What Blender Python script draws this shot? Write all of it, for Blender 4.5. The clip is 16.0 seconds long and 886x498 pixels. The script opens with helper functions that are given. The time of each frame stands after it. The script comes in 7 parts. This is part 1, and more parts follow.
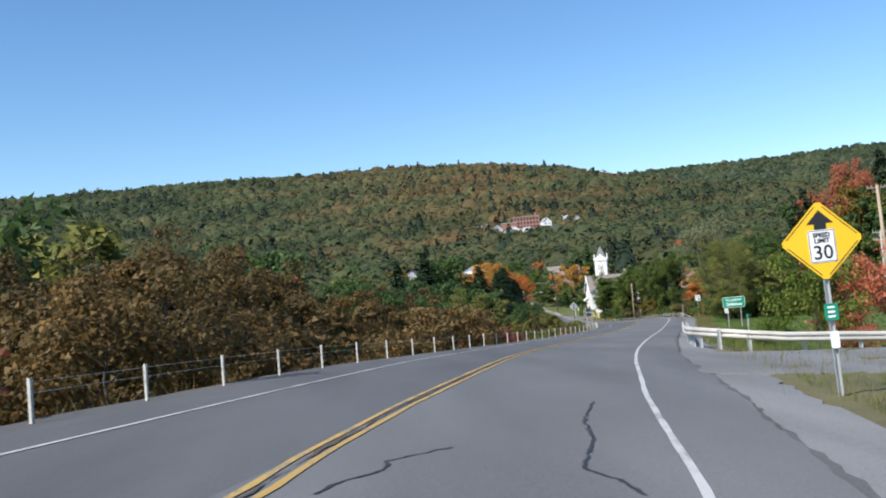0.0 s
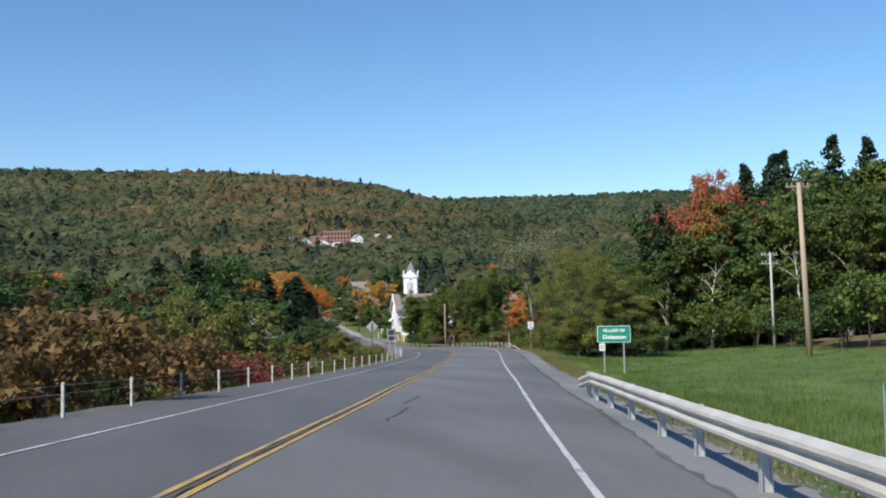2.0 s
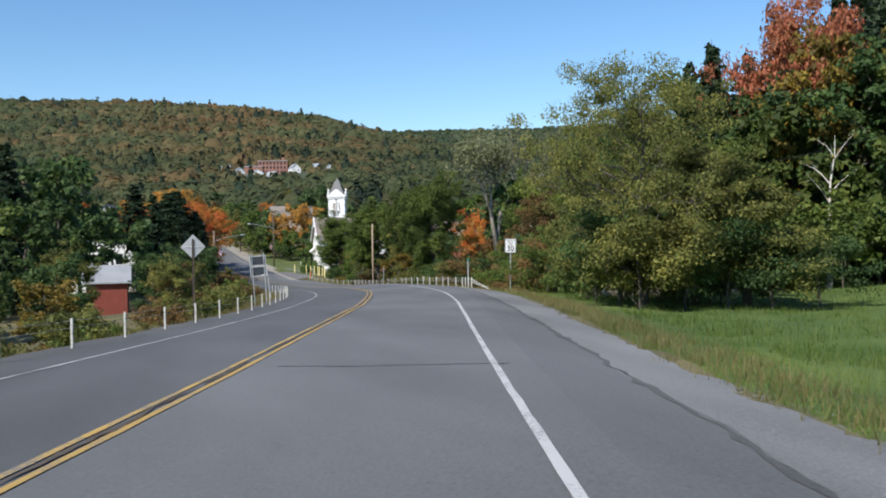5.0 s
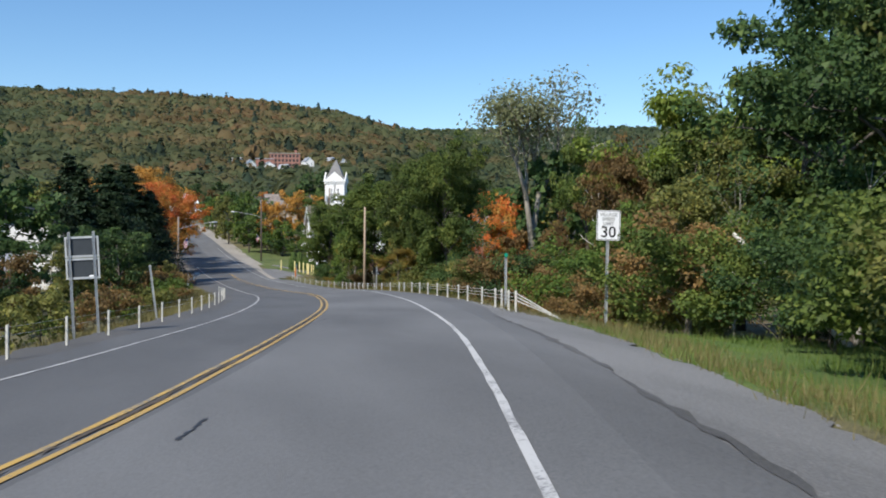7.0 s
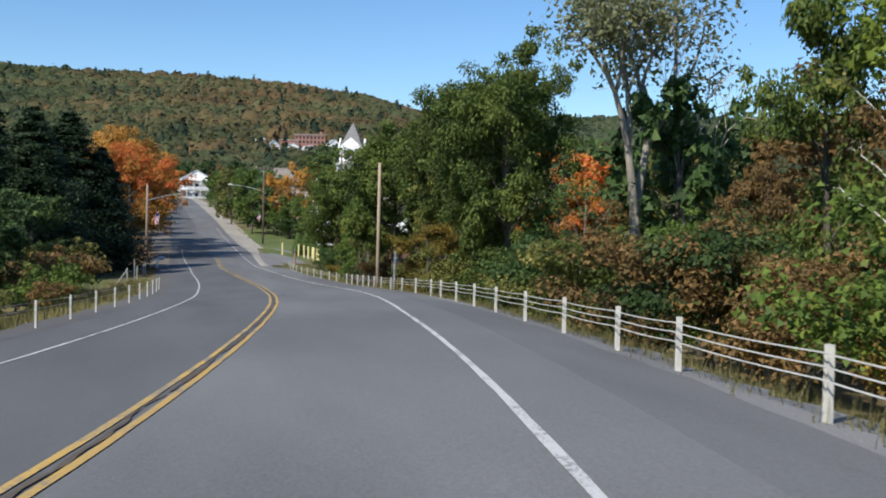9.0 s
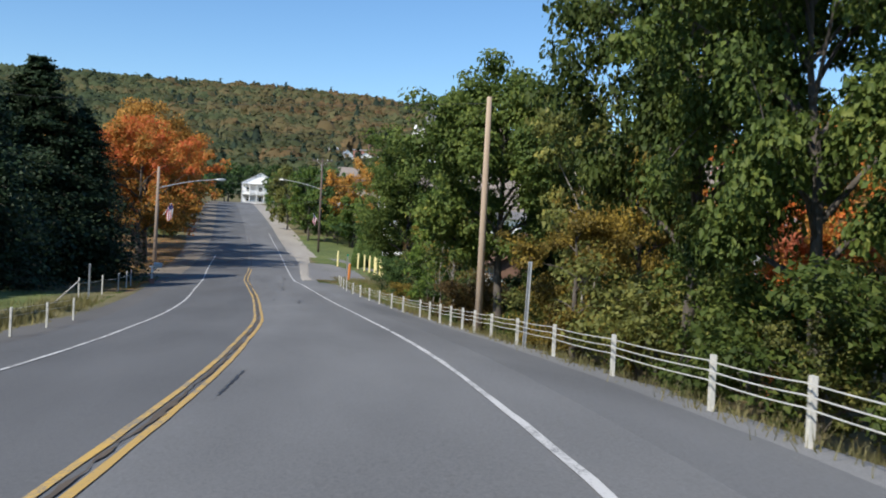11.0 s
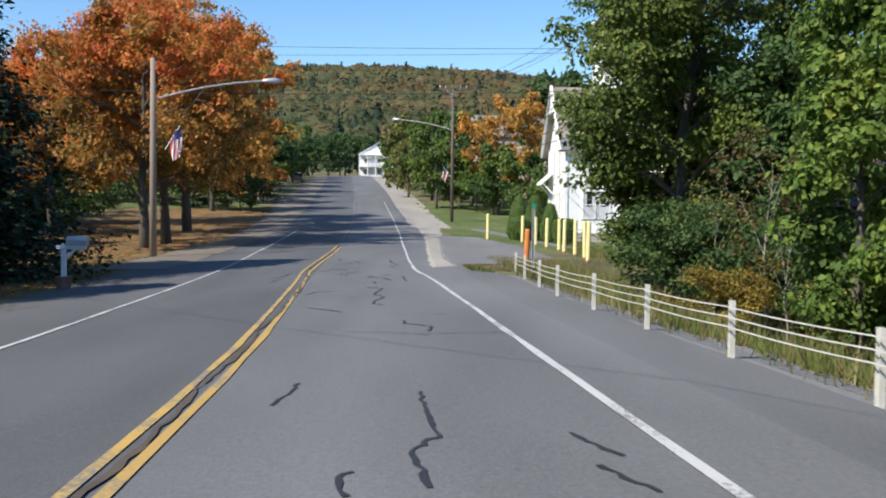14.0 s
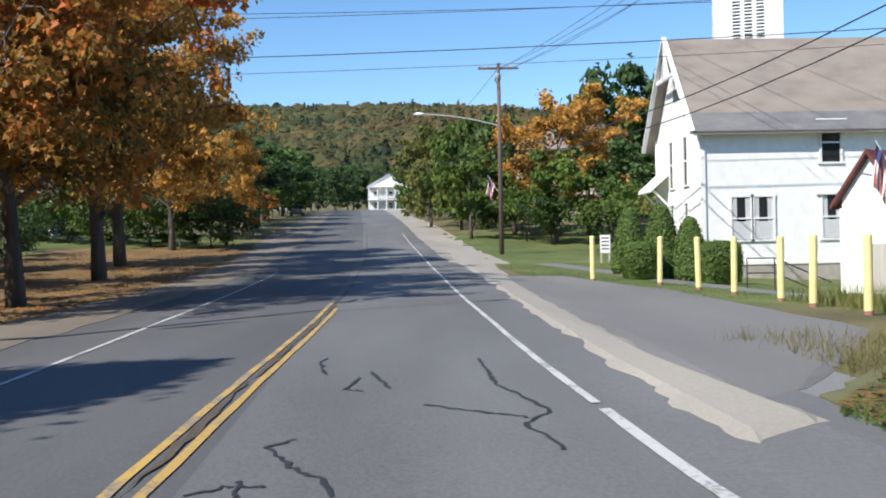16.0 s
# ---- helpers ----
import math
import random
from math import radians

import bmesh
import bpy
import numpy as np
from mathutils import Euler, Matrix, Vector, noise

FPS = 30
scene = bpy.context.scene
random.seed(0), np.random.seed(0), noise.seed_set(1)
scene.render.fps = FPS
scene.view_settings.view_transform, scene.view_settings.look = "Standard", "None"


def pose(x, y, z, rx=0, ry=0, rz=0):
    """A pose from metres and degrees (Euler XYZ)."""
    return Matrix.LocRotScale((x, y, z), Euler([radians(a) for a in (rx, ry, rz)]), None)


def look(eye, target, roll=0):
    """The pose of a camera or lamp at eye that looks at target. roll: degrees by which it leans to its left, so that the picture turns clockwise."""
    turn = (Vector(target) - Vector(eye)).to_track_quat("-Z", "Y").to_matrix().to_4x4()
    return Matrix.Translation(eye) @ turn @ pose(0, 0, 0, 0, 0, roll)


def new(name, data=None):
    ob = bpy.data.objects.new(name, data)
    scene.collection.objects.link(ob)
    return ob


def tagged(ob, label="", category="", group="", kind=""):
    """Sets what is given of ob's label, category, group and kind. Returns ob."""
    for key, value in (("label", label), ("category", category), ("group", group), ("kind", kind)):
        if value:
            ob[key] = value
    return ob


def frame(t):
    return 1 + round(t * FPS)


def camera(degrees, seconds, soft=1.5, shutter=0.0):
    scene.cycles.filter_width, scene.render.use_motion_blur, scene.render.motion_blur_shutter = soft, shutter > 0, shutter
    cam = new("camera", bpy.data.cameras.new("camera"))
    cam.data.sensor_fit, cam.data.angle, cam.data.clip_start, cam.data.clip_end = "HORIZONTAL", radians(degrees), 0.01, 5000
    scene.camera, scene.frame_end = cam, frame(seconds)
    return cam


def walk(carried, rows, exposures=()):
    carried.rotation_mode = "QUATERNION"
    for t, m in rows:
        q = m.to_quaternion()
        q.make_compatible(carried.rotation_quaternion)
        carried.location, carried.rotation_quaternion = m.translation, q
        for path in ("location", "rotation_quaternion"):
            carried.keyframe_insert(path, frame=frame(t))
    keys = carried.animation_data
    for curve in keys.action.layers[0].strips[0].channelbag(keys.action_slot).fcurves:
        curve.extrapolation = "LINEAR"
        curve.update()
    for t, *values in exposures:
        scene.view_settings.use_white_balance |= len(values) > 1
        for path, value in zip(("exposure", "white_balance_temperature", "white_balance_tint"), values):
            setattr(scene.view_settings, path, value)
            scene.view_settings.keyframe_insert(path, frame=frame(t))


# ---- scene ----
cam = camera(49.0, 16.0, 1.9, 0.08)
PATH = [
    (0, (1.469, -1.054, 2.972), (1.8901, 8.9274, 3.4151), -4.54),
    (0.5, (2.675, 6.749, 2.787), (3.3668, 16.7101, 3.3382), -3.99),
    (1, (4.081, 14.558, 2.580), (5.3542, 24.4746, 2.7779), -2.02),
    (1.5, (5.673, 22.218, 2.353), (7.3646, 32.0718, 2.5352), -1.44),
    (2, (7.474, 29.703, 2.098), (9.8133, 39.4105, 2.6442), -0.83),
    (2.5, (9.441, 36.993, 1.812), (11.9656, 46.6518, 2.3908), -0.25),
    (3, (11.426, 44.143, 1.490), (14.0518, 53.7917, 1.5746), -0.87),
    (5.5, (22.369, 80.336, -0.050), (25.2922, 89.8971, -0.2609), -0.64),
    (6, (24.544, 87.249, -0.271), (27.5040, 96.7955, -0.5863), -0.35),
    (6.5, (26.544, 94.165, -0.466), (29.5905, 103.6877, -0.6381), -1.24),
    (7, (28.430, 101.085, -0.659), (31.1500, 110.7068, -0.7877), 0.31),
    (7.5, (30.184, 107.901, -0.843), (32.7887, 117.5557, -0.7923), 0.47),
    (8, (31.781, 114.776, -1.020), (34.3379, 124.4435, -1.1306), 1.37),
    (8.5, (33.259, 121.651, -1.307), (35.7937, 131.3215, -1.5666), 1.30),
    (11, (38.392, 154.540, -2.574), (40.1333, 164.3862, -2.6899), 2.91),
    (11.5, (38.996, 161.039, -2.846), (40.4728, 170.9296, -2.8386), 3.19),
    (12, (39.404, 167.472, -3.130), (40.3947, 177.4228, -3.1713), 2.82),
    (12.5, (39.630, 173.723, -3.443), (40.2438, 183.6958, -3.0288), 1.50),
    (13, (39.712, 179.787, -3.773), (40.4169, 189.7618, -3.7044), 2.13),
    (13.5, (39.692, 185.765, -4.045), (40.2937, 195.7425, -4.3363), 1.48),
    (14, (39.561, 191.755, -4.272), (40.0235, 201.7372, -4.6547), 0.62),
    (14.5, (39.343, 197.692, -4.444), (39.8057, 207.6809, -4.4941), 0.85),
    (15, (39.070, 203.515, -4.551), (39.5453, 213.5039, -4.5251), 0.21),
    (15.5, (38.817, 209.442, -4.618), (39.2675, 219.4320, -4.5574), -0.91),
    (16, (38.501, 215.356, -4.710), (38.8558, 225.3501, -4.7091), -1.12),
]
walk(cam, [(t, look(eye, target, roll)) for t, eye, target, roll in PATH], [(0, 0.45), (0.8, 0.33), (2.5, 0.28), (8.5, 0.28), (11, 0.33), (12.5, 0.5), (14.5, 0.54), (16, 0.55)])

# ---- light and sky ----
SUN_AZ, SUN_EL = radians(232.0), radians(42.0)
world = bpy.data.worlds.new("world")
scene.world = world
world.use_nodes = True
wn = world.node_tree
sky = wn.nodes.new("ShaderNodeTexSky")
sky.sky_type, sky.sun_disc = "NISHITA", False
sky.sun_elevation, sky.sun_rotation = SUN_EL, SUN_AZ
sky.altitude, sky.air_density, sky.dust_density, sky.ozone_density = 200, 1.0, 0.1, 4.0
wn.nodes["Background"].inputs[1].default_value = 0.125
deep = wn.nodes.new("ShaderNodeHueSaturation")
deep.inputs["Saturation"].default_value = 1.14
wn.links.new(sky.outputs[0], deep.inputs["Color"])
wn.links.new(deep.outputs[0], wn.nodes["Background"].inputs[0])
sun_data = bpy.data.lights.new("sun", "SUN")
sun_data.energy, sun_data.angle, sun_data.color = 4.8, radians(0.55), (1.0, 0.94, 0.85)
sun = new("sun", sun_data)
sun.matrix_basis = look((0, 0, 0), (-math.sin(SUN_AZ) * math.cos(SUN_EL), -math.cos(SUN_AZ) * math.cos(SUN_EL), -math.sin(SUN_EL)))


# ---- materials ----
def material(name, rough=0.8, metal=0.0):
    m = bpy.data.materials.new(name)
    m.use_nodes = True
    b = m.node_tree.nodes["Principled BSDF"]
    b.inputs["Roughness"].default_value, b.inputs["Metallic"].default_value = rough, metal
    return m, m.node_tree.nodes, m.node_tree.links, b


def ramp_of(nodes, stops):
    r = nodes.new("ShaderNodeValToRGB")
    e = r.color_ramp.elements
    e[0].position, e[0].color = stops[0][0], (*stops[0][1], 1)
    e[1].position, e[1].color = stops[-1][0], (*stops[-1][1], 1)
    for p, c in stops[1:-1]:
        k = e.new(p)
        k.color = (*c, 1)
    return r


def surface(name, stops, scale=4.0, fine=60.0, rough=0.8, metal=0.0, bump=0.2, stretch=(1, 1, 1), reach=0.02, mixfine=0.35, space="Object"):
    """A two-scale weathered surface: a broad noise picks the colour, a fine one adds grain and relief."""
    m, n, l, b = material(name, rough, metal)
    tc, mp = n.new("ShaderNodeTexCoord"), n.new("ShaderNodeMapping")
    mp.inputs["Scale"].default_value = stretch
    l.new(tc.outputs[space], mp.inputs[0])
    a, f = n.new("ShaderNodeTexNoise"), n.new("ShaderNodeTexNoise")
    a.inputs["Scale"].default_value, a.inputs["Detail"].default_value = scale, 5
    f.inputs["Scale"].default_value, f.inputs["Detail"].default_value = fine, 4
    l.new(mp.outputs[0], a.inputs["Vector"])
    l.new(mp.outputs[0], f.inputs["Vector"])
    mx = n.new("ShaderNodeMix")
    mx.inputs[0].default_value = mixfine
    l.new(a.outputs[0], mx.inputs[2])
    l.new(f.outputs[0], mx.inputs[3])
    r = ramp_of(n, stops)
    l.new(mx.outputs[0], r.inputs[0])
    l.new(r.outputs[0], b.inputs["Base Color"])
    if bump:
        bp = n.new("ShaderNodeBump")
        bp.inputs["Strength"].default_value, bp.inputs["Distance"].default_value = bump, reach
        l.new(mx.outputs[0], bp.inputs["Height"])
        l.new(bp.outputs[0], b.inputs["Normal"])
    return m


def foliage(name, stops, translucent=0.42, spread=0.5, scale=0.35, rise=0.0):
    """Leaves: every leaf has its own shade, and parts of the crown turn at their own time."""
    m, n, l, b = material(name, 0.6)
    geo, obi, tc, nz = n.new("ShaderNodeNewGeometry"), n.new("ShaderNodeObjectInfo"), n.new("ShaderNodeTexCoord"), n.new("ShaderNodeTexNoise")
    nz.inputs["Scale"].default_value, nz.inputs["Detail"].default_value = scale, 3
    va = n.new("ShaderNodeVectorMath")
    va.operation = "ADD"
    l.new(tc.outputs["Object"], va.inputs[0])
    l.new(obi.outputs["Location"], va.inputs[1])
    l.new(va.outputs[0], nz.inputs["Vector"])
    st = n.new("ShaderNodeMapRange")
    st.inputs[1].default_value, st.inputs[2].default_value = 0.25, 0.75
    l.new(nz.outputs[0], st.inputs[0])
    m1 = n.new("ShaderNodeMix")
    m1.inputs[0].default_value = spread
    l.new(st.outputs[0], m1.inputs[2])
    l.new(geo.outputs["Random Per Island"], m1.inputs[3])
    r = ramp_of(n, stops)
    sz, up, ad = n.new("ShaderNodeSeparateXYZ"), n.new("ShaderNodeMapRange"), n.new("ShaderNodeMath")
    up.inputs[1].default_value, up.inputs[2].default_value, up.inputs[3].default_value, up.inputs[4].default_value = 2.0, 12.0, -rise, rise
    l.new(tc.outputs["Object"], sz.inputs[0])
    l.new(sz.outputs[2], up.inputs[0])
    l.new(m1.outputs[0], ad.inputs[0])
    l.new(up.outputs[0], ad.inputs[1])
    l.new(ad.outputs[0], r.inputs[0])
    hs = n.new("ShaderNodeHueSaturation")
    mr = n.new("ShaderNodeMapRange")
    mr.inputs[3].default_value, mr.inputs[4].default_value = 0.75, 1.25
    l.new(obi.outputs["Random"], mr.inputs[0])
    l.new(mr.outputs[0], hs.inputs["Value"])
    l.new(r.outputs[0], hs.inputs["Color"])
    l.new(hs.outputs[0], b.inputs["Base Color"])
    b.inputs["Specular IOR Level"].default_value = 0.25
    tr, ms = n.new("ShaderNodeBsdfTranslucent"), n.new("ShaderNodeMixShader")
    ms.inputs[0].default_value = translucent
    l.new(hs.outputs[0], tr.inputs[0])
    l.new(b.outputs[0], ms.inputs[1])
    l.new(tr.outputs[0], ms.inputs[2])
    l.new(ms.outputs[0], n["Material Output"].inputs[0])
    return m


GREEN = [(0.0, (0.0347, 0.0653, 0.0164)), (0.45, (0.0866, 0.1447, 0.0286)), (0.8, (0.1790, 0.2450, 0.0450)), (1.0, (0.3466, 0.3501, 0.0717))]
DARK = [(0.0, (0.0258, 0.0529, 0.0200)), (0.6, (0.0662, 0.1176, 0.0350)), (1.0, (0.1653, 0.2293, 0.0599))]
OLIVE = [(0.0, (0.0565, 0.0721, 0.0225)), (0.5, (0.1533, 0.1692, 0.0451)), (0.85, (0.2930, 0.2705, 0.0676)), (1.0, (0.4508, 0.3832, 0.1127))]
GOLD = [(0.0, (0.0675, 0.0607, 0.0162)), (0.5, (0.200, 0.150, 0.0310)), (0.8, (0.375, 0.265, 0.0450)), (1.0, (0.540, 0.385, 0.0750))]
ORANGE = [(0.0, (0.09, 0.085, 0.024)), (0.25, (0.22, 0.16, 0.04)), (0.45, (0.50, 0.27, 0.055)), (0.66, (0.70, 0.22, 0.05)), (1.0, (0.80, 0.18, 0.085))]
RED = [(0.0, (0.16, 0.10, 0.04)), (0.5, (0.42, 0.15, 0.075)), (1.0, (0.66, 0.22, 0.13))]
CRIMSON = [(0.0, (0.085, 0.045, 0.028)), (0.5, (0.24, 0.066, 0.048)), (1.0, (0.42, 0.105, 0.075))]
AMBER = [(0.0, (0.13, 0.10, 0.028)), (0.35, (0.33, 0.19, 0.045)), (0.65, (0.60, 0.31, 0.062)), (1.0, (0.80, 0.43, 0.105))]
MAPLE = [(0.0, (0.0312, 0.0540, 0.0132)), (0.5, (0.0816, 0.1200, 0.0252)), (0.85, (0.1680, 0.2016, 0.0420)), (1.0, (0.3000, 0.2760, 0.0600))]
LIME = [(0.0, (0.07, 0.11, 0.02)), (0.5, (0.19, 0.26, 0.04)), (1.0, (0.38, 0.42, 0.08))]
PALE = [(0.0, (0.085, 0.10, 0.045)), (0.5, (0.18, 0.195, 0.095)), (1.0, (0.32, 0.32, 0.18))]
RUST = [(0.0, (0.075, 0.062, 0.026)), (0.5, (0.19, 0.125, 0.048)), (0.85, (0.33, 0.195, 0.068)), (1.0, (0.45, 0.28, 0.10))]
BROWN = [(0.0, (0.0380, 0.0357, 0.0152)), (0.45, (0.1102, 0.0798, 0.0304)), (0.75, (0.2052, 0.1254, 0.0418)), (1.0, (0.3192, 0.1824, 0.0532))]
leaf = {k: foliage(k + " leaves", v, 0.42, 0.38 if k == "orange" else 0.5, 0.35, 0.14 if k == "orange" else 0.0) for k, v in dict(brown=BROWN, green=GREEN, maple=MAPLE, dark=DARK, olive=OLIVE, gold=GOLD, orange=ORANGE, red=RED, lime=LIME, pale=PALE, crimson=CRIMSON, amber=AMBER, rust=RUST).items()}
needles = foliage("needles", [(0, (0.0130, 0.0260, 0.0117)), (0.6, (0.0260, 0.0494, 0.0208)), (1, (0.0520, 0.0806, 0.0312))], 0.2)
hedge_leaf = foliage("clipped yew", [(0, (0.045, 0.085, 0.02)), (0.6, (0.11, 0.18, 0.042)), (1, (0.20, 0.27, 0.07))], 0.25, 0.8)


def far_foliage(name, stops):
    """Distant crowns: hue and depth of colour are kept for every tree; stops may carry haze."""
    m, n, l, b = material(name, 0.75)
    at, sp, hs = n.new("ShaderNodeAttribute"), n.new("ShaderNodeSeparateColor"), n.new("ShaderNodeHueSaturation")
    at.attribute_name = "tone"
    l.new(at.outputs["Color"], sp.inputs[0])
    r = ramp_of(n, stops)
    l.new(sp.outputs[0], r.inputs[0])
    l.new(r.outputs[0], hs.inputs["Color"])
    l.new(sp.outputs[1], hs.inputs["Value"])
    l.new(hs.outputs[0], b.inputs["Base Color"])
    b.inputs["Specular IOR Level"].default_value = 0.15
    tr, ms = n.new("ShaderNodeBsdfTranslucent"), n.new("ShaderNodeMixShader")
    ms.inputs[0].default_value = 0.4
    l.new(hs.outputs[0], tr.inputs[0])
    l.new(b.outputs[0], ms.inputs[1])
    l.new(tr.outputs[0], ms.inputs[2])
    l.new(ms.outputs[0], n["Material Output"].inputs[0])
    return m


# mild aerial haze is put into these stops: greyer and bluer than near leaves
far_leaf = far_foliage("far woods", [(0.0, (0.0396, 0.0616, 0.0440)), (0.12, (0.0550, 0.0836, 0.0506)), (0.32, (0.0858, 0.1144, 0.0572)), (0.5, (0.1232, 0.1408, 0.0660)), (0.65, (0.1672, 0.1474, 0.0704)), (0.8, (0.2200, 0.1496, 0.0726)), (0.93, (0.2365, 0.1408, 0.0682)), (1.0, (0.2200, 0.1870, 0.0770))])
bark = surface("bark", [(0.3, (0.045, 0.038, 0.03)), (0.7, (0.14, 0.12, 0.10))], 3, 30, 0.9, 0, 0.8, (1, 1, 0.25), 0.05)
birch_bark = surface("birch bark", [(0.3, (0.16, 0.14, 0.12)), (0.5, (0.5, 0.47, 0.42)), (0.8, (0.62, 0.6, 0.55))], 3, 20, 0.8, 0, 0.3, (1, 1, 2.5))
pale_bark = surface("pale bark", [(0.3, (0.16, 0.145, 0.12)), (0.7, (0.37, 0.34, 0.28))], 3, 25, 0.9, 0, 0.6, (1, 1, 0.25), 0.04)
pole_wood = surface("pole wood", [(0.25, (0.17, 0.13, 0.10)), (0.7, (0.34, 0.27, 0.21))], 2, 30, 0.85, 0, 0.5, (3, 3, 0.12), 0.02)
tan_pole = surface("tan pole wood", [(0.25, (0.27, 0.20, 0.14)), (0.7, (0.46, 0.36, 0.26))], 2, 30, 0.85, 0, 0.5, (3, 3, 0.12), 0.02)
dark_wood = surface("dark pole wood", [(0.25, (0.07, 0.055, 0.045)), (0.7, (0.16, 0.12, 0.10))], 2, 30, 0.85, 0, 0.5, (3, 3, 0.12), 0.02)
grey_wood = surface("grey wood", [(0.25, (0.30, 0.29, 0.26)), (0.7, (0.48, 0.46, 0.42))], 3, 40, 0.85, 0, 0.4, (3, 3, 0.15), 0.01)
galvanised = surface("galvanised steel", [(0.3, (0.42, 0.43, 0.43)), (0.7, (0.62, 0.63, 0.62))], 3, 50, 0.5, 0.55, 0.05)
weathered_beam = surface("weathered beam", [(0.25, (0.38, 0.36, 0.32)), (0.5, (0.52, 0.50, 0.46)), (0.75, (0.64, 0.62, 0.58))], 1.5, 30, 0.6, 0.2, 0.1)
white_paint = surface("white paint", [(0.2, (0.70, 0.70, 0.68)), (0.7, (0.82, 0.82, 0.80))], 1.5, 30, 0.6, 0, 0.05)
post_paint = surface("post paint", [(0.25, (0.36, 0.36, 0.32)), (0.6, (0.58, 0.57, 0.52))], 4, 40, 0.75, 0, 0.15)
yellow_paint = surface("yellow paint", [(0.2, (0.66, 0.55, 0.20)), (0.6, (0.80, 0.71, 0.34))], 3, 30, 0.6, 0, 0.1)
orange_paint = surface("orange paint", [(0.2, (0.45, 0.14, 0.03)), (0.7, (0.62, 0.22, 0.05))], 3, 30, 0.6, 0, 0.1)
sign_yellow = surface("sign yellow", [(0.2, (0.80, 0.46, 0.015)), (0.7, (0.86, 0.52, 0.02))], 2, 20, 0.45, 0, 0.0)
sign_white = surface("sign white", [(0.2, (0.72, 0.73, 0.74)), (0.7, (0.82, 0.82, 0.82))], 2, 20, 0.45, 0, 0.0)
sign_green = surface("sign green", [(0.2, (0.0, 0.20, 0.12)), (0.7, (0.005, 0.26, 0.16))], 2, 20, 0.45, 0, 0.0)
faded_black = surface("faded black", [(0.2, (0.30, 0.30, 0.30)), (0.8, (0.42, 0.42, 0.41))], 4, 40, 0.7)
sign_black = surface("sign black", [(0.2, (0.012, 0.012, 0.014)), (0.7, (0.02, 0.02, 0.022))], 2, 20, 0.5, 0, 0.0)
sign_back = surface("sign back", [(0.2, (0.28, 0.29, 0.30)), (0.7, (0.40, 0.41, 0.42))], 2, 20, 0.5, 0.3, 0.05)
dark_back = surface("dark sign back", [(0.2, (0.030, 0.036, 0.042)), (0.7, (0.05, 0.058, 0.066))], 2, 20, 0.5, 0.2, 0.05)
black_cable = surface("black cable", [(0.2, (0.012, 0.012, 0.012)), (0.7, (0.03, 0.03, 0.03))], 5, 50, 0.6, 0, 0.0)
brick_mat = surface("old brick", [(0.3, (0.23, 0.10, 0.075)), (0.7, (0.36, 0.18, 0.14))], 0.5, 8, 0.9, 0, 0.2)
shingle = surface("roof shingle", [(0.3, (0.17, 0.14, 0.12)), (0.5, (0.24, 0.205, 0.175)), (0.75, (0.30, 0.25, 0.21))], 0.6, 14, 0.9, 0, 0.4, (1, 1, 3), 0.03)
slate = surface("slate", [(0.3, (0.11, 0.11, 0.115)), (0.7, (0.21, 0.205, 0.20))], 1.2, 12, 0.7, 0, 0.4, (1, 1, 3), 0.02)
glass_dark, gn, gl, gb = material("window glass", 0.06)
gb.inputs["Base Color"].default_value = (0.02, 0.024, 0.028, 1)
stone_grey = surface("stone", [(0.3, (0.24, 0.22, 0.19)), (0.7, (0.42, 0.39, 0.35))], 3, 20, 0.9, 0, 0.5)


def asphalt_material(name, base, spread, crack=True):
    m, n, l, b = material(name, 0.85)
    tc = n.new("ShaderNodeTexCoord")
    broad, grit, spots = n.new("ShaderNodeTexNoise"), n.new("ShaderNodeTexNoise"), n.new("ShaderNodeTexVoronoi")
    broad.inputs["Scale"].default_value, broad.inputs["Detail"].default_value = 0.45, 9
    grit.inputs["Scale"].default_value, grit.inputs["Detail"].default_value = 34, 6
    spots.inputs["Scale"].default_value = 110
    mp = n.new("ShaderNodeMapping")
    mp.inputs["Scale"].default_value, mp.inputs["Rotation"].default_value = (1.0, 0.22, 1.0), (0, 0, radians(-12))
    l.new(tc.outputs["Object"], mp.inputs[0])
    l.new(mp.outputs[0], broad.inputs["Vector"])
    l.new(tc.outputs["Object"], grit.inputs["Vector"])
    l.new(tc.outputs["Object"], spots.inputs["Vector"])
    mx = n.new("ShaderNodeMix")
    mx.inputs[0].default_value = 0.5
    l.new(broad.outputs[0], mx.inputs[2])
    l.new(grit.outputs[0], mx.inputs[3])
    lo, hi = [c * (1 - spread) for c in base], [c * (1 + spread) for c in base]
    r = ramp_of(n, [(0.3, lo), (0.5, base), (0.7, hi)])
    l.new(mx.outputs[0], r.inputs[0])
    l.new(r.outputs[0], b.inputs["Base Color"])
    bp = n.new("ShaderNodeBump")
    bp.inputs["Strength"].default_value, bp.inputs["Distance"].default_value = 0.35, 0.01
    l.new(spots.outputs[0], bp.inputs["Height"])
    l.new(bp.outputs[0], b.inputs["Normal"])
    return m


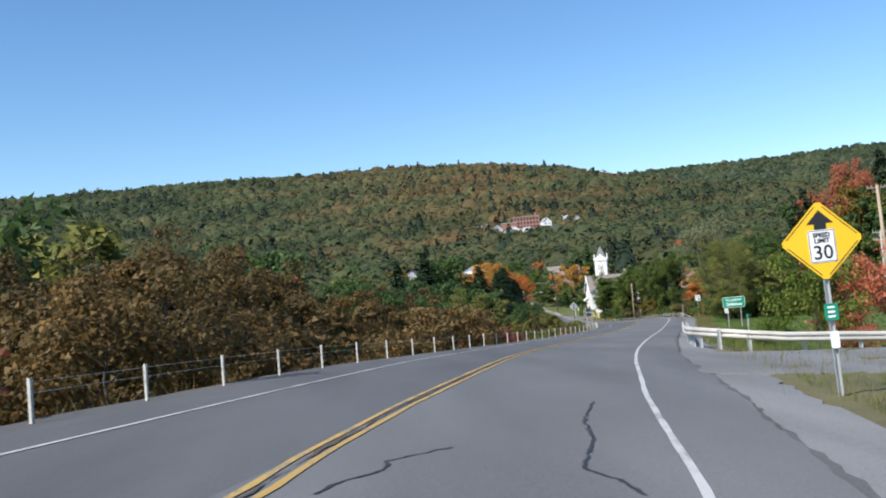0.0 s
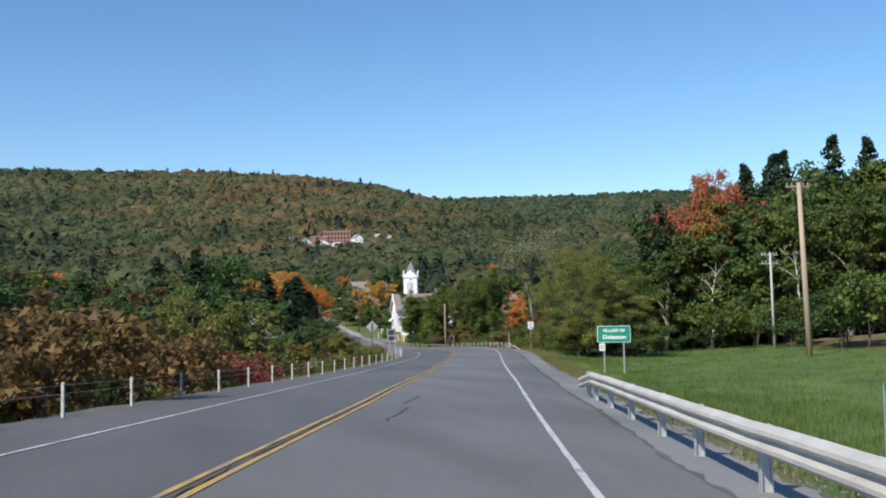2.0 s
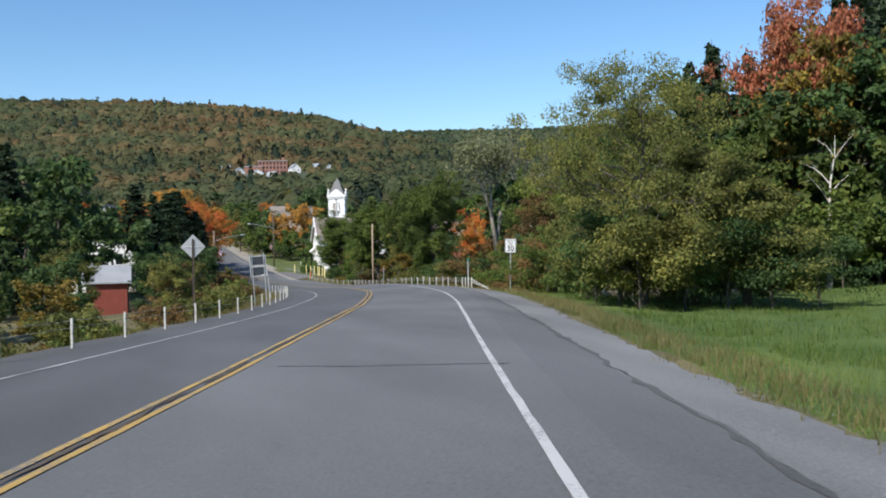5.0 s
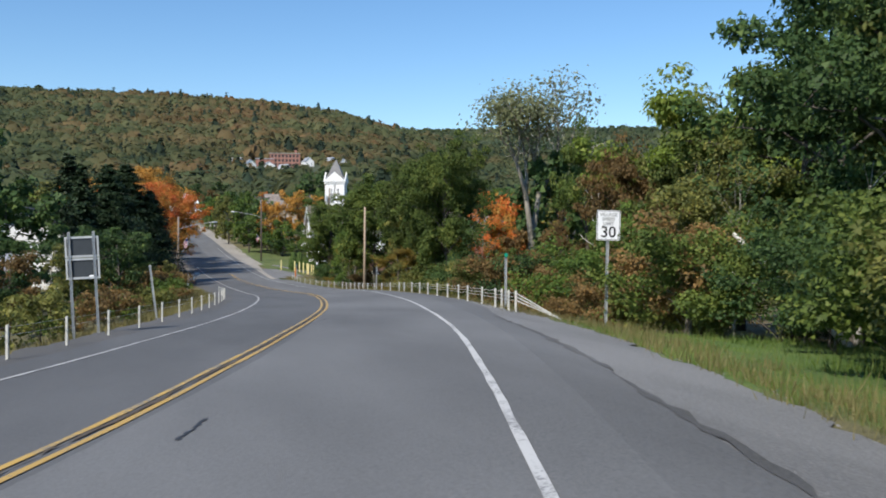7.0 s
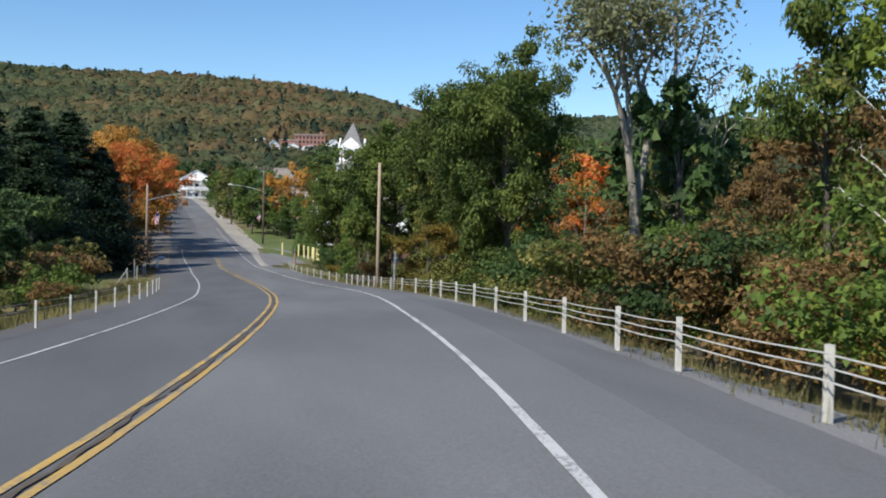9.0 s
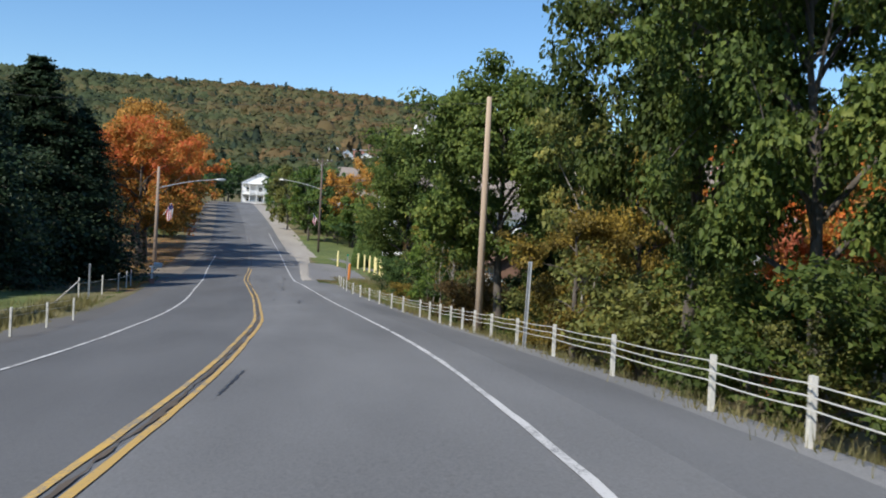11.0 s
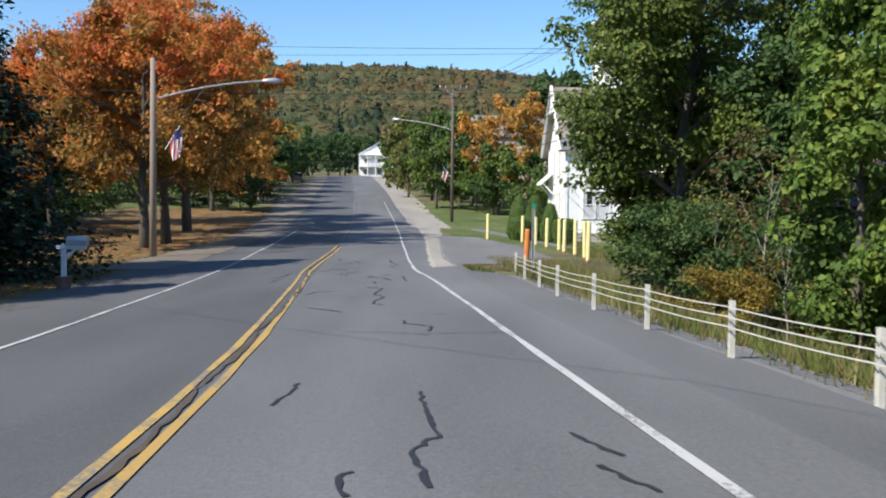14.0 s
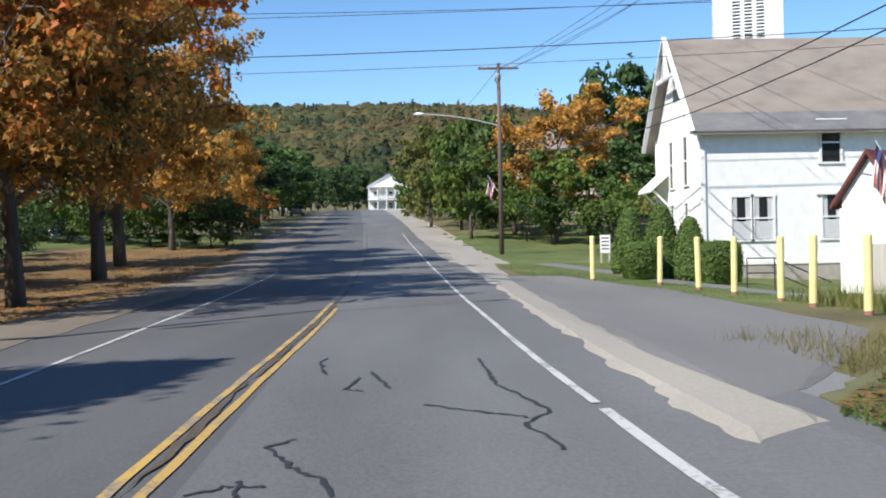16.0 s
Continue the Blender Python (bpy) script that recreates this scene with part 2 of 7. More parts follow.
asphalt = asphalt_material("asphalt", (0.129, 0.131, 0.132), 0.42)
lane_asphalt = asphalt_material("darker lane asphalt", (0.094, 0.096, 0.098), 0.42)
dark_asphalt = asphalt_material("repaved shoulder", (0.108, 0.109, 0.110), 0.35)
old_asphalt = asphalt_material("old asphalt", (0.165, 0.162, 0.158), 0.25)
gravel_mat = asphalt_material("shoulder gravel", (0.19, 0.19, 0.188), 0.5)
worn_gravel = asphalt_material("worn gravel", (0.098, 0.095, 0.090), 0.35)
crumb_mat = asphalt_material("crumbled asphalt", (0.095, 0.094, 0.092), 0.5)
dirt_mat = asphalt_material("trodden dirt", (0.17, 0.145, 0.115), 0.25)
sand_mat = asphalt_material("sandy apron", (0.31, 0.285, 0.245), 0.25)


def line_paint(name, colour, worn, amount):
    """Road paint that lets the asphalt through where it has worn."""
    m, n, l, b = material(name, 0.7)
    tc, a, f = n.new("ShaderNodeTexCoord"), n.new("ShaderNodeTexNoise"), n.new("ShaderNodeTexNoise")
    a.inputs["Scale"].default_value, a.inputs["Detail"].default_value = 1.3, 8
    f.inputs["Scale"].default_value, f.inputs["Detail"].default_value = 28, 4
    mx = n.new("ShaderNodeMix")
    mx.inputs[0].default_value = 0.5
    for q in (a, f):
        l.new(tc.outputs["Object"], q.inputs["Vector"])
    l.new(a.outputs[0], mx.inputs[2])
    l.new(f.outputs[0], mx.inputs[3])
    r = ramp_of(n, [(amount - 0.05, worn), (amount + 0.05, colour)])
    l.new(mx.outputs[0], r.inputs[0])
    l.new(r.outputs[0], b.inputs["Base Color"])
    return m


line_white = line_paint("white line", (0.50, 0.50, 0.49), (0.19, 0.19, 0.19), 0.44)
line_yellow = line_paint("yellow line", (0.44, 0.285, 0.08), (0.20, 0.175, 0.135), 0.43)
faded_yellow = line_paint("faded yellow line", (0.50, 0.32, 0.08), (0.20, 0.18, 0.14), 0.485)
tar = surface("tar seal", [(0.2, (0.016, 0.016, 0.017)), (0.8, (0.035, 0.034, 0.034))], 3, 40, 0.6, 0, 0.1)
joint_mat = surface("open joint", [(0.25, (0.05, 0.04, 0.032)), (0.75, (0.11, 0.085, 0.06))], 2, 30, 0.9, 0, 0.2)


def ground_material():
    """Lawn, dry weeds and leaf litter, chosen by the cover stored on the ground."""
    m, n, l, b = material("ground cover", 0.95)
    at, tc, a, f = n.new("ShaderNodeAttribute"), n.new("ShaderNodeTexCoord"), n.new("ShaderNodeTexNoise"), n.new("ShaderNodeTexNoise")
    at.attribute_name = "cover"
    a.inputs["Scale"].default_value, a.inputs["Detail"].default_value = 0.35, 6
    f.inputs["Scale"].default_value, f.inputs["Detail"].default_value = 22, 5
    mx = n.new("ShaderNodeMix")
    mx.inputs[0].default_value = 0.55
    for q in (a, f):
        l.new(tc.outputs["Object"], q.inputs["Vector"])
    l.new(a.outputs[0], mx.inputs[2])
    l.new(f.outputs[0], mx.inputs[3])
    lawn = ramp_of(n, [(0.32, (0.034, 0.066, 0.010)), (0.5, (0.072, 0.130, 0.018)), (0.68, (0.140, 0.185, 0.034))])
    weeds = ramp_of(n, [(0.3, (0.055, 0.05, 0.022)), (0.5, (0.12, 0.11, 0.045)), (0.7, (0.24, 0.19, 0.09))])
    litter = ramp_of(n, [(0.3, (0.075, 0.045, 0.022)), (0.5, (0.17, 0.10, 0.042)), (0.7, (0.27, 0.17, 0.08))])
    for r in (lawn, weeds, litter):
        l.new(mx.outputs[0], r.inputs[0])
    sp = n.new("ShaderNodeSeparateColor")
    l.new(at.outputs["Color"], sp.inputs[0])
    m1, m2 = n.new("ShaderNodeMix"), n.new("ShaderNodeMix")
    m1.data_type = m2.data_type = "RGBA"
    l.new(sp.outputs[0], m1.inputs[0])
    l.new(weeds.outputs[0], m1.inputs[6])
    l.new(lawn.outputs[0], m1.inputs[7])
    l.new(sp.outputs[1], m2.inputs[0])
    l.new(m1.outputs[2], m2.inputs[6])
    l.new(litter.outputs[0], m2.inputs[7])
    m3 = n.new("ShaderNodeMix")
    m3.data_type = "RGBA"
    woods = ramp_of(n, [(0.3, (0.032, 0.055, 0.030)), (0.5, (0.055, 0.072, 0.035)), (0.7, (0.10, 0.088, 0.044))])
    l.new(mx.outputs[0], woods.inputs[0])
    l.new(sp.outputs[2], m3.inputs[0])
    l.new(m2.outputs[2], m3.inputs[6])
    l.new(woods.outputs[0], m3.inputs[7])
    l.new(m3.outputs[2], b.inputs["Base Color"])
    bp = n.new("ShaderNodeBump")
    bp.inputs["Strength"].default_value, bp.inputs["Distance"].default_value = 0.6, 0.06
    l.new(f.outputs[0], bp.inputs["Height"])
    l.new(bp.outputs[0], b.inputs["Normal"])
    return m


ground_mat = ground_material()
blade_mat = foliage("grass blades", [(0, (0.05, 0.10, 0.02)), (0.5, (0.10, 0.16, 0.03)), (1, (0.2, 0.22, 0.06))], 0.35, 0.6)
weed_mat = foliage("dry weeds", [(0, (0.10, 0.105, 0.035)), (0.5, (0.24, 0.215, 0.08)), (1, (0.40, 0.33, 0.15))], 0.3, 0.6)

# ---- the road's line, height and bank ----
CENTRE = [(-24, -105), (-10, -45), (-3.9, -10), (0, 8), (1.6, 14.7), (3.35, 23.3), (4.75, 30.1), (6, 34.8), (10.9, 52), (13.4, 60.7), (21.5, 88.3), (25.1, 100.5), (28.3, 111), (30.4, 118.5), (32.4, 128.3), (34.35, 138.1), (36.5, 153.8), (37.35, 163), (38, 172), (38.2, 182.5), (38.1, 192), (37.8, 203), (37.35, 214), (36.8, 232), (36.3, 248), (35.8, 272), (34, 314), (32.4, 345), (29.5, 400), (27, 450), (24, 520)]
HEIGHT = [(-105, 5), (-45, 3), (-1, 1.61), (14.5, 1.22), (29.7, 0.74), (44.1, 0.13), (62, -0.65), (80.3, -1.41), (101, -2.02), (121.6, -2.67), (138, -3.27), (154.5, -3.93), (167.5, -4.49), (179.8, -5.13), (191.7, -5.63), (203.5, -5.91), (215.4, -6.05), (231, -6.03), (249, -5.8), (272, -5.05), (290, -4), (314, -2.3), (345, -0.2), (400, 3), (450, 5), (520, 5.5)]
BANK = [(-105, -0.045), (25, -0.045), (40, -0.015), (58, 0), (85, 0.03), (100, 0.06), (115, 0.075), (150, 0.075), (170, 0.06), (185, 0.04), (230, 0.03), (300, 0), (520, 0)]


def eased(places, values, step=2.0, sigma=6.0):
    y = np.arange(-105, 520.1, step)
    v = np.interp(y, places, values)
    k = np.exp(-0.5 * (np.arange(-12, 13) * step / sigma) ** 2)
    return y, np.convolve(np.r_[2 * v[0] - v[12:0:-1], v, 2 * v[-1] - v[-2:-14:-1]], k / k.sum(), "valid")


YC, XC = eased([p[1] for p in CENTRE], [p[0] for p in CENTRE])
YZ, ZC = eased([p[0] for p in HEIGHT], [p[1] for p in HEIGHT])
YB, BC = eased([p[0] for p in BANK], [p[1] for p in BANK])


def xc(y):
    return np.interp(y, YC, XC)


def slope_x(y):
    return (xc(y + 1) - xc(y - 1)) / 2


def foot(x, y):
    """Station along the road and distance to its right."""
    s = np.array(y, float)
    for _ in range(4):
        m = slope_x(s)
        s = s + ((y - s) + (x - xc(s)) * m) / (1 + m * m)
    m = slope_x(s)
    return s, ((x - xc(s)) - (y - s) * m) / np.sqrt(1 + m * m)


def beside(s, d):
    m = slope_x(s)
    n = np.sqrt(1 + m * m)
    return xc(s) + d / n, s - d * m / n


def deck(s, d):
    """Height of the road's surface, carried on to both sides."""
    e = np.clip(d, -4.4, 4.2)
    return np.interp(s, YZ, ZC) + np.interp(s, YB, BC) * (e - 1.7) - 0.075 * np.clip(d - 4.2, 0, None) - 0.03 * np.clip(-4.4 - d, 0, None)


SIDE = [0, 4, 10, 20, 40, 80]
RIGHT = {-60: (0, -0.1, -0.3, -0.3, 0, 2), 28: (0, -0.1, -0.3, -0.3, 0, 2), 36: (0, -0.9, -1.2, -1, 0, 4), 60: (0, -0.4, -0.6, -0.3, 1, 6), 90: (0, -0.35, -0.4, 0.1, 1.6, 8), 122: (0, -0.3, -0.5, -0.2, 1.5, 7), 135: (0, -1.5, -2, -2, -1, 3), 180: (0, -1.6, -2.5, -2.5, -2, 0), 212: (0, -1.3, -2.2, -2.2, -2, 0), 219: (0, -0.55, -1.1, -1.5, -1.4, 0), 224: (0, -0.05, -0.3, -0.8, -0.9, 0), 236: (0, -0.05, -0.35, -0.75, -0.8, 0), 250: (0, -0.1, -0.45, -0.8, -0.8, 0), 300: (0, 0.1, 0.2, 0.4, 0.8, 2), 520: (0, 0.1, 0.2, 0.4, 0.8, 2)}
LEFT = {-60: (0, -1.8, -3.2, -4.5, -6, -7), 110: (0, -1.8, -3.2, -4.5, -6, -7), 135: (0, -1.2, -2.2, -3, -4, -5), 185: (0, -0.7, -1.1, -1.5, -2, -2), 203: (0, -0.1, -0.2, -0.3, -0.5, -0.5), 300: (0, 0.1, 0.2, 0.4, 0.5, 0.5), 520: (0, 0.1, 0.3, 0.5, 1, 1)}


def fall(table, s, u):
    keys = sorted(table)
    at = np.array([np.interp(s, keys, [table[k][i] for k in keys]) for i in range(len(SIDE))])
    u = np.clip(u, 0, SIDE[-1])
    out = np.zeros_like(u)
    for i in range(len(SIDE) - 1):
        w = np.clip((u - SIDE[i]) / (SIDE[i + 1] - SIDE[i]), 0, 1)
        out = out + (at[i + 1] - at[i]) * w
    return out


def skyline(az):
    """How steeply the far woods stand over the valley, by bearing."""
    return np.interp(np.degrees(az), [-60, -30, -22, -9, 0, 6, 9.5, 12.4, 18, 26, 60], [5.2, 6.7, 6.9, 7.55, 7.55, 7.35, 6.95, 6.15, 5.0, 4.3, 4])


def ground(x, y):
    x, y = np.asarray(x, float), np.asarray(y, float)
    s, d = foot(x, y)
    near = deck(s, np.clip(d, -6, 6)) + fall(RIGHT, s, d - 6) + fall(LEFT, s, -d - 6)
    r, az = np.hypot(x - 10, y - 44), np.arctan2(x - 10, y - 44)
    u = r / 2270
    rise = np.interp(u, [0, 0.13, 0.2, 0.3, 0.416, 0.6, 0.88, 1.0, 1.15, 1.8], [0, 0.0, 0.045, 0.12, 0.235, 0.45, 0.86, 1.0, 0.9, 0.5])
    far = -6 + np.tan(np.radians(skyline(az))) * 2270 * rise
    second = np.interp(r, [2500, 3900, 4400], [0, 1, 0.95]) * np.interp(np.degrees(az), [-15, 5, 60, 80], [0, 1, 1, 0]) * 415
    far = np.maximum(far, second)
    far = far + 6 * np.sin(x / 130 + 1.3) * np.sin(y / 170) * np.clip((r - 300) / 400, 0, 1)
    w = np.clip((r - 260) / 260, 0, 1) * np.clip((np.abs(d) - 8) / 60, 0, 1)
    w = np.maximum(w, np.clip((r - 420) / 60, 0, 1))
    w = w * w * (3 - 2 * w) * np.clip((y + 50) / 200, 0, 1)
    return near * (1 - w) + far * w


def gz(x, y):
    return float(ground(x, y))


def spot(s, d):
    """A place on the ground beside the road."""
    x, y = beside(s, d)
    return float(x), float(y), gz(x, y)


def heading(s):
    return math.degrees(-math.atan(float(slope_x(np.float64(s)))))


# ---- mesh building ----
class Build:
    def __init__(self):
        self.v, self.f = [], []

    def add(self, verts, faces):
        k = len(self.v)
        self.v += [tuple(map(float, p)) for p in verts]
        self.f += [tuple(k + i for i in face) for face in faces]
        return self

    def box(self, c, size, m=None, taper=1.0):
        x, y, z = (q / 2 for q in size)
        p = [Vector((sx * x * (taper if sz > 0 else 1), sy * y * (taper if sz > 0 else 1), sz * z)) for sz in (-1, 1) for sx, sy in ((-1, -1), (1, -1), (1, 1), (-1, 1))]
        p = [(m @ q if m else q) + Vector(c) for q in p]
        return self.add(p, [(3, 2, 1, 0), (4, 5, 6, 7), (0, 1, 5, 4), (1, 2, 6, 5), (2, 3, 7, 6), (3, 0, 4, 7)])

    def tube(self, path, radii, n=8, cap=True):
        path = [Vector(p) for p in path]
        if isinstance(radii, (int, float)):
            radii = [radii] * len(path)
        rings, side = [], None
        for i, p in enumerate(path):
            t = (path[min(i + 1, len(path) - 1)] - path[max(i - 1, 0)]).normalized()
            side = t.orthogonal().normalized() if side is None else (side - t * side.dot(t)).normalized()
            up = t.cross(side)
            rings.append([p + radii[i] * (math.cos(a) * side + math.sin(a) * up) for a in (2 * math.pi * k / n for k in range(n))])
        faces = [(i * n + k, i * n + (k + 1) % n, (i + 1) * n + (k + 1) % n, (i + 1) * n + k) for i in range(len(path) - 1) for k in range(n)]
        if cap:
            faces += [tuple(range(n - 1, -1, -1)), tuple((len(path) - 1) * n + k for k in range(n))]
        return self.add([q for ring in rings for q in ring], faces)

    def prism(self, outline, m, depth):
        """A flat plate: outline in the plate's x and z, its thickness along its y; m places it."""
        n = len(outline)
        a = [m @ Vector((x, -depth / 2, z)) for x, z in outline]
        b = [m @ Vector((x, depth / 2, z)) for x, z in outline]
        return self.add(a + b, [tuple(range(n)), tuple(range(2 * n - 1, n - 1, -1))] + [(k, n + k, n + (k + 1) % n, (k + 1) % n) for k in range(n)])

    def mesh(self, name):
        me = bpy.data.meshes.new(name)
        me.from_pydata(self.v, [], self.f)
        return me


def thing(name, where, label, category, group="", kind="", rz=0.0, rx=0.0, ry=0.0):
    ob = new(name)
    ob.matrix_basis = pose(*where, rx, ry, rz)
    return tagged(ob, label, category, group, kind)


def part(name, build, mat, parent, label="", smooth=False, m=None):
    me = build.mesh(name) if isinstance(build, Build) else build
    if mat and not me.materials:
        me.materials.append(mat)
    ob = new(name, me)
    ob.parent = parent
    if m is not None:
        ob.matrix_basis = m
    if smooth:
        me.polygons.foreach_set("use_smooth", [True] * len(me.polygons))
    return tagged(ob, label)


def solo(name, build, mat, label, category, kind="", group="", smooth=False, m=None):
    ob = part(name, build, mat, None, label, smooth, m)
    return tagged(ob, label, category, group, kind)


def rounded(w, h, r, n=3):
    out = []
    for cx, cz, a0 in ((w / 2 - r, h / 2 - r, 0), (-w / 2 + r, h / 2 - r, 90), (-w / 2 + r, -h / 2 + r, 180), (w / 2 - r, -h / 2 + r, 270)):
        out += [(cx + r * math.cos(radians(a0 + 90 * k / n)), cz + r * math.sin(radians(a0 + 90 * k / n))) for k in range(n + 1)]
    return out


def letters(name, text, size, mat, parent, m, bold=0.0, label=""):
    """Raised lettering from the built-in font, standing on the plate's front."""
    cu = bpy.data.curves.new(name, "FONT")
    cu.body, cu.size, cu.align_x, cu.align_y, cu.extrude, cu.offset, cu.resolution_u = text, size, "CENTER", "CENTER", 0.002, bold, 3
    tmp = bpy.data.objects.new(name, cu)
    me = bpy.data.meshes.new_from_object(tmp)
    bpy.data.objects.remove(tmp)
    me.transform(Matrix.Rotation(radians(90), 4, "X"))
    me.materials.clear()
    me.materials.append(mat)
    return part(name, me, None, parent, label, m=m)


def strip(name, s0, s1, d0, d1, lift, mat, step=1.0, wobble=0.0, seed=0, parent=None, thick=0.0):
    """A ribbon along the road between two distances from its middle; d0, d1 may be functions of the station."""
    n = max(2, int((s1 - s0) / step) + 1)
    s = np.linspace(s0, s1, n)
    rnd = np.random.RandomState(seed)
    a = np.array([d0(q) for q in s]) if callable(d0) else np.full(n, float(d0))
    b = np.array([d1(q) for q in s]) if callable(d1) else np.full(n, float(d1))
    if wobble:
        a = a + rnd.normal(0, wobble, n)
        b = b + rnd.normal(0, wobble, n)
    B = Build()
    (xa, ya), (xb, yb) = beside(s, a), beside(s, b)
    za, zb = deck(s, a) + lift, deck(s, b) + lift
    B.add(np.r_[np.c_[xa, ya, za], np.c_[xb, yb, zb]], [(i, n + i, n + i + 1, i + 1) for i in range(n - 1)])
    return B


# ---- ground and road ----
def build_ground():
    ys = np.r_[np.arange(-300, -110, 15.0), np.arange(-110, 0, 4.0), np.arange(0, 330, 1.5), np.arange(330, 560, 5.0), np.arange(560, 1200, 25), np.arange(1200, 4500, 80)]
    side = np.r_[np.arange(0, 5, 2.5), np.arange(5, 9, 0.35), np.arange(9, 20, 0.9), np.arange(20, 50, 2.5), np.arange(50, 120, 7), np.arange(120, 500, 30), np.arange(500, 3000, 120)]
    dx = np.r_[-side[:0:-1], side]
    Y, D = np.meshgrid(ys, dx, indexing="ij")
    X = xc(Y) * np.clip(1 - (np.abs(D) - 300) / 600, 0, 1) + D
    Z = ground(X, Y)
    s, d = foot(X, Y)
    rnd = np.random.RandomState(4)
    Z = Z + np.where((np.abs(d) > 6.4) & ~((s > 219) & (s < 264) & (d > 0) & (d < 14)), rnd.normal(0, 0.035, Z.shape), 0)
    Z = np.where((np.abs(d) < 6.0) | ((d > 0) & (d < 6.45) & (s > 50) & (s < 132)), Z - 0.12, Z)
    n, m = X.shape
    idx = np.arange(n * m).reshape(n, m)
    faces = np.c_[idx[:-1, :-1].ravel(), idx[:-1, 1:].ravel(), idx[1:, 1:].ravel(), idx[1:, :-1].ravel()]
    Z = Z + 3.5 * np.clip((np.hypot(X - 10, Y - 44) - 520) / 150, 0, 1)
    me = bpy.data.meshes.new("ground")
    me.from_pydata(np.c_[X.ravel(), Y.ravel(), Z.ravel()].tolist(), [], faces.tolist())
    lawn = ((d > 6.5) & (d < 40) & (s > 40) & (s < 128)) | ((d > 7) & (s > 236) & (s < 300)) | ((d < -9) & (d > -34) & (s > 196) & (s < 300))
    litter = (d < -6.2) & (d > -20) & (s > 207) & (s < 285)
    wood = ((d < -34) & (s > 150)) | ((d > 30) & (s < 128)) | ((d > 14) & (s > 128) & (s < 216))
    col = np.zeros((n * m, 4), np.float32)
    col[:, 0] = ((lawn & ~wood) * np.where(s < 150, 0.95, 0.62)).ravel()
    col[:, 1] = litter.ravel() * 0.9 + wood.ravel() * 0.35
    r = np.hypot(X - 10, Y - 44)
    col[:, 2] = np.clip((r - 300) / 80, 0, 1).ravel() * ((np.abs(d) > 22) | (r > 480)).ravel()
    col[:, 3] = 1
    me.color_attributes.new("cover", "FLOAT_COLOR", "POINT").data.foreach_set("color", col.ravel())
    me.materials.append(ground_mat)
    me.polygons.foreach_set("use_smooth", [True] * len(me.polygons))
    return tagged(new("ground", me), "grassy roadside ground with dry weeds, running out to wooded hills", "ground", "", "structure")


build_ground()
def ribbon(s0, s1, columns, lift, step=1.0, wobble=0.0, seed=0):
    """A paved strip with several lines of points across, so that it follows the crossfall."""
    n = int((s1 - s0) / step) + 1
    s = np.linspace(s0, s1, n)
    rnd = np.random.RandomState(seed)
    V = []
    for k, c in enumerate(columns):
        d = np.array([c(q) for q in s]) if callable(c) else np.full(n, float(c))
        if wobble and k in (0, len(columns) - 1):
            d = d + rnd.normal(0, wobble, n)
        x, y = beside(s, d)
        V.append(np.c_[x, y, deck(s, d) + lift])
    F = [(k * n + i, (k + 1) * n + i, (k + 1) * n + i + 1, k * n + i + 1) for k in range(len(columns) - 1) for i in range(n - 1)]
    return Build().add(np.concatenate(V), F)


road = solo("road", ribbon(-105, 519, [lambda q: -5.0 + 0.05 * math.sin(q * 0.9) * math.sin(q * 0.23), -4.4, -2, 0, 2, 4.2, lambda q: float(np.interp(q, [0, 30, 60, 90, 105, 113, 125, 136, 219, 222], [5.05, 5.1, 5.2, 5.3, 5.1, 4.95, 4.8, 5.55, 5.55, 4.8])) + 0.05 * math.sin(q * 0.7) * math.sin(q * 0.31 + 1)], 0.0, 1.0, 0.035, 5), asphalt, "grey two-lane asphalt road with worn paint and sealed cracks", "road", "structure")
# the left half of the road gets a darker grey than the right
road.data.materials.append(lane_asphalt)
lane_faces = len(road.data.polygons) // 6 * 3
road.data.polygons.foreach_set("material_index", [1] * lane_faces + [0] * (len(road.data.polygons) - lane_faces))
solo("pavement_shoulder", strip("sh", -105, 519, 4.5, lambda q: float(np.interp(q, [52, 64, 122, 130], [6.2, 6.45, 6.45, 6.2])), -0.008, gravel_mat, 0.5, 0.12, 8), gravel_mat, "loose grey gravel shoulder along the road's edge", "shoulder", "structure")
solo("pavement_shoulder", strip("sh", -105, 519, -6.2, -4.75, -0.008, gravel_mat, 0.8, 0.10, 6), worn_gravel, "gravel shoulder below the white guide posts", "shoulder", "structure")


def right_line(s):
    return float(np.interp(s, [7, 9, 12, 15, 24, 30, 36, 50, 62, 86, 92, 100, 107, 114, 119, 124, 130, 150, 161, 165, 175, 186, 190, 193, 196, 203, 208, 214, 217, 220, 226, 231, 250], [3.88, 3.82, 3.71, 3.63, 3.67, 3.75, 3.82, 3.83, 3.88, 3.68, 3.65, 3.61, 3.54, 3.41, 3.39, 3.35, 3.29, 3.28, 3.42, 3.39, 3.35, 3.36, 3.37, 3.36, 3.32, 3.3, 3.28, 3.2, 3.11, 2.92, 2.97, 3.08, 3.42]))


def left_line(s):
    return float(np.interp(s, [8, 13, 22, 35, 42, 48, 71, 84, 100, 111, 117, 124, 130, 140, 170, 182, 190, 200, 210, 222, 235], [-3.44, -3.32, -3.1, -3.0, -3.14, -3.23, -3.67, -3.75, -3.75, -3.9, -3.85, -3.8, -3.6, -3.48, -3.33, -3.4, -3.28, -3.18, -3.2, -3.1, -3.3]))


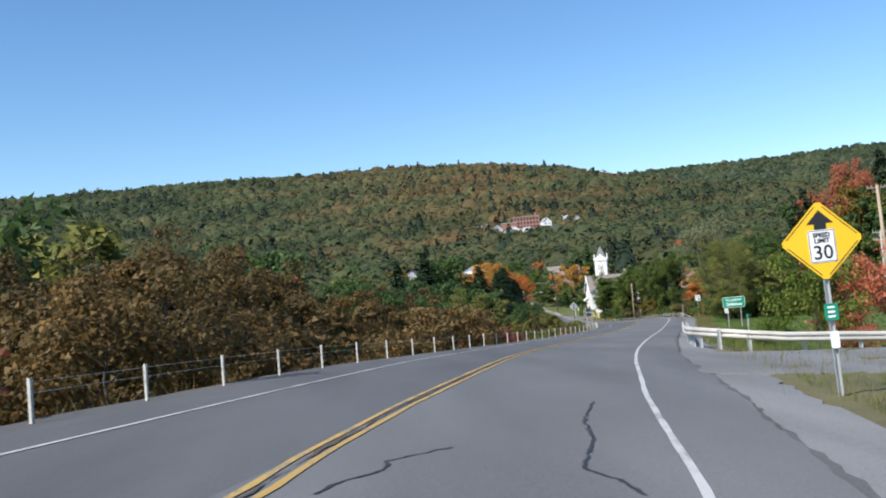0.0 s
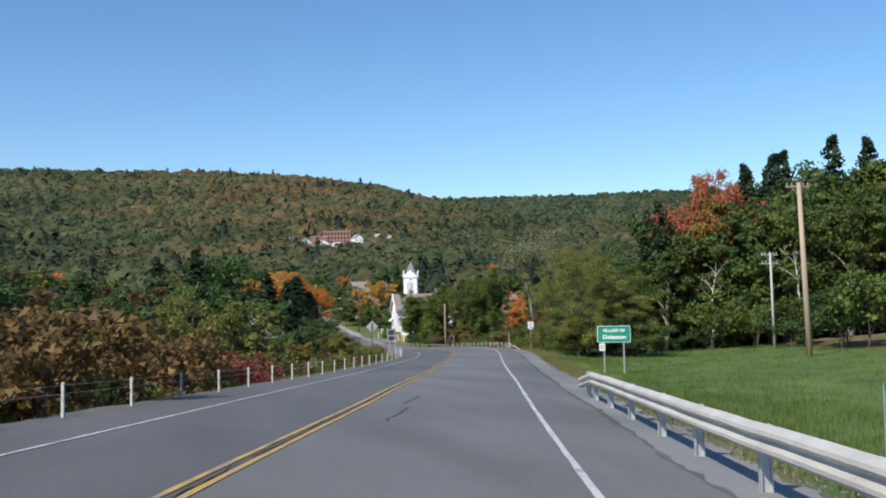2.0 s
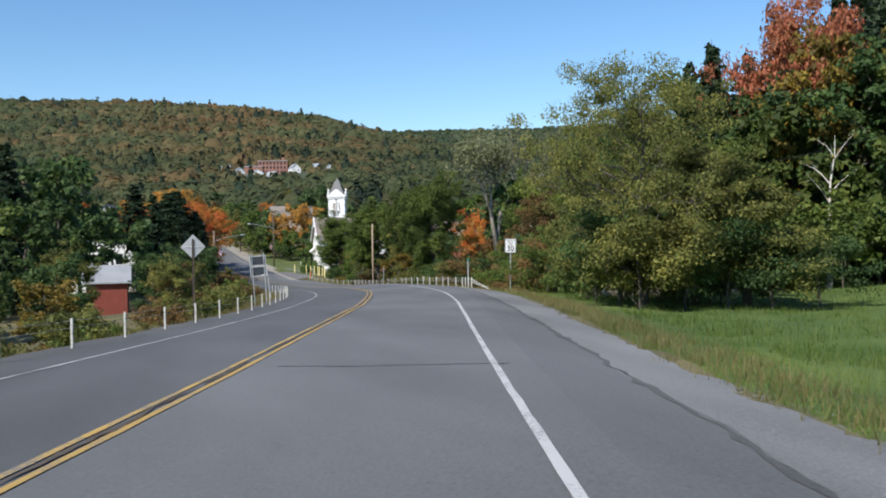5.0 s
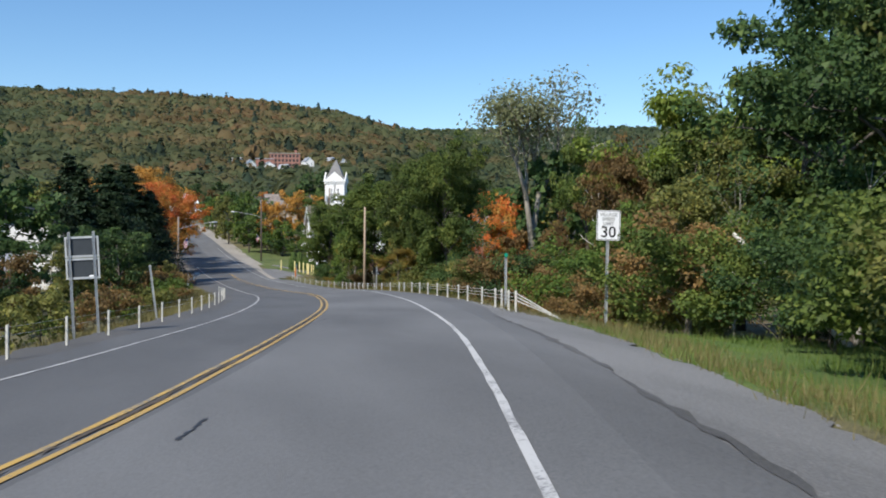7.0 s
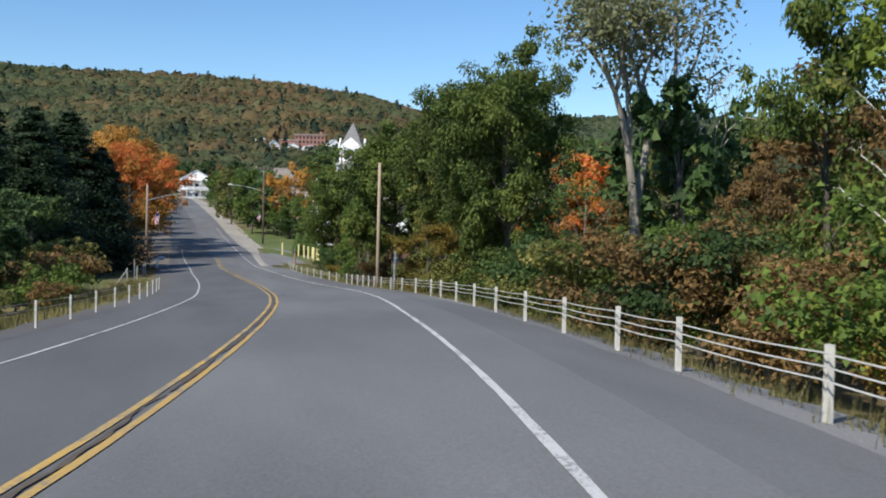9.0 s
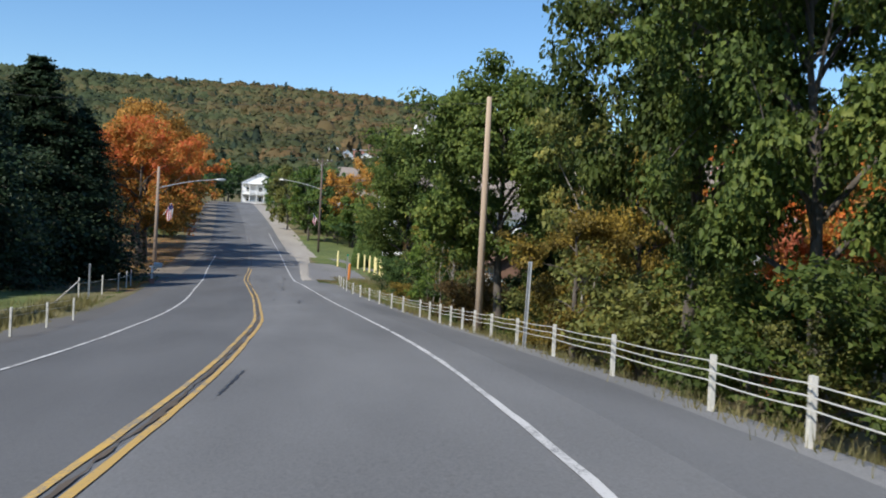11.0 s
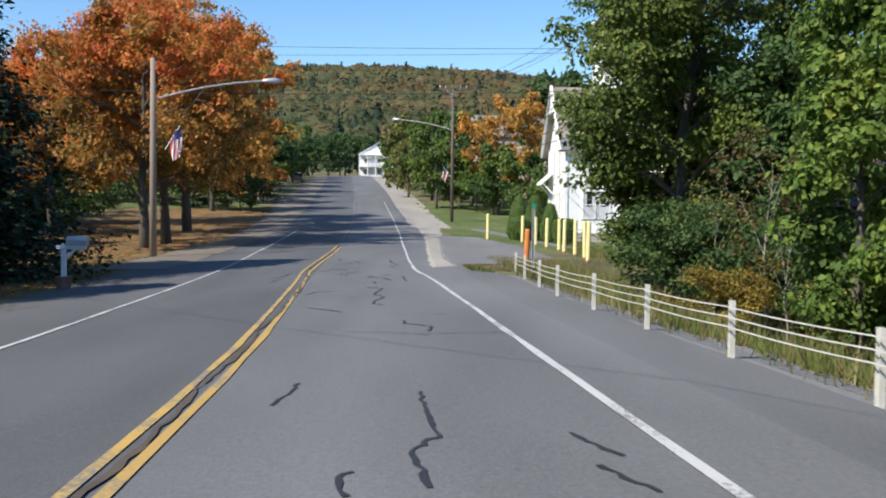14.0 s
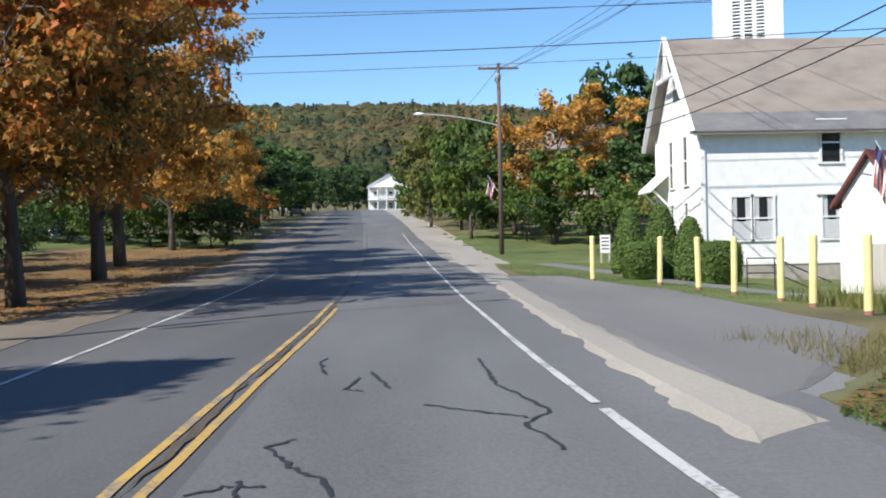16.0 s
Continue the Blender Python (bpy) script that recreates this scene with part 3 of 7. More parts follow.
def middle(s):
    return float(np.interp(s, [7, 9, 14, 22, 30, 52, 60, 88, 95, 102, 106, 111, 116, 123, 128, 136, 160, 167, 174, 177, 185, 192, 204, 212, 217, 221, 226, 234, 246], [0.3, 0.14, -0.03, -0.04, -0.09, 0, -0.08, -0.1, -0.15, -0.2, -0.27, -0.26, -0.36, -0.33, -0.2, -0.04, 0, -0.06, -0.13, -0.13, -0.01, -0.05, -0.03, -0.14, -0.2, -0.31, -0.2, 0.06, 0.3]))


for nm, mat, at, w, s0, s1, lab in (("edge_line", line_white, lambda q: right_line(q) - 0.012, 0.086, -60, 178.45, "worn white edge line on the asphalt"), ("edge_line", line_white, lambda q: right_line(q) - 0.012, 0.086, 178.75, 222.85, "worn white edge line on the asphalt"), ("edge_line", line_white, lambda q: right_line(q) - 0.012, 0.082, 223.15, 300, "broken worn white edge line on the asphalt"), ("edge_line", line_white, left_line, 0.085, -60, 258, "worn white edge line on the asphalt"), ("centre_line", faded_yellow, lambda q: middle(q) - 0.115, 0.085, -60, 239, "worn yellow centre line on the asphalt"), ("centre_line", line_yellow, lambda q: middle(q) + 0.115, 0.085, -60, 237, "worn yellow centre line on the asphalt")):
    solo(nm, strip(nm, s0, s1, lambda q: at(q) - w / 2, lambda q: at(q) + w / 2, 0.010, mat, 0.8, 0.005, len(nm)), mat, lab, "road marking", "structure")
def joint_at(q):
    """The joint wanders between the two lines and onto the right one."""
    return middle(q) + float(np.interp(q, [205, 212, 218, 221], [0, 0.12, 0.12, 0])) + 0.02 * math.sin(q * 5.1) * math.sin(q * 2.3)


solo("centre_joint", strip("j", -60, 300, lambda q: joint_at(q) - 0.025 + 0.025 * math.sin(q * 1.7) * math.sin(q * 0.31), lambda q: joint_at(q) + 0.025 + 0.03 * math.sin(q * 1.3 + 1), 0.013, joint_mat, 0.25, 0.014, 3), joint_mat, "dark open paving joint between the yellow lines", "road joint", "structure")

def edge_of(q):
    """Where the travelled asphalt ends on the right."""
    return float(np.interp(q, [0, 30, 60, 90, 105, 113, 125], [5.05, 5.1, 5.2, 5.3, 5.1, 4.95, 4.8])) + 0.05 * math.sin(q * 0.7) * math.sin(q * 0.31 + 1) - 0.02


solo("edge_joint", strip("ej", 6, 126, lambda q: edge_of(q) - 0.03, lambda q: edge_of(q) + float(np.interp(q, [20, 60], [0.03, 0.06])) + float(np.interp(q, [20, 60], [0.02, 0.05])) * math.sin(q * 0.7 + 1) * math.sin(q * 0.23), 0.006, crumb_mat, 0.35, 0.035, 9), crumb_mat, "dark crumbling edge along the road's right edge", "road joint", "structure")

# tar-sealed cracks, as station and distance from the middle
CRACKS_UP = [((7.0, 3.4), (7.5, 3.28), (8.2, 2.89), (10, 2.94), (11.7, 2.78), (14, 2.82)), ((7, 0.84), (7.5, 0.88), (8.1, 1.13), (8.6, 1.02), (9.5, 1.49)), ((30.6, 0.69), (31.5, 0.68), (31.7, 0.48)), ((47.1, 1.08), (47.9, 1.01), (48.9, 1.14), (50.6, 1.14)), ((52, 0.96), (53.2, 1.01), (55, 1.09)), ((87.9, 0.55), (87.3, 1.66), (87, 2.83), (86.6, 3.87)), ((109.6, 0.72), (110.1, 0.7), (110.7, 0.67)), ((128, 0.13), (128.4, 0.3), (128.8, 0.22), (129.1, 0.4)), ((166, 0.36), (167.6, 0.36), (169, 0.38))]
CRACKS_NEAR = [((218.1, -1.06), (218.5, -0.89), (218.9, -0.75), (219.5, -0.77), (219.9, -0.7)), ((216.6, -0.88), (216.9, -0.93), (217.1, -0.77)), ((218.8, 2.07), (218.3, 2.14), (218, 1.98), (217.9, 1.65), (217.5, 1.51), (217.2, 1.71), (217, 1.89), (216.7, 2.01), (216.5, 1.95), (216.2, 2.11)), ((217.7, 2.42), (217.2, 2.46), (216.4, 2.45), (215.7, 2.46)), ((215.7, 1.7), (215.6, 1.63), (215.4, 1.7), (215.2, 1.66), (215.1, 1.7))]
CRACKS_VILLAGE = [((219.5, 0.52), (219.4, 0.93), (219.7, 1.16), (219.9, 1.22)), ((218.8, 0.65), (218.9, 0.78), (219.2, 0.74)), ((218.7, 0.9), (218.2, 0.98)), ((221.2, 0.33), (220.8, 0.37)), ((226, 1.08), (224.7, 1.27)), ((206.2, 2.01), (205.8, 1.99), (205.5, 2.22), (205.3, 2.33), (205.1, 2.34), (204.7, 2.28)), ((209.1, 0.4), (208.5, 0.76), (208, 1.03)), ((178.3, -1.38), (178.5, -1.13), (178.8, -0.84))]
CRACKS_FINE = [((219.9, 1.52), (219.7, 1.87), (219.6, 2.17)), ((207.6, 1.85), (207.4, 2.29), (207, 2.71)), ((204.9, 1.14), (204.8, 1.56), (204.6, 1.88), (204.4, 2.19), (204.3, 2.72), (204.2, 3.32)), ((204.5, 1.87), (204.2, 2.24))]
CRACKS_DOWN = [((196.8, 1.8), (197.7, 1.72), (198.1, 1.94), (199.2, 1.87), (199.9, 1.9)), ((196.5, 2.92), (197.1, 2.77)), ((197.3, 2.95), (198, 2.79)), ((196.7, 1.35), (197.1, 1.3), (197.2, 1.38)), ((199.5, 0.69), (200.6, 0.83)), ((209.2, 1.75), (209.5, 1.57), (210.1, 1.61), (211, 1.81), (211.8, 1.61), (213.3, 1.83), (214, 1.48)), ((212.2, 0.2), (212.9, 0.36), (213, 0.72)), ((221.5, 2.35), (222, 2.3), (222.4, 2.23), (222.9, 2.52), (223.8, 2.41), (224.4, 2.28), (226.7, 2.33)), ((220.7, 0.91), (221.1, 0.83), (221.5, 0.59), (222.2, 0.39), (222.4, 0.57)), ((220.9, 0.07), (221.1, 0.26), (221, 0.5)), ((224.6, 1.03), (224.8, 0.83), (225.6, 0.96)), ((226, 0.61), (227.1, 0.45), (227.6, 0.51)), ((222.7, 2.31), (223.6, 1.55))]
rc = random.Random(17)
for line in CRACKS_UP + CRACKS_DOWN + CRACKS_NEAR + CRACKS_VILLAGE + CRACKS_FINE:
    pts = []
    for (s0, d0), (s1, d1) in zip(line, line[1:]):
        n = max(2, int(math.hypot(s1 - s0, (d1 - d0) * 3) / 0.12))
        pts += [(s0 + (s1 - s0) * i / n + rc.uniform(-0.03, 0.03), d0 + (d1 - d0) * i / n + rc.uniform(-0.025, 0.025)) for i in range(n)]
    pts.append(line[-1])
    B, V = Build(), []
    for i, (s, d) in enumerate(pts):
        a, b = pts[max(i - 1, 0)], pts[min(i + 1, len(pts) - 1)]
        t = Vector((b[1] - a[1], b[0] - a[0])).normalized()
        w = rc.uniform(0.009, 0.027) * (0.4 if line in CRACKS_FINE else 1)
        for sg in (-1, 1):
            sd, dd = s - sg * w * t.x * 1.0, d + sg * w * t.y
            x, y = beside(np.float64(sd), dd)
            V.append((x, y, float(deck(np.float64(sd), dd)) + 0.007))
    B.add(V, [(2 * i, 2 * i + 1, 2 * i + 3, 2 * i + 2) for i in range(len(pts) - 1)])
    solo("crack_seal", B, tar, "black tar seal over a crack in the asphalt", "road crack", "structure")

# ---- trees ----
def leaves_mesh(name, centres, normals, size, rnd, mat, simple=False):
    """One crown: a small folded leaf at every place given, or a plain pointed one for trees that stay far off."""
    n = len(centres)
    t = rnd.normal(size=(n, 3))
    nn = normals + rnd.normal(0, 0.42, (n, 3))
    nn /= np.linalg.norm(nn, axis=1)[:, None] + 1e-9
    a = np.cross(nn, t)
    a /= np.linalg.norm(a, axis=1)[:, None] + 1e-9
    b = np.cross(nn, a)
    k = (size * rnd.uniform(0.6, 1.35, n))[:, None]
    if simple:
        v = np.stack([centres - a * k * 0.7, centres + a * k * 0.5 + b * k * 0.6, centres + a * k * 0.5 - b * k * 0.6], 1)
    else:
        v = np.stack([centres - a * k * 0.6, centres + b * k * 0.42 + nn * k * 0.12, centres + a * k * 0.6, centres - b * k * 0.42 + nn * k * 0.12], 1)
    me = bpy.data.meshes.new(name)
    me.from_pydata(v.reshape(-1, 3).tolist(), [], np.arange(v.shape[1] * n).reshape(n, -1).tolist())
    me.materials.append(mat)
    return me


def grow(seed, h, spread, clear=0.25, limbs=9, twigs=5, leaves=40, leaf_size=0.3, clump=0.7, lean=0.0, up=0.55, trunk_r=0.0, droop=0.0, sparse=1.0):
    """Wood and leaf places of a broad-leaved tree standing at the origin."""
    rnd = np.random.RandomState(seed)
    B = Build()
    r0 = trunk_r or 0.022 * h
    top = np.array([rnd.normal(0, 0.05) * h + lean * h, rnd.normal(0, 0.05) * h, h * 0.86])
    path = [np.array([0, 0, -0.3]), *[top * f + np.r_[rnd.normal(0, 0.015 * h, 2), 0] * (1 - abs(2 * f - 1)) for f in (0.12, 0.3, 0.5, 0.7, 0.88, 1)]]
    B.tube(path, [r0 * 1.35, r0 * 1.05, r0 * 0.85, r0 * 0.65, r0 * 0.42, r0 * 0.22, r0 * 0.08], 8)
    tips, zs = [], np.array([p[2] for p in path])
    for i in range(limbs):
        f = clear + (0.92 - clear) * (i + rnd.uniform(0, 0.9)) / limbs
        p = np.array([np.interp(f * top[2], zs, [q[c] for q in path]) for c in range(3)])
        az = i * 2.4 + rnd.uniform(-0.5, 0.5)
        g = (f - clear) / (1 - clear)
        wide = spread * (0.62 + 0.75 * math.sin(math.pi * min(1, g * 0.85 + 0.18))) * 0.74 * rnd.uniform(0.72, 1.15)
        out = np.array([math.cos(az), math.sin(az), 0])
        rise = up * wide * rnd.uniform(0.7, 1.25)
        mid = p + out * wide * 0.5 + np.array([0, 0, rise * 0.62]) + rnd.normal(0, 0.04 * wide, 3)
        end = p + out * wide + np.array([0, 0, rise - droop * wide]) + rnd.normal(0, 0.05 * wide, 3)
        rr = r0 * 0.42 * (1 - 0.6 * g)
        B.tube([p, (p + mid) / 2 + np.array([0, 0, 0.04 * wide]), mid, end], [rr, rr * 0.75, rr * 0.5, rr * 0.15], 5, False)
        for k in range(twigs):
            q = rnd.uniform(0.3, 1.0)
            base = p + (mid - p) * q * 2 if q < 0.5 else mid + (end - mid) * (q - 0.5) * 2
            dirn = out * rnd.uniform(0.1, 1) + rnd.normal(0, 0.65, 3) + np.array([0, 0, 0.35])
            tip = base + dirn / np.linalg.norm(dirn) * wide * rnd.uniform(0.2, 0.5)
            B.tube([base, (base + tip) / 2 + rnd.normal(0, 0.03 * wide, 3), tip], [rr * 0.3, rr * 0.2, rr * 0.06], 4, False)
            tips += [(tip, wide), ((base + tip) / 2, wide)]
        tips.append((end, wide))
    for k in range(int(limbs * 0.7)):
        tip = top * rnd.uniform(0.85, 1.12) + np.r_[rnd.normal(0, 0.16 * spread, 2), 0]
        tips.append((tip, spread * 0.6))
    cs, ns = [], []
    for tip, wide in tips:
        if rnd.uniform() > sparse:
            continue
        m = max(4, int(leaves * rnd.uniform(0.55, 1.35)))
        rad = clump * rnd.uniform(0.6, 1.3)
        o = rnd.normal(size=(m, 3))
        o /= np.linalg.norm(o, axis=1)[:, None]
        o *= (rnd.uniform(0, 1, (m, 1)) ** 0.45) * rad * np.array([1.2, 1.2, 0.58])
        cs.append(tip + o)
        ns.append(o / rad * 0.8 + np.array([0, 0, 0.55]))
    return B, np.concatenate(cs), np.concatenate(ns), rnd


tree_kinds = {}


def tree_kind(key, leaf_mat, wood_mat, simple=False, **kw):
    size = kw.get("leaf_size", 0.3)
    B, c, n, rnd = grow(**kw)
    tree_kinds[key] = (B.mesh(key + " wood"), leaves_mesh(key + " crown", c, n, size, rnd, leaf_mat, simple), wood_mat)
    tree_kinds[key][0].materials.append(wood_mat)
    tree_kinds[key][0].polygons.foreach_set("use_smooth", [True] * len(tree_kinds[key][0].polygons))


def vase_kind(key, leaf_mat, wood_mat, seed, h, r0, leaves, leaf_size):
    """A tree whose trunk forks low into stems that fork again and arch outwards into a flat-topped crown."""
    rnd = np.random.RandomState(seed)
    B, cs, ns = Build(), [], []

    def stem(p, d, length, r, depth):
        d = d / np.linalg.norm(d)
        side = np.cross(d, rnd.normal(size=3))
        side /= np.linalg.norm(side)
        mid = p + d * length * 0.5 + side * length * 0.05
        end = p + d * length + side * length * 0.02
        B.tube([p, mid, end], [r, r * 0.86, r * 0.72], 7 if depth < 2 else 4, False)
        if depth >= 3 and leaves:
            for c in ((mid, end) if depth == 3 else (mid, end, end)):
                m = max(4, int(leaves * rnd.uniform(0.3, 1.4)))
                o = rnd.normal(0, 0.5, (m, 3)) * np.array([1.1, 1.1, 0.75])
                cs.append(c + o)
                ns.append(o * 0.6 + np.array([0, 0, 0.5]))
        if depth == 5:
            return
        k = 2 if depth < 2 else rnd.choice([2, 3])
        for i in range(k):
            a = rnd.uniform(0, 0.8) + 2 * math.pi * i / k
            u = np.cross(d, [0.3, 1, 0.1])
            u /= np.linalg.norm(u)
            w = np.cross(d, u)
            open_ = (0.17, 0.34, 0.46, 0.6, 0.7)[depth] * rnd.uniform(0.75, 1.3)
            nd = d + open_ * (math.cos(a) * u + math.sin(a) * w) + np.array([0, 0, 0.06])
            stem(end, nd, length * rnd.uniform(0.66, 0.92) * (0.82 if depth == 0 else 1), r * (0.7 if k == 2 else 0.56), depth + 1)

    stem(np.array([0, 0, -0.3]), np.array([0.02, 0.0, 1.0]), h * 0.3, r0, 0)
    top = max(q[2] for q in B.v)
    crown = np.concatenate(cs) if cs else np.array([[0.0, 0, top], [0.1, 0, top]])
    up = np.concatenate(ns) if ns else np.array([[0.0, 0, 1], [0, 0, 1]])
    tree_kinds[key] = (B.mesh(key + " wood"), leaves_mesh(key + " crown", crown, up, leaf_size, rnd, leaf_mat, True), wood_mat)
    tree_kinds[key][0].materials.append(wood_mat)
    tree_kinds[key][0].polygons.foreach_set("use_smooth", [True] * len(tree_kinds[key][0].polygons))
    TOPS[key] = float(crown[:, 2].max())


TOPS = {"maple": 13.2, "maple_b": 14.0, "sugar_maple": 12.6, "wood_a": 12.4, "wood_b": 13.6, "wood_c": 10.4, "fine_a": 12.4, "fine_b": 13.6, "fine_c": 12.4, "maple_c": 11.6, "maple_s": 12.2, "spruce": 14.2, "spruce_b": 15.2, "mid_a": 12.6, "mid_b": 13.6, "wide_ash": 10.4}


def conifer_kind(key, seed, h, r, leaf_mat=None, tiers=22, per=9, sprays=16, low=0.06, size=0.34):
    rnd = np.random.RandomState(seed)
    B = Build().tube([(0, 0, -0.3), (0, 0, h * 0.5), (0.05, 0, h)], [0.02 * h, 0.012 * h, 0.015], 7)
    cs, ns = [], []
    for i in range(tiers):
        f = low + (1 - low) * (i / tiers) ** 0.9
        z, reach = h * f, r * (1 - f) ** 0.8 + 0.15
        for k in range(per):
            az = rnd.uniform(0, 2 * math.pi)
            L = reach * rnd.uniform(0.65, 1.18)
            o = np.array([math.cos(az), math.sin(az), 0])
            p0, p1 = np.array([0, 0, z]), o * L + np.array([0, 0, z - 0.16 * L + rnd.normal(0, 0.15)])
            B.tube([p0, (p0 + p1) / 2 + np.array([0, 0, 0.05 * L]), p1], [0.035, 0.025, 0.008], 3, False)
            m = max(5, int(sprays * (0.4 + L / r)))
            q = rnd.uniform(0.18, 1.05, (m, 1))
            c = p0 + (p1 - p0) * q + rnd.normal(0, 0.13 * L + 0.05, (m, 3)) * np.array([1, 1, 0.45])
            cs.append(c)
            ns.append(np.tile(o * 0.35 + np.array([0, 0, 0.8]), (m, 1)))
    tree_kinds[key] = (B.mesh(key + " wood"), leaves_mesh(key + " crown", np.concatenate(cs), np.concatenate(ns), size * 1.05, rnd, leaf_mat or needles, True), bark)
    tree_kinds[key][0].materials.append(bark)


def plant(key, x, y, label, scale=1.0, turn=0.0, leaf_mat=None, name="tree", category="tree", group="", tall=1.0, z=None, sink=0.0):
    wood, crown, _ = tree_kinds[key]
    ob = new(name)
    ob.matrix_basis = Matrix.LocRotScale((x, y, (gz(x, y) if z is None else z) - sink), Euler((0, 0, turn)), (scale, scale, scale * tall))
    tagged(ob, label, category, group)
    part("trunk", wood, None, ob)
    c = part("crown", crown, None, ob)
    if leaf_mat:
        c.material_slots[0].link = "OBJECT"
        c.material_slots[0].material = leaf_mat
    return ob


tree_kind("maple", leaf["green"], bark, seed=11, h=13, spread=5.6, clear=0.27, limbs=21, twigs=9, leaves=126, leaf_size=0.178, clump=0.85, up=0.55, trunk_r=0.28)
tree_kind("maple_b", leaf["green"], bark, seed=12, h=14, spread=5.2, clear=0.3, limbs=22, twigs=10, leaves=120, leaf_size=0.2, clump=0.85, up=0.42, droop=0.1, trunk_r=0.26)
tree_kind("sugar_maple", leaf["orange"], bark, True, seed=21, h=12.5, spread=6.0, clear=0.16, limbs=19, twigs=8, leaves=84, leaf_size=0.162, clump=0.8, up=0.42, trunk_r=0.27)
tree_kind("wood_a", leaf["olive"], bark, True, seed=31, h=12, spread=4.2, clear=0.1, limbs=11, twigs=6, leaves=20, leaf_size=0.42, clump=0.9, up=0.8)
tree_kind("wood_b", leaf["olive"], pale_bark, True, seed=32, h=13, spread=3.4, clear=0.22, limbs=11, twigs=5, leaves=20, leaf_size=0.42, clump=0.85, up=1.0)
tree_kind("wood_c", leaf["olive"], bark, True, seed=33, h=10, spread=4.6, clear=0.06, limbs=12, twigs=6, leaves=20, leaf_size=0.42, clump=0.9, up=0.55)
tree_kind("wide_ash", leaf["olive"], bark, seed=41, h=10, spread=6.2, clear=0.05, limbs=24, twigs=9, leaves=150, leaf_size=0.088, clump=0.66, up=0.35, droop=0.06, trunk_r=0.2, sparse=0.92)
vase_kind("elm", leaf["olive"], pale_bark, 51, 17.5, 0.3, 24, 0.16)
vase_kind("bare_ash", leaf["olive"], birch_bark, 57, 12.0, 0.12, 0, 0.1)
tree_kind("sapling", leaf["gold"], pale_bark, seed=61, h=6, spread=1.4, clear=0.3, limbs=8, twigs=4, leaves=16, leaf_size=0.11, clump=0.4, up=1.5, sparse=0.55, trunk_r=0.04)
tree_kind("bush_a", leaf["olive"], bark, True, seed=71, h=3.2, spread=2.2, clear=0.02, limbs=8, twigs=3, leaves=29, leaf_size=0.178, clump=0.6, up=0.7, trunk_r=0.05)
tree_kind("bush_b", leaf["rust"], bark, True, seed=72, h=2.4, spread=2.4, clear=0.02, limbs=9, twigs=3, leaves=33, leaf_size=0.155, clump=0.6, up=0.5, trunk_r=0.05)
tree_kind("mid_a", leaf["green"], bark, True, seed=81, h=12, spread=5, clear=0.12, limbs=8, twigs=2, leaves=34, leaf_size=0.55, clump=1.15, up=0.6)
tree_kind("mid_b", leaf["green"], bark, True, seed=82, h=13, spread=4.2, clear=0.12, limbs=8, twigs=2, leaves=34, leaf_size=0.52, clump=1.15, up=0.9)
tree_kind("fine_a", leaf["olive"], bark, True, seed=34, h=12, spread=4.2, clear=0.08, limbs=13, twigs=7, leaves=33, leaf_size=0.26, clump=0.8, up=0.75)
tree_kind("fine_b", leaf["olive"], pale_bark, True, seed=35, h=13, spread=3.6, clear=0.18, limbs=13, twigs=6, leaves=40, leaf_size=0.24, clump=0.75, up=1.0)
tree_kind("maple_c", leaf["green"], bark, seed=13, h=12, spread=5.2, clear=0.05, limbs=26, twigs=8, leaves=60, leaf_size=0.21, clump=0.8, up=0.2, droop=0.12, trunk_r=0.24)
tree_kind("maple_s", leaf["green"], bark, seed=14, h=12, spread=2.1, clear=0.06, limbs=24, twigs=6, leaves=52, leaf_size=0.2, clump=0.72, up=0.7, trunk_r=0.16)
tree_kind("bush_f", leaf["olive"], bark, True, seed=73, h=3.0, spread=2.2, clear=0.02, limbs=9, twigs=3, leaves=104, leaf_size=0.088, clump=0.6, up=0.65, trunk_r=0.045)
tree_kind("fine_c", leaf["olive"], bark, True, seed=36, h=12, spread=4.2, clear=0.06, limbs=13, twigs=7, leaves=92, leaf_size=0.15, clump=0.8, up=0.4)
conifer_kind("spruce", 91, 14, 3.6, per=12, sprays=44, size=0.25)
conifer_kind("spruce_b", 92, 15, 5.4, sprays=155, per=17, tiers=30, size=0.148)
tree_kind("bare_snag", leaf["olive"], birch_bark, seed=101, h=9, spread=1.6, clear=0.45, limbs=7, twigs=3, leaves=5, leaf_size=0.2, clump=0.3, up=1.0, sparse=0.35, trunk_r=0.12)

LABEL = {"amber": "maple in amber-orange autumn leaf with dark limbs", "lime": "yellow-green broad-leaved roadside tree", "crimson": "shrub in dark crimson autumn leaf", "brown": "brown-leaved tree in the roadside thicket", "green": "leafy green roadside tree", "olive": "olive-green tree turning in early autumn", "gold": "tree in yellow-gold autumn leaf", "orange": "orange autumn maple with dark limbs", "red": "maple in red autumn leaf", "rust": "rust-brown tree in autumn leaf", "dark": "dense dark green tree", "maple": "large green maple behind the cable fence"}
TREES = random.Random(5)


def tree_at(key, s, d, colour, scale=1.0, tall=1.0, label="", name="tree"):
    x, y = beside(np.float64(s), d)
    return plant(key, float(x), float(y), label or LABEL[colour], scale, TREES.uniform(0, 6.28), leaf[colour], name, tall=tall, category="shrub" if name == "shrub" else "tree")


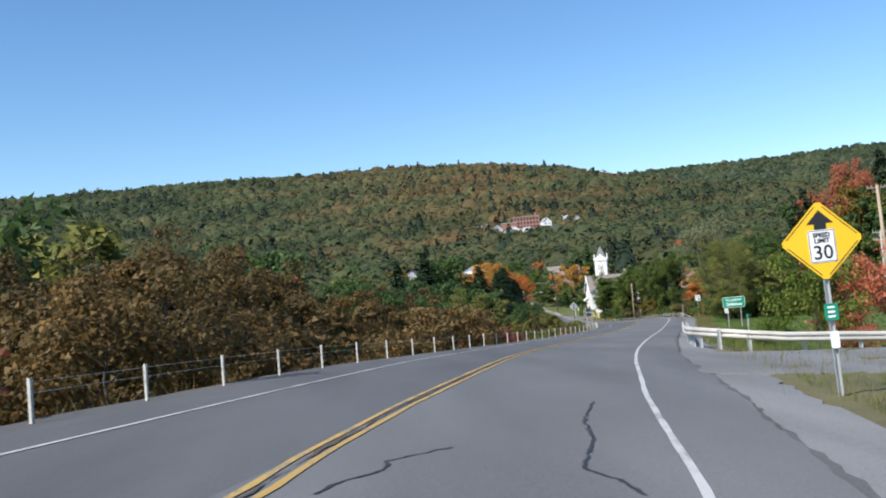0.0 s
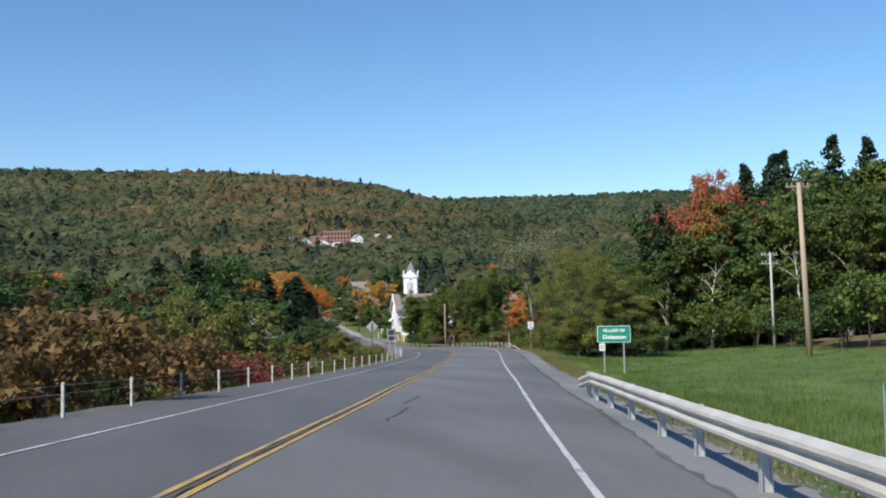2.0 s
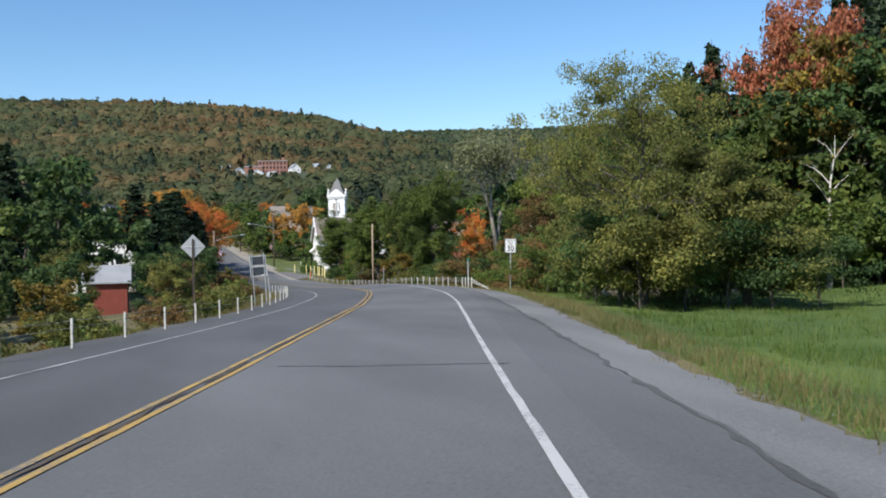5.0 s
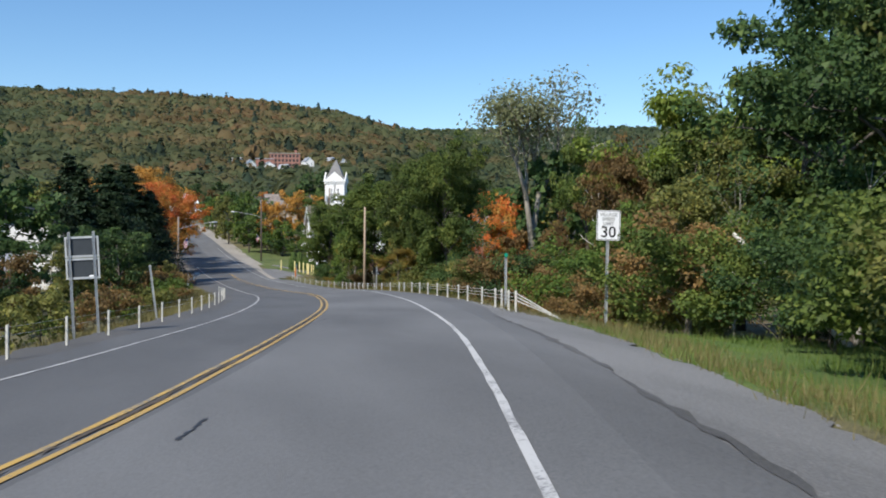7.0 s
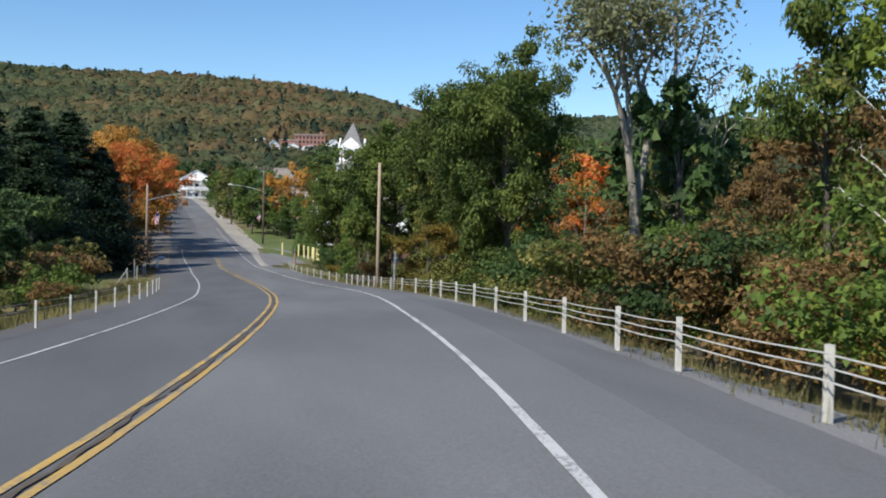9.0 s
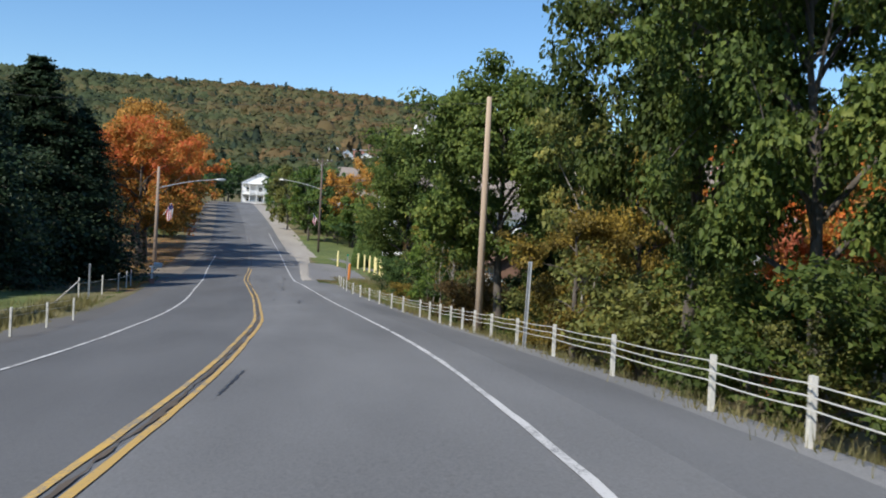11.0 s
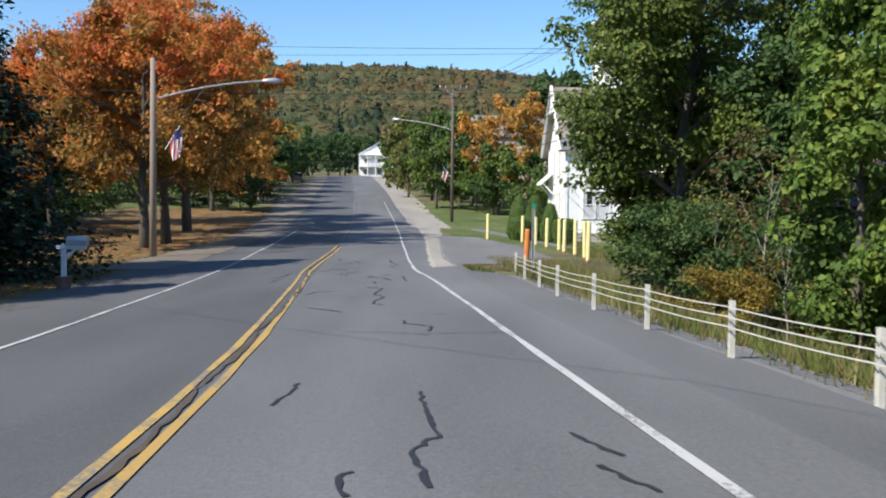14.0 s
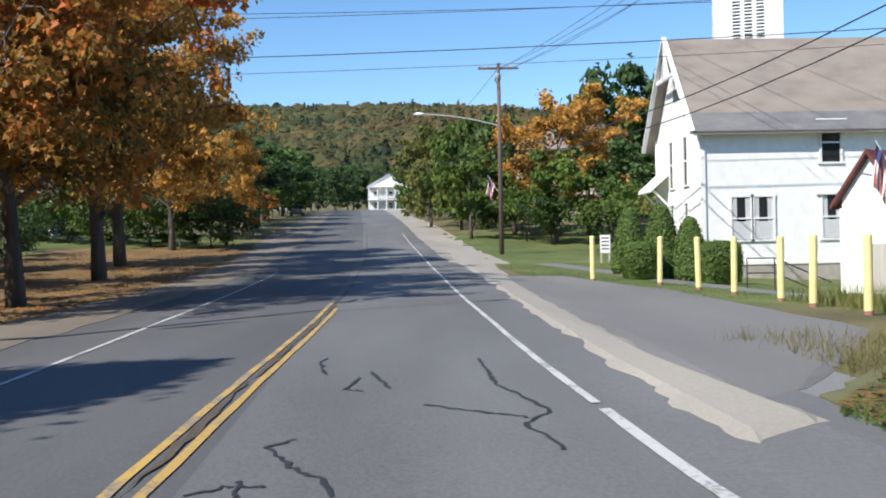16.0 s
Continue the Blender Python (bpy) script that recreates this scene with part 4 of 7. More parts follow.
def tree_to(key, x, y, top, colour, wide=1.0, label="", name="tree", group=""):
    """A tree at a place, grown until its top stands at the height given; wide is its breadth against its kind's."""
    tall = (top - gz(x, y)) / TOPS[key]
    spruce = colour == "needles"
    return plant(key, x, y, label or ("tall dark spruce at the edge of the wood" if spruce else LABEL[colour]), tall * wide, (x * 7 + y * 3) % 6.28, None if spruce else leaf[colour], "spruce_tree" if spruce else name, tall=1 / wide, group=group)


# the wood behind the meadow, right of the hill: tall spruces, a red maple, dark broad-leaved trees before them
for x, y, top in [(58.6, 134, 14.2), (56.8, 131, 10.8), (71.8, 137, 19.4), (74.2, 136, 18.6), (76.3, 138, 21.0), (79, 140, 21.8), (79.5, 130.5, 22.2), (81, 126, 21.2), (66, 135, 16.2), (68.5, 131, 17.6), (86, 127, 21.5), (74, 128, 16.0), (84, 119, 18.5), (91, 120, 20.5), (88, 108, 18), (96, 112, 20), (62.5, 140, 14.0), (69, 145, 16), (62, 144, 12.5), (58.5, 137, 13.3)]:
    tree_to("spruce", x, y, top, "needles", 0.64)
tree_to("sugar_maple", 64.2, 131.6, 18.2, "red", 0.52, "tall maple with red top and yellow lower crown")
tree_to("fine_b", 62.0, 128.4, 13.4, "gold", 0.75)
tree_to("fine_c", 63.4, 129.2, 15.2, "gold", 0.42)
tree_to("fine_b", 63.4, 126.6, 14.0, "gold", 0.7)
for x, y, key, top, colour in [(60.5, 126.5, "wood_a", 8.6, "maple"), (55.5, 127, "fine_b", 8.2, "maple"), (63.5, 122, "fine_a", 10.5, "dark"), (66.5, 119, "fine_b", 13, "maple"), (64, 114, "fine_a", 11, "maple"), (68, 112.5, "fine_b", 13.2, "maple"), (69, 125, "fine_b", 15.2, "dark"), (72, 108, "fine_b", 12.5, "maple"), (77, 106, "fine_a", 12.5, "rust"), (72, 102, "fine_c", 8, "maple"), (79, 97, "fine_b", 11, "rust"), (61, 118, "wood_c", 5.5, "maple"), (66.5, 123, "fine_b", 13.4, "dark"), (66, 138, "fine_a", 13.2, "dark"), (70, 134, "fine_a", 14.2, "dark"), (74, 133, "fine_a", 15.7, "maple"), (78, 135, "fine_a", 17.2, "dark"), (83, 133, "fine_a", 18.2, "dark"), (88, 135, "fine_a", 19.7, "dark"), (72, 128, "fine_a", 14.2, "maple"), (82, 127, "fine_a", 16.7, "maple"), (77, 123, "fine_a", 14.7, "maple"), (71, 120, "fine_a", 12.2, "dark"), (62, 135, "fine_a", 12.2, "dark"), (86, 117, "fine_a", 15.7, "maple"), (80, 114, "fine_a", 13.7, "brown"), (75, 112, "fine_a", 12.2, "dark"), (59.5, 128, "fine_a", 9.5, "dark"), (92, 126, "fine_a", 19.7, "dark"), (84, 124, "fine_a", 19.5, "maple"), (80, 128.5, "fine_b", 18.6, "maple"), (88.5, 122, "fine_a", 21, "maple"), (77, 131, "fine_b", 17.6, "maple"), (93, 117, "fine_b", 21.5, "maple")]:
    tree_to(key, x, y, top, colour, 0.95)
for x, y, key, colour, sc in [(86, 92, "wood_a", "gold", 1.1), (80, 86, "wood_c", "rust", 0.9), (74, 94, "wood_c", "rust", 0.7), (82, 78, "wood_a", "olive", 1.0), (70, 76, "wood_c", "rust", 0.7), (64, 60, "wood_c", "red", 0.8), (52, 40, "bush_a", "red", 1.7), (47, 34, "bush_a", "red", 1.6), (50, 46, "bush_a", "green", 1.8), (58, 52, "wood_c", "green", 0.6), (41, 24, "bush_a", "red", 1.5)]:
    plant(key, x, y, LABEL[colour], sc, x + y, leaf[colour])
for k in range(26):
    s = 62 + k * 2.9
    tree_at(TREES.choice(["bush_a", "bush_a", "bush_b"]), s, 27 + 14 * abs(s - 125) / 60 + TREES.uniform(-3, 2), TREES.choice(["maple", "dark", "rust", "dark", "maple"]), TREES.uniform(0.9, 1.6), 1.0, "undergrowth shrub at the edge of the wood", "shrub")
plant("bush_f", 17.1, 35.6, "small yellow-green tree behind the guard rail", 0.72, 0.5, leaf["lime"], tall=1.6)
plant("bush_f", 19.2, 36.8, "bright red sumac thicket behind the guard rail", 0.85, 4.0, leaf["red"], "shrub", "shrub", tall=1.45)
plant("bush_f", 17.9, 34.2, "red sumac shrub behind the guard rail", 0.4, 1.0, leaf["red"], "shrub", "shrub")
plant("bush_f", 15.9, 37.0, "yellow-green shrub behind the guard rail", 0.42, 2.0, leaf["green"], "shrub", "shrub")
plant("bare_snag", 57.6, 120.6, "pale crooked birch trunk with few leaves", 1.2, 0.4, leaf["olive"])
for x, y, k in ((52.6, 131.6, 0.95), (49.6, 127.4, 0.8), (50.6, 137.2, 0.75), (51.2, 147.6, 1.0)):
    plant("bare_snag", x, y, "pale bare trunk standing among the roadside trees", k, x * 3, leaf["olive"])
plant("bare_snag", 61.4, 110.0, "pale crooked birch trunk with few leaves", 1.1, 1.4, leaf["olive"])
# the ash on the verge and the thicket under it
tree_to("wide_ash", 37.5, 105.4, 7.2, "olive", 0.7, "spreading olive-green ash tree on the verge")
for x, y, key, top, colour, wide in [(40.6, 107.0, "fine_c", 4.6, "olive", 1.15), (41.4, 104.6, "fine_c", 3.4, "olive", 1.2), (42.4, 111, "fine_c", 5.4, "olive", 1.1), (45.4, 115, "fine_c", 5.8, "maple", 1.0), (47.5, 122, "fine_c", 7.6, "dark", 1.0)]:
    tree_to(key, x, y, top, colour, wide)
for s, d in ((109, 9.6), (110.4, 11.6), (112, 9.4), (113.4, 11), (115, 9.6), (116.6, 11.4), (110.5, 14), (113.5, 14.5), (117, 13.6), (119, 10.4), (120.4, 13), (122, 11.2)):
    tree_at("bush_f", s, d, TREES.choice(["olive", "maple", "dark", "green"]), TREES.uniform(0.6, 0.85), 1.0, "leafy undergrowth shrub below the ash", "shrub")
for x, y, k, c in ((36.6, 104.0, 0.95, "olive"), (38.2, 103.8, 1.05, "olive"), (39.8, 103.6, 1.0, "dark"), (41.4, 103.2, 0.9, "olive"), (37.0, 106.4, 1.2, "dark"), (43.0, 102.6, 0.8, "dark")):
    plant("bush_f", x, y, "leafy undergrowth shrub below the ash", k, x + y, leaf[c], "shrub", "shrub")
log = thing("fallen_log", (42.8, 119.7, gz(42.8, 119.7)), "pale dead trunk leaning in the roadside thicket", "fallen log")
part("trunk", Build().tube([(0.1, -0.6, -0.1), (-0.1, 0.4, 0.7), (-0.5, 1.6, 1.6), (-0.7, 2.9, 2.5)], [0.11, 0.10, 0.085, 0.05], 8), birch_bark, log)
part("branch", Build().tube([(-0.1, 0.4, 0.7), (0.5, 0.7, 0.75), (1.1, 0.6, 0.4)], [0.05, 0.04, 0.02], 6), birch_bark, log)
part("branch", Build().tube([(-0.45, 1.4, 1.45), (-1.2, 1.5, 1.3), (-1.8, 1.2, 1.6)], [0.04, 0.03, 0.015], 6), birch_bark, log)
# wood along the right side towards the village
for x, y, key, top, colour, wide in [(51.4, 129.5, "fine_c", 9.6, "dark", 0.85), (51.8, 134, "fine_c", 9.2, "maple", 0.9), (50.4, 139.5, "fine_c", 4.6, "maple", 0.7), (46.5, 131.5, "fine_c", 3.2, "olive", 1.0), (53.9, 145, "fine_c", 8.6, "lime", 0.95), (51.2, 151.2, "fine_c", 6.6, "maple", 0.5), (49.6, 152, "fine_c", 1.2, "rust", 0.6), (49.8, 143.5, "fine_c", 5.0, "rust", 0.6), (51.8, 139.5, "fine_c", 6.2, "olive", 0.62), (47.0, 137.5, "fine_c", 1.2, "green", 0.8), (55, 155, "fine_c", 0.8, "olive", 1.0), (51.5, 158, "fine_c", -0.6, "rust", 1.0), (54, 163, "fine_c", -0.4, "green", 1.0)]:
    tree_to(key, x, y, top, colour, wide)
for x, y, key, top, colour, wide in [(51.8, 167.5, "fine_c", -1.2, "green", 1.0), (60.9, 178, "wood_a", 7.2, "dark", 0.7), (60.2, 191, "fine_a", 4.2, "orange", 0.9), (57.2, 185.6, "fine_c", 2.6, "orange", 0.85), (58.6, 187.8, "fine_c", 1.6, "red", 1.0), (64, 184, "wood_a", 5, "dark", 1.0), (57.5, 181, "fine_b", 0.6, "rust", 0.9), (66, 170, "wood_a", 4.5, "rust", 1.0), (62, 160, "fine_a", 5.5, "brown", 1.1), (60, 150, "wood_a", 7, "dark", 1.0), (70, 195, "wood_a", 6, "olive", 1.0), (75, 205, "wood_a", 6, "gold", 1.0)]:
    tree_to(key, x, y, top, colour, wide)
tree_to("elm", 57.2, 176.5, 13.6, "pale", 1.0, "tall pale-barked elm with a thin crown")
tree_to("bare_ash", 62.0, 179.5, 10.2, "olive", 0.8, "nearly bare grey tree beside the elm")
tree_to("fine_c", 47.6, 183.0, -0.6, "gold", 0.9, "small tree in yellow-gold autumn leaf")
tree_to("fine_a", 47.6, 169.5, -3.4, "olive", 0.9, "small sumac with red-brown and green leaves")
for x, y, key, top, colour, wide in [(48.6, 177, "maple", 6.2, "maple", 0.6), (48.9, 171.6, "maple", 6.2, "maple", 0.6), (55.4, 189.6, "fine_a", -2.2, "dark", 1.1), (57.4, 196.5, "fine_a", -2.6, "dark", 1.1), (48.0, 194.6, "maple_b", 5.6, "maple", 0.78), (52.6, 197.5, "maple_c", 2.4, "dark", 0.72), (51.4, 194.2, "fine_c", -2.4, "rust", 0.6), (46.9, 217.4, "maple", 3.7, "maple", 0.84), (53.4, 233, "maple_c", 1.7, "maple", 1.02), (47.7, 220.6, "maple_s", 1.6, "maple", 1.3), (49.2, 214.4, "maple_s", 1.0, "dark", 1.1), (50.2, 224.4, "maple_s", 0.6, "maple", 1.2), (52.4, 226.0, "maple_s", -1.2, "maple", 1.2), (49.4, 219.6, "maple_s", -0.4, "dark", 1.1), (46.9, 206.9, "maple_s", 0.9, "green", 0.82), (53.2, 190.5, "maple_c", 1.0, "dark", 0.7), (56.6, 196, "maple_c", 0.0, "dark", 0.7)]:
    tree_to(key, x, y, top, colour, wide, "large green maple behind the cable fence")
ru = random.Random(21)
for k in range(54):
    s = 121 + k * 1.85
    if s > 185 and k % 4 == 0:
        continue
    tree_at(ru.choice(["bush_f", "bush_f", "bush_f", "sapling"]), s + ru.uniform(-0.8, 0.8), ru.uniform(9.5, 13.5) if s < 195 else ru.uniform(8.8, 11.5), ru.choice(["maple", "rust", "olive", "dark", "maple"] if s < 141 else ["olive", "rust", "green", "gold", "dark", "green"] if s < 158 else ["dark", "maple", "dark", "olive", "brown"]), (ru.uniform(0.65, 1.2) if s < 180 else ru.uniform(0.45, 0.85)) * (1 if k % 6 else 0.6), 1.0, "shrub in mixed autumn colours below the road", "shrub")
for x, y in ((47.6, 202.6), (46.6, 201.4), (47.2, 200.6)):
    plant("sapling", x, y, "thin bare-stemmed sapling with few golden leaves", 0.95, x * y, leaf["gold"])
for x, y, c, k in ((50, 204, 'olive', 0.6), (52.4, 206, 'green', 0.7), (48.4, 206.6, 'olive', 0.5), (54, 203.5, 'dark', 0.7), (49.0, 211, 'olive', 0.6), (56, 205.5, 'green', 0.8), (50.2, 213.4, 'dark', 0.7), (46.6, 215.8, 'dark', 0.9), (47.6, 213, 'dark', 0.8), (48.6, 217, 'dark', 1.0), (46.2, 211, 'gold', 0.5), (50.4, 203.2, 'rust', 1.0), (52, 200.6, 'dark', 1.1), (49.4, 199.4, 'rust', 0.9), (51.2, 208.4, 'dark', 0.8), (66, 224, 'dark', 1.2), (50.6, 216.6, 'olive', 0.9)):
    plant('bush_f', x, y, 'low leafy shrub behind the cable fence', k, x * 2, leaf[c], 'shrub', 'shrub')
tree_to("fine_b", 49.6, 187.5, 3.6, "olive", 0.62, "slender olive-green tree with an airy crown")
tree_to("fine_c", 50.4, 184.5, 1.6, "gold", 0.6, "small tree in yellow-gold autumn leaf")
# left side: thicket below the road
rl = random.Random(9)
for k in range(62):
    s = 10 + k * 2.9
    red = 71 < s < 80
    tree_at(rl.choice(["bush_f" if s < 48 else "bush_a", "bush_b", "bush_a"]), s + rl.uniform(-1, 1), -rl.uniform(8.3, 12.5), rl.choice(["crimson", "crimson", "crimson", "brown"] if red else ["brown", "brown", "rust", "rust", "brown", "crimson" if s < 40 else "rust", "brown"] if s < 66 else ["brown", "olive", "brown", "rust", "green", "dark", "olive", "rust"] if s < 90 else ["olive", "green", "rust", "rust", "olive"]), rl.uniform(0.75, 1.25) * (0.5 if 84 < s < 178 else 0.75 if s > 66 else 1), 1.0, "autumn shrub in the roadside thicket", "shrub")
for s, d, key, colour, sc in [(24, -15, "fine_c", "brown", 0.66), (29, -19, "fine_c", "brown", 0.75), (33, -14, "fine_c", "brown", 0.72), (38, -20, "fine_c", "brown", 0.8), (42, -15, "fine_c", "brown", 0.74), (47, -20, "fine_a", "brown", 0.85), (52, -17, "fine_c", "brown", 0.78), (57, -22, "fine_a", "dark", 0.98), (62, -19, "fine_c", "brown", 0.68), (57, -13.5, "fine_c", "brown", 0.56), (60, -15, "fine_c", "dark", 0.76), (64, -17, "fine_c", "brown", 0.74), (70, -17, "fine_c", "olive", 0.64), (76, -18, "fine_c", "dark", 0.6), (82, -18, "fine_c", "olive", 0.54), (88, -17, "fine_a", "olive", 0.42), (78, -24, "fine_a", "dark", 0.56), (84, -27, "fine_a", "olive", 0.56), (91, -26, "fine_a", "dark", 0.52), (97, -25, "fine_a", "dark", 0.5), (35, -27, "wood_a", "dark", 1.1), (46, -29, "wood_a", "olive", 1.1), (58, -30, "wood_c", "green", 1.1), (68, -24, "wood_c", "olive", 0.7), (74, -29, "wood_b", "green", 0.8), (80, -21, "fine_a", "olive", 0.5)]:
    tree_at(key, s, d, colour, sc)
for s, d, key, colour, sc in [(70, -38, "wood_a", "dark", 1.0), (85, -34, "wood_c", "olive", 0.9), (92, -23, "fine_a", "green", 0.5), (98, -17, "fine_a", "olive", 0.42), (104, -27, "wood_b", "green", 0.6), (110, -16, "fine_a", "olive", 0.42), (118, -15, "fine_a", "gold", 0.36), (125, -17, "fine_a", "dark", 0.46), (132, -12.2, "fine_a", "rust", 0.3), (139, -13.2, "fine_a", "dark", 0.36), (146, -14, "fine_a", "rust", 0.36), (153, -16, "fine_a", "dark", 0.46), (160, -14, "fine_a", "olive", 0.4), (168, -15, "fine_a", "dark", 0.52)]:
    tree_at(key, s, d, colour, sc)
for s, d, key, colour, sc in [(176, -13, "fine_a", "dark", 0.5), (183, -14, "fine_a", "dark", 0.55), (190, -13, "fine_a", "dark", 0.5), (178, -30, "wood_a", "dark", 1.0), (190, -34, "wood_b", "dark", 1.1), (198, -26, "wood_a", "dark", 1.0), (186, -22, "wood_a", "dark", 0.85), (231, -22, "wood_c", "dark", 0.9), (238, -26, "wood_c", "dark", 0.9), (247, -25, "wood_c", "dark", 0.9), (256, -28, "wood_c", "dark", 1.0), (268, -30, "wood_c", "dark", 1.0), (226, -17, "wood_c", "dark", 0.7), (234, -19, "wood_c", "dark", 0.75), (251, -20, "wood_c", "dark", 0.8), (262, -23, "wood_c", "dark", 0.8)]:
    tree_at(key, s, d, colour, sc)
for k in range(14):
    tree_at("bush_b", 222 + k * 4.6, -(19 + 5 * rl.random()), rl.choice(["dark", "dark", "green"]), rl.uniform(0.8, 1.3), 1.0, "dark shrub behind the maples", "shrub")
for x, y, top, wide in ((22.4, 208, 7.0, 1.1), (23.6, 218.6, 7.8, 1.3), (26.4, 219.4, 4.8, 1.05), (18, 214, 8.6, 1.2), (20.5, 200, 6.5, 0.95)):
    tree_to("spruce_b" if x > 21 else "spruce", x, y, top, "needles", wide, "dense dark spruce beside the lawn")
for x, y, top, wide in ((27.6, 238.4, 6.6, 0.8), (27.5, 243, 7.6, 0.8), (25.9, 255.4, 10.6, 0.76), (23.4, 266.8, 11.0, 0.8), (22.5, 282, 8.2, 0.7), (24, 294, 5.6, 0.7), (19.5, 249, 6.5, 0.6), (16.5, 262, 9.0, 0.6)):
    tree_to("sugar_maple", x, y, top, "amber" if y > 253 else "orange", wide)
for s, d, c, sc in ((300, -9.5, "orange", 0.42), (306, -11, "dark", 0.8), (318, -11, "dark", 0.95), (335, -12, "dark", 0.95), (352, -11, "green", 0.95), (368, -12, "dark", 1.0), (384, -11, "dark", 1.0), (296, -20, "dark", 0.9), (312, -24, "green", 1.0)):
    tree_at("wood_c", s, d, c, sc)
for x, y, key, top, colour, wide in [(58.1, 310, "wood_c", 13.6, "dark", 0.7), (62, 306, "wood_c", 13, "dark", 0.7), (53.5, 295, "fine_a", 8.8, "amber", 0.9), (50.2, 291, "fine_a", 6.4, "amber", 1.0), (47.5, 297, "fine_a", 6.6, "amber", 0.8), (40.8, 312, "wood_c", 8.0, "olive", 0.6), (43.5, 306, "wood_c", 7.6, "green", 0.7), (46.5, 300, "wood_c", 7.5, "dark", 0.7), (43.5, 292, "wood_c", 3.6, "green", 0.8), (49, 284, "wood_c", 2.5, "green", 0.8), (55.5, 288, "wood_c", 3.5, "dark", 1.0), (41, 330, "wood_c", 8.5, "olive", 0.7), (39.8, 348, "wood_c", 9, "green", 0.7), (38.8, 366, "wood_c", 10, "dark", 0.7)]:
    tree_to(key, x, y, top, colour, wide)
for k in range(9):
    tree_at("bush_b", 284 + 1.5 * k, -(10.5 + 2.4 * k), rl.choice(["dark", "dark", "green"]), rl.uniform(1.1, 1.5), 1.0, "dark shrub behind the maples", "shrub")
for k in range(22):
    tree_at("bush_a", 272 + k * 3.6, 9.5 + 5 * rl.random() + (6 if k < 3 else 0), rl.choice(["green", "olive", "dark", "green"]), rl.uniform(0.8, 1.3), 1.0, "green shrub along the village street", "shrub")
for k in range(12):
    tree_at("bush_a", 296 + k * 7, -10.5 - 3 * rl.random(), rl.choice(["dark", "dark", "green"]), rl.uniform(1.0, 1.5), 1.0, "dark shrub along the village street", "shrub")
for x, y, top, colour in [(47, 396, 12.5, "dark"), (20, 402, 12, "dark"), (46, 414, 13.5, "green"), (42, 418, 14, "rust"), (17, 420, 13, "dark"), (22, 440, 15, "dark"), (31, 486, 19, "dark"), (24, 452, 15.5, "dark"), (24, 476, 19, "dark"), (38, 480, 19, "dark"), (20, 462, 17, "dark"), (15, 470, 18, "dark"), (12, 436, 14, "dark")]:
    tree_to("wood_c", x, y, top, colour, 0.8)

# taller trees standing out of the left thicket
for x, y, key, top, colour, wide in [(2.2, 113.5, "fine_a", 4.2, "brown", 0.8), (0.2, 173.7, "spruce", 9.7, "needles", 0.9), (5.4, 186.0, "spruce", 11.6, "needles", 0.9), (10.2, 194.1, "wood_a", 10.8, "dark", 0.9), (4.8, 143.9, "fine_a", 5.0, "dark", 0.9), (10.4, 106.1, "fine_c", 1.7, "olive", 1.2), (21.4, 132.6, "fine_c", -0.2, "olive", 0.8), (15.2, 138.5, "fine_c", 0.8, "olive", 0.8), (2.4, 127.7, "fine_a", 3.1, "olive", 0.9), (5.7, 84.9, "fine_c", 3.7, "olive", 0.75), (3.5, 78.6, "fine_a", 2.8, "dark", 0.9), (9.3, 103.0, "fine_a", 2.7, "olive", 0.9), (-0.5, 118, "fine_a", 5.2, "dark", 1.1), (6.0, 124, "fine_a", 4.4, "dark", 1.0), (9.0, 133, "fine_a", 3.6, "maple", 1.0), (4.2, 109.5, "fine_c", 3.4, "olive", 1.0)]:
    tree_to(key, x, y, top, colour, wide)
# low growth on the left slope below the thicket
for k in range(34):
    s, d = rl.uniform(72, 205), -rl.uniform(24, 62)
    x, y = (float(q) for q in beside(np.float64(s), d))
    if min(math.hypot(x - hx, y - hy) for hx, hy in ((15.9, 175.5), (2, 153), (14, 215), (14.5, 238))) > 10:
        tree_to("mid_a", x, y, min(1.0, -3.0 + s / 60) + rl.uniform(-1.5, 1.0), rl.choice(["dark", "green", "olive", "rust", "dark"]), 1.0, "broad-leaved tree on the slope below the road")


for x, y in ((0.5, 141), (4.5, 144), (8, 150)):
    tree_to("fine_a", x, y, -1.4 + 0.2 * (x > 3), "green", 1.0, "broad-leaved tree on the slope below the road")


# woods of the valley: separate trees nearer, one mass on the far slopes
rv = random.Random(3)
count, distant = 0, []
COLOURS = ["green", "green", "dark", "olive", "olive", "olive", "dark", "rust", "gold", "green", "green", "olive", "orange"]
while count < 240:
    x, y = rv.uniform(-200, 250), rv.uniform(205, 560)
    s, d = foot(x, y)
    if abs(d) < 26 or (0 < d < 50 and 225 < s < 300) or (d > 0 and s < 235) or (-48 < d < 0 and s < 222) or (0 < d < 70 and s < 262):
        continue
    row = (rv.choice(["mid_a", "mid_b"]), x, y, rv.uniform(0.7, 1.1), rv.uniform(0, 6), rv.choice(COLOURS))
    if math.hypot(x - 30, y - 230) < 130:
        plant(row[0], x, y, "broad-leaved tree among the village houses", row[3], row[4], leaf[row[5]], "tree", group="village trees")
    else:
        distant.append(row)
    count += 1


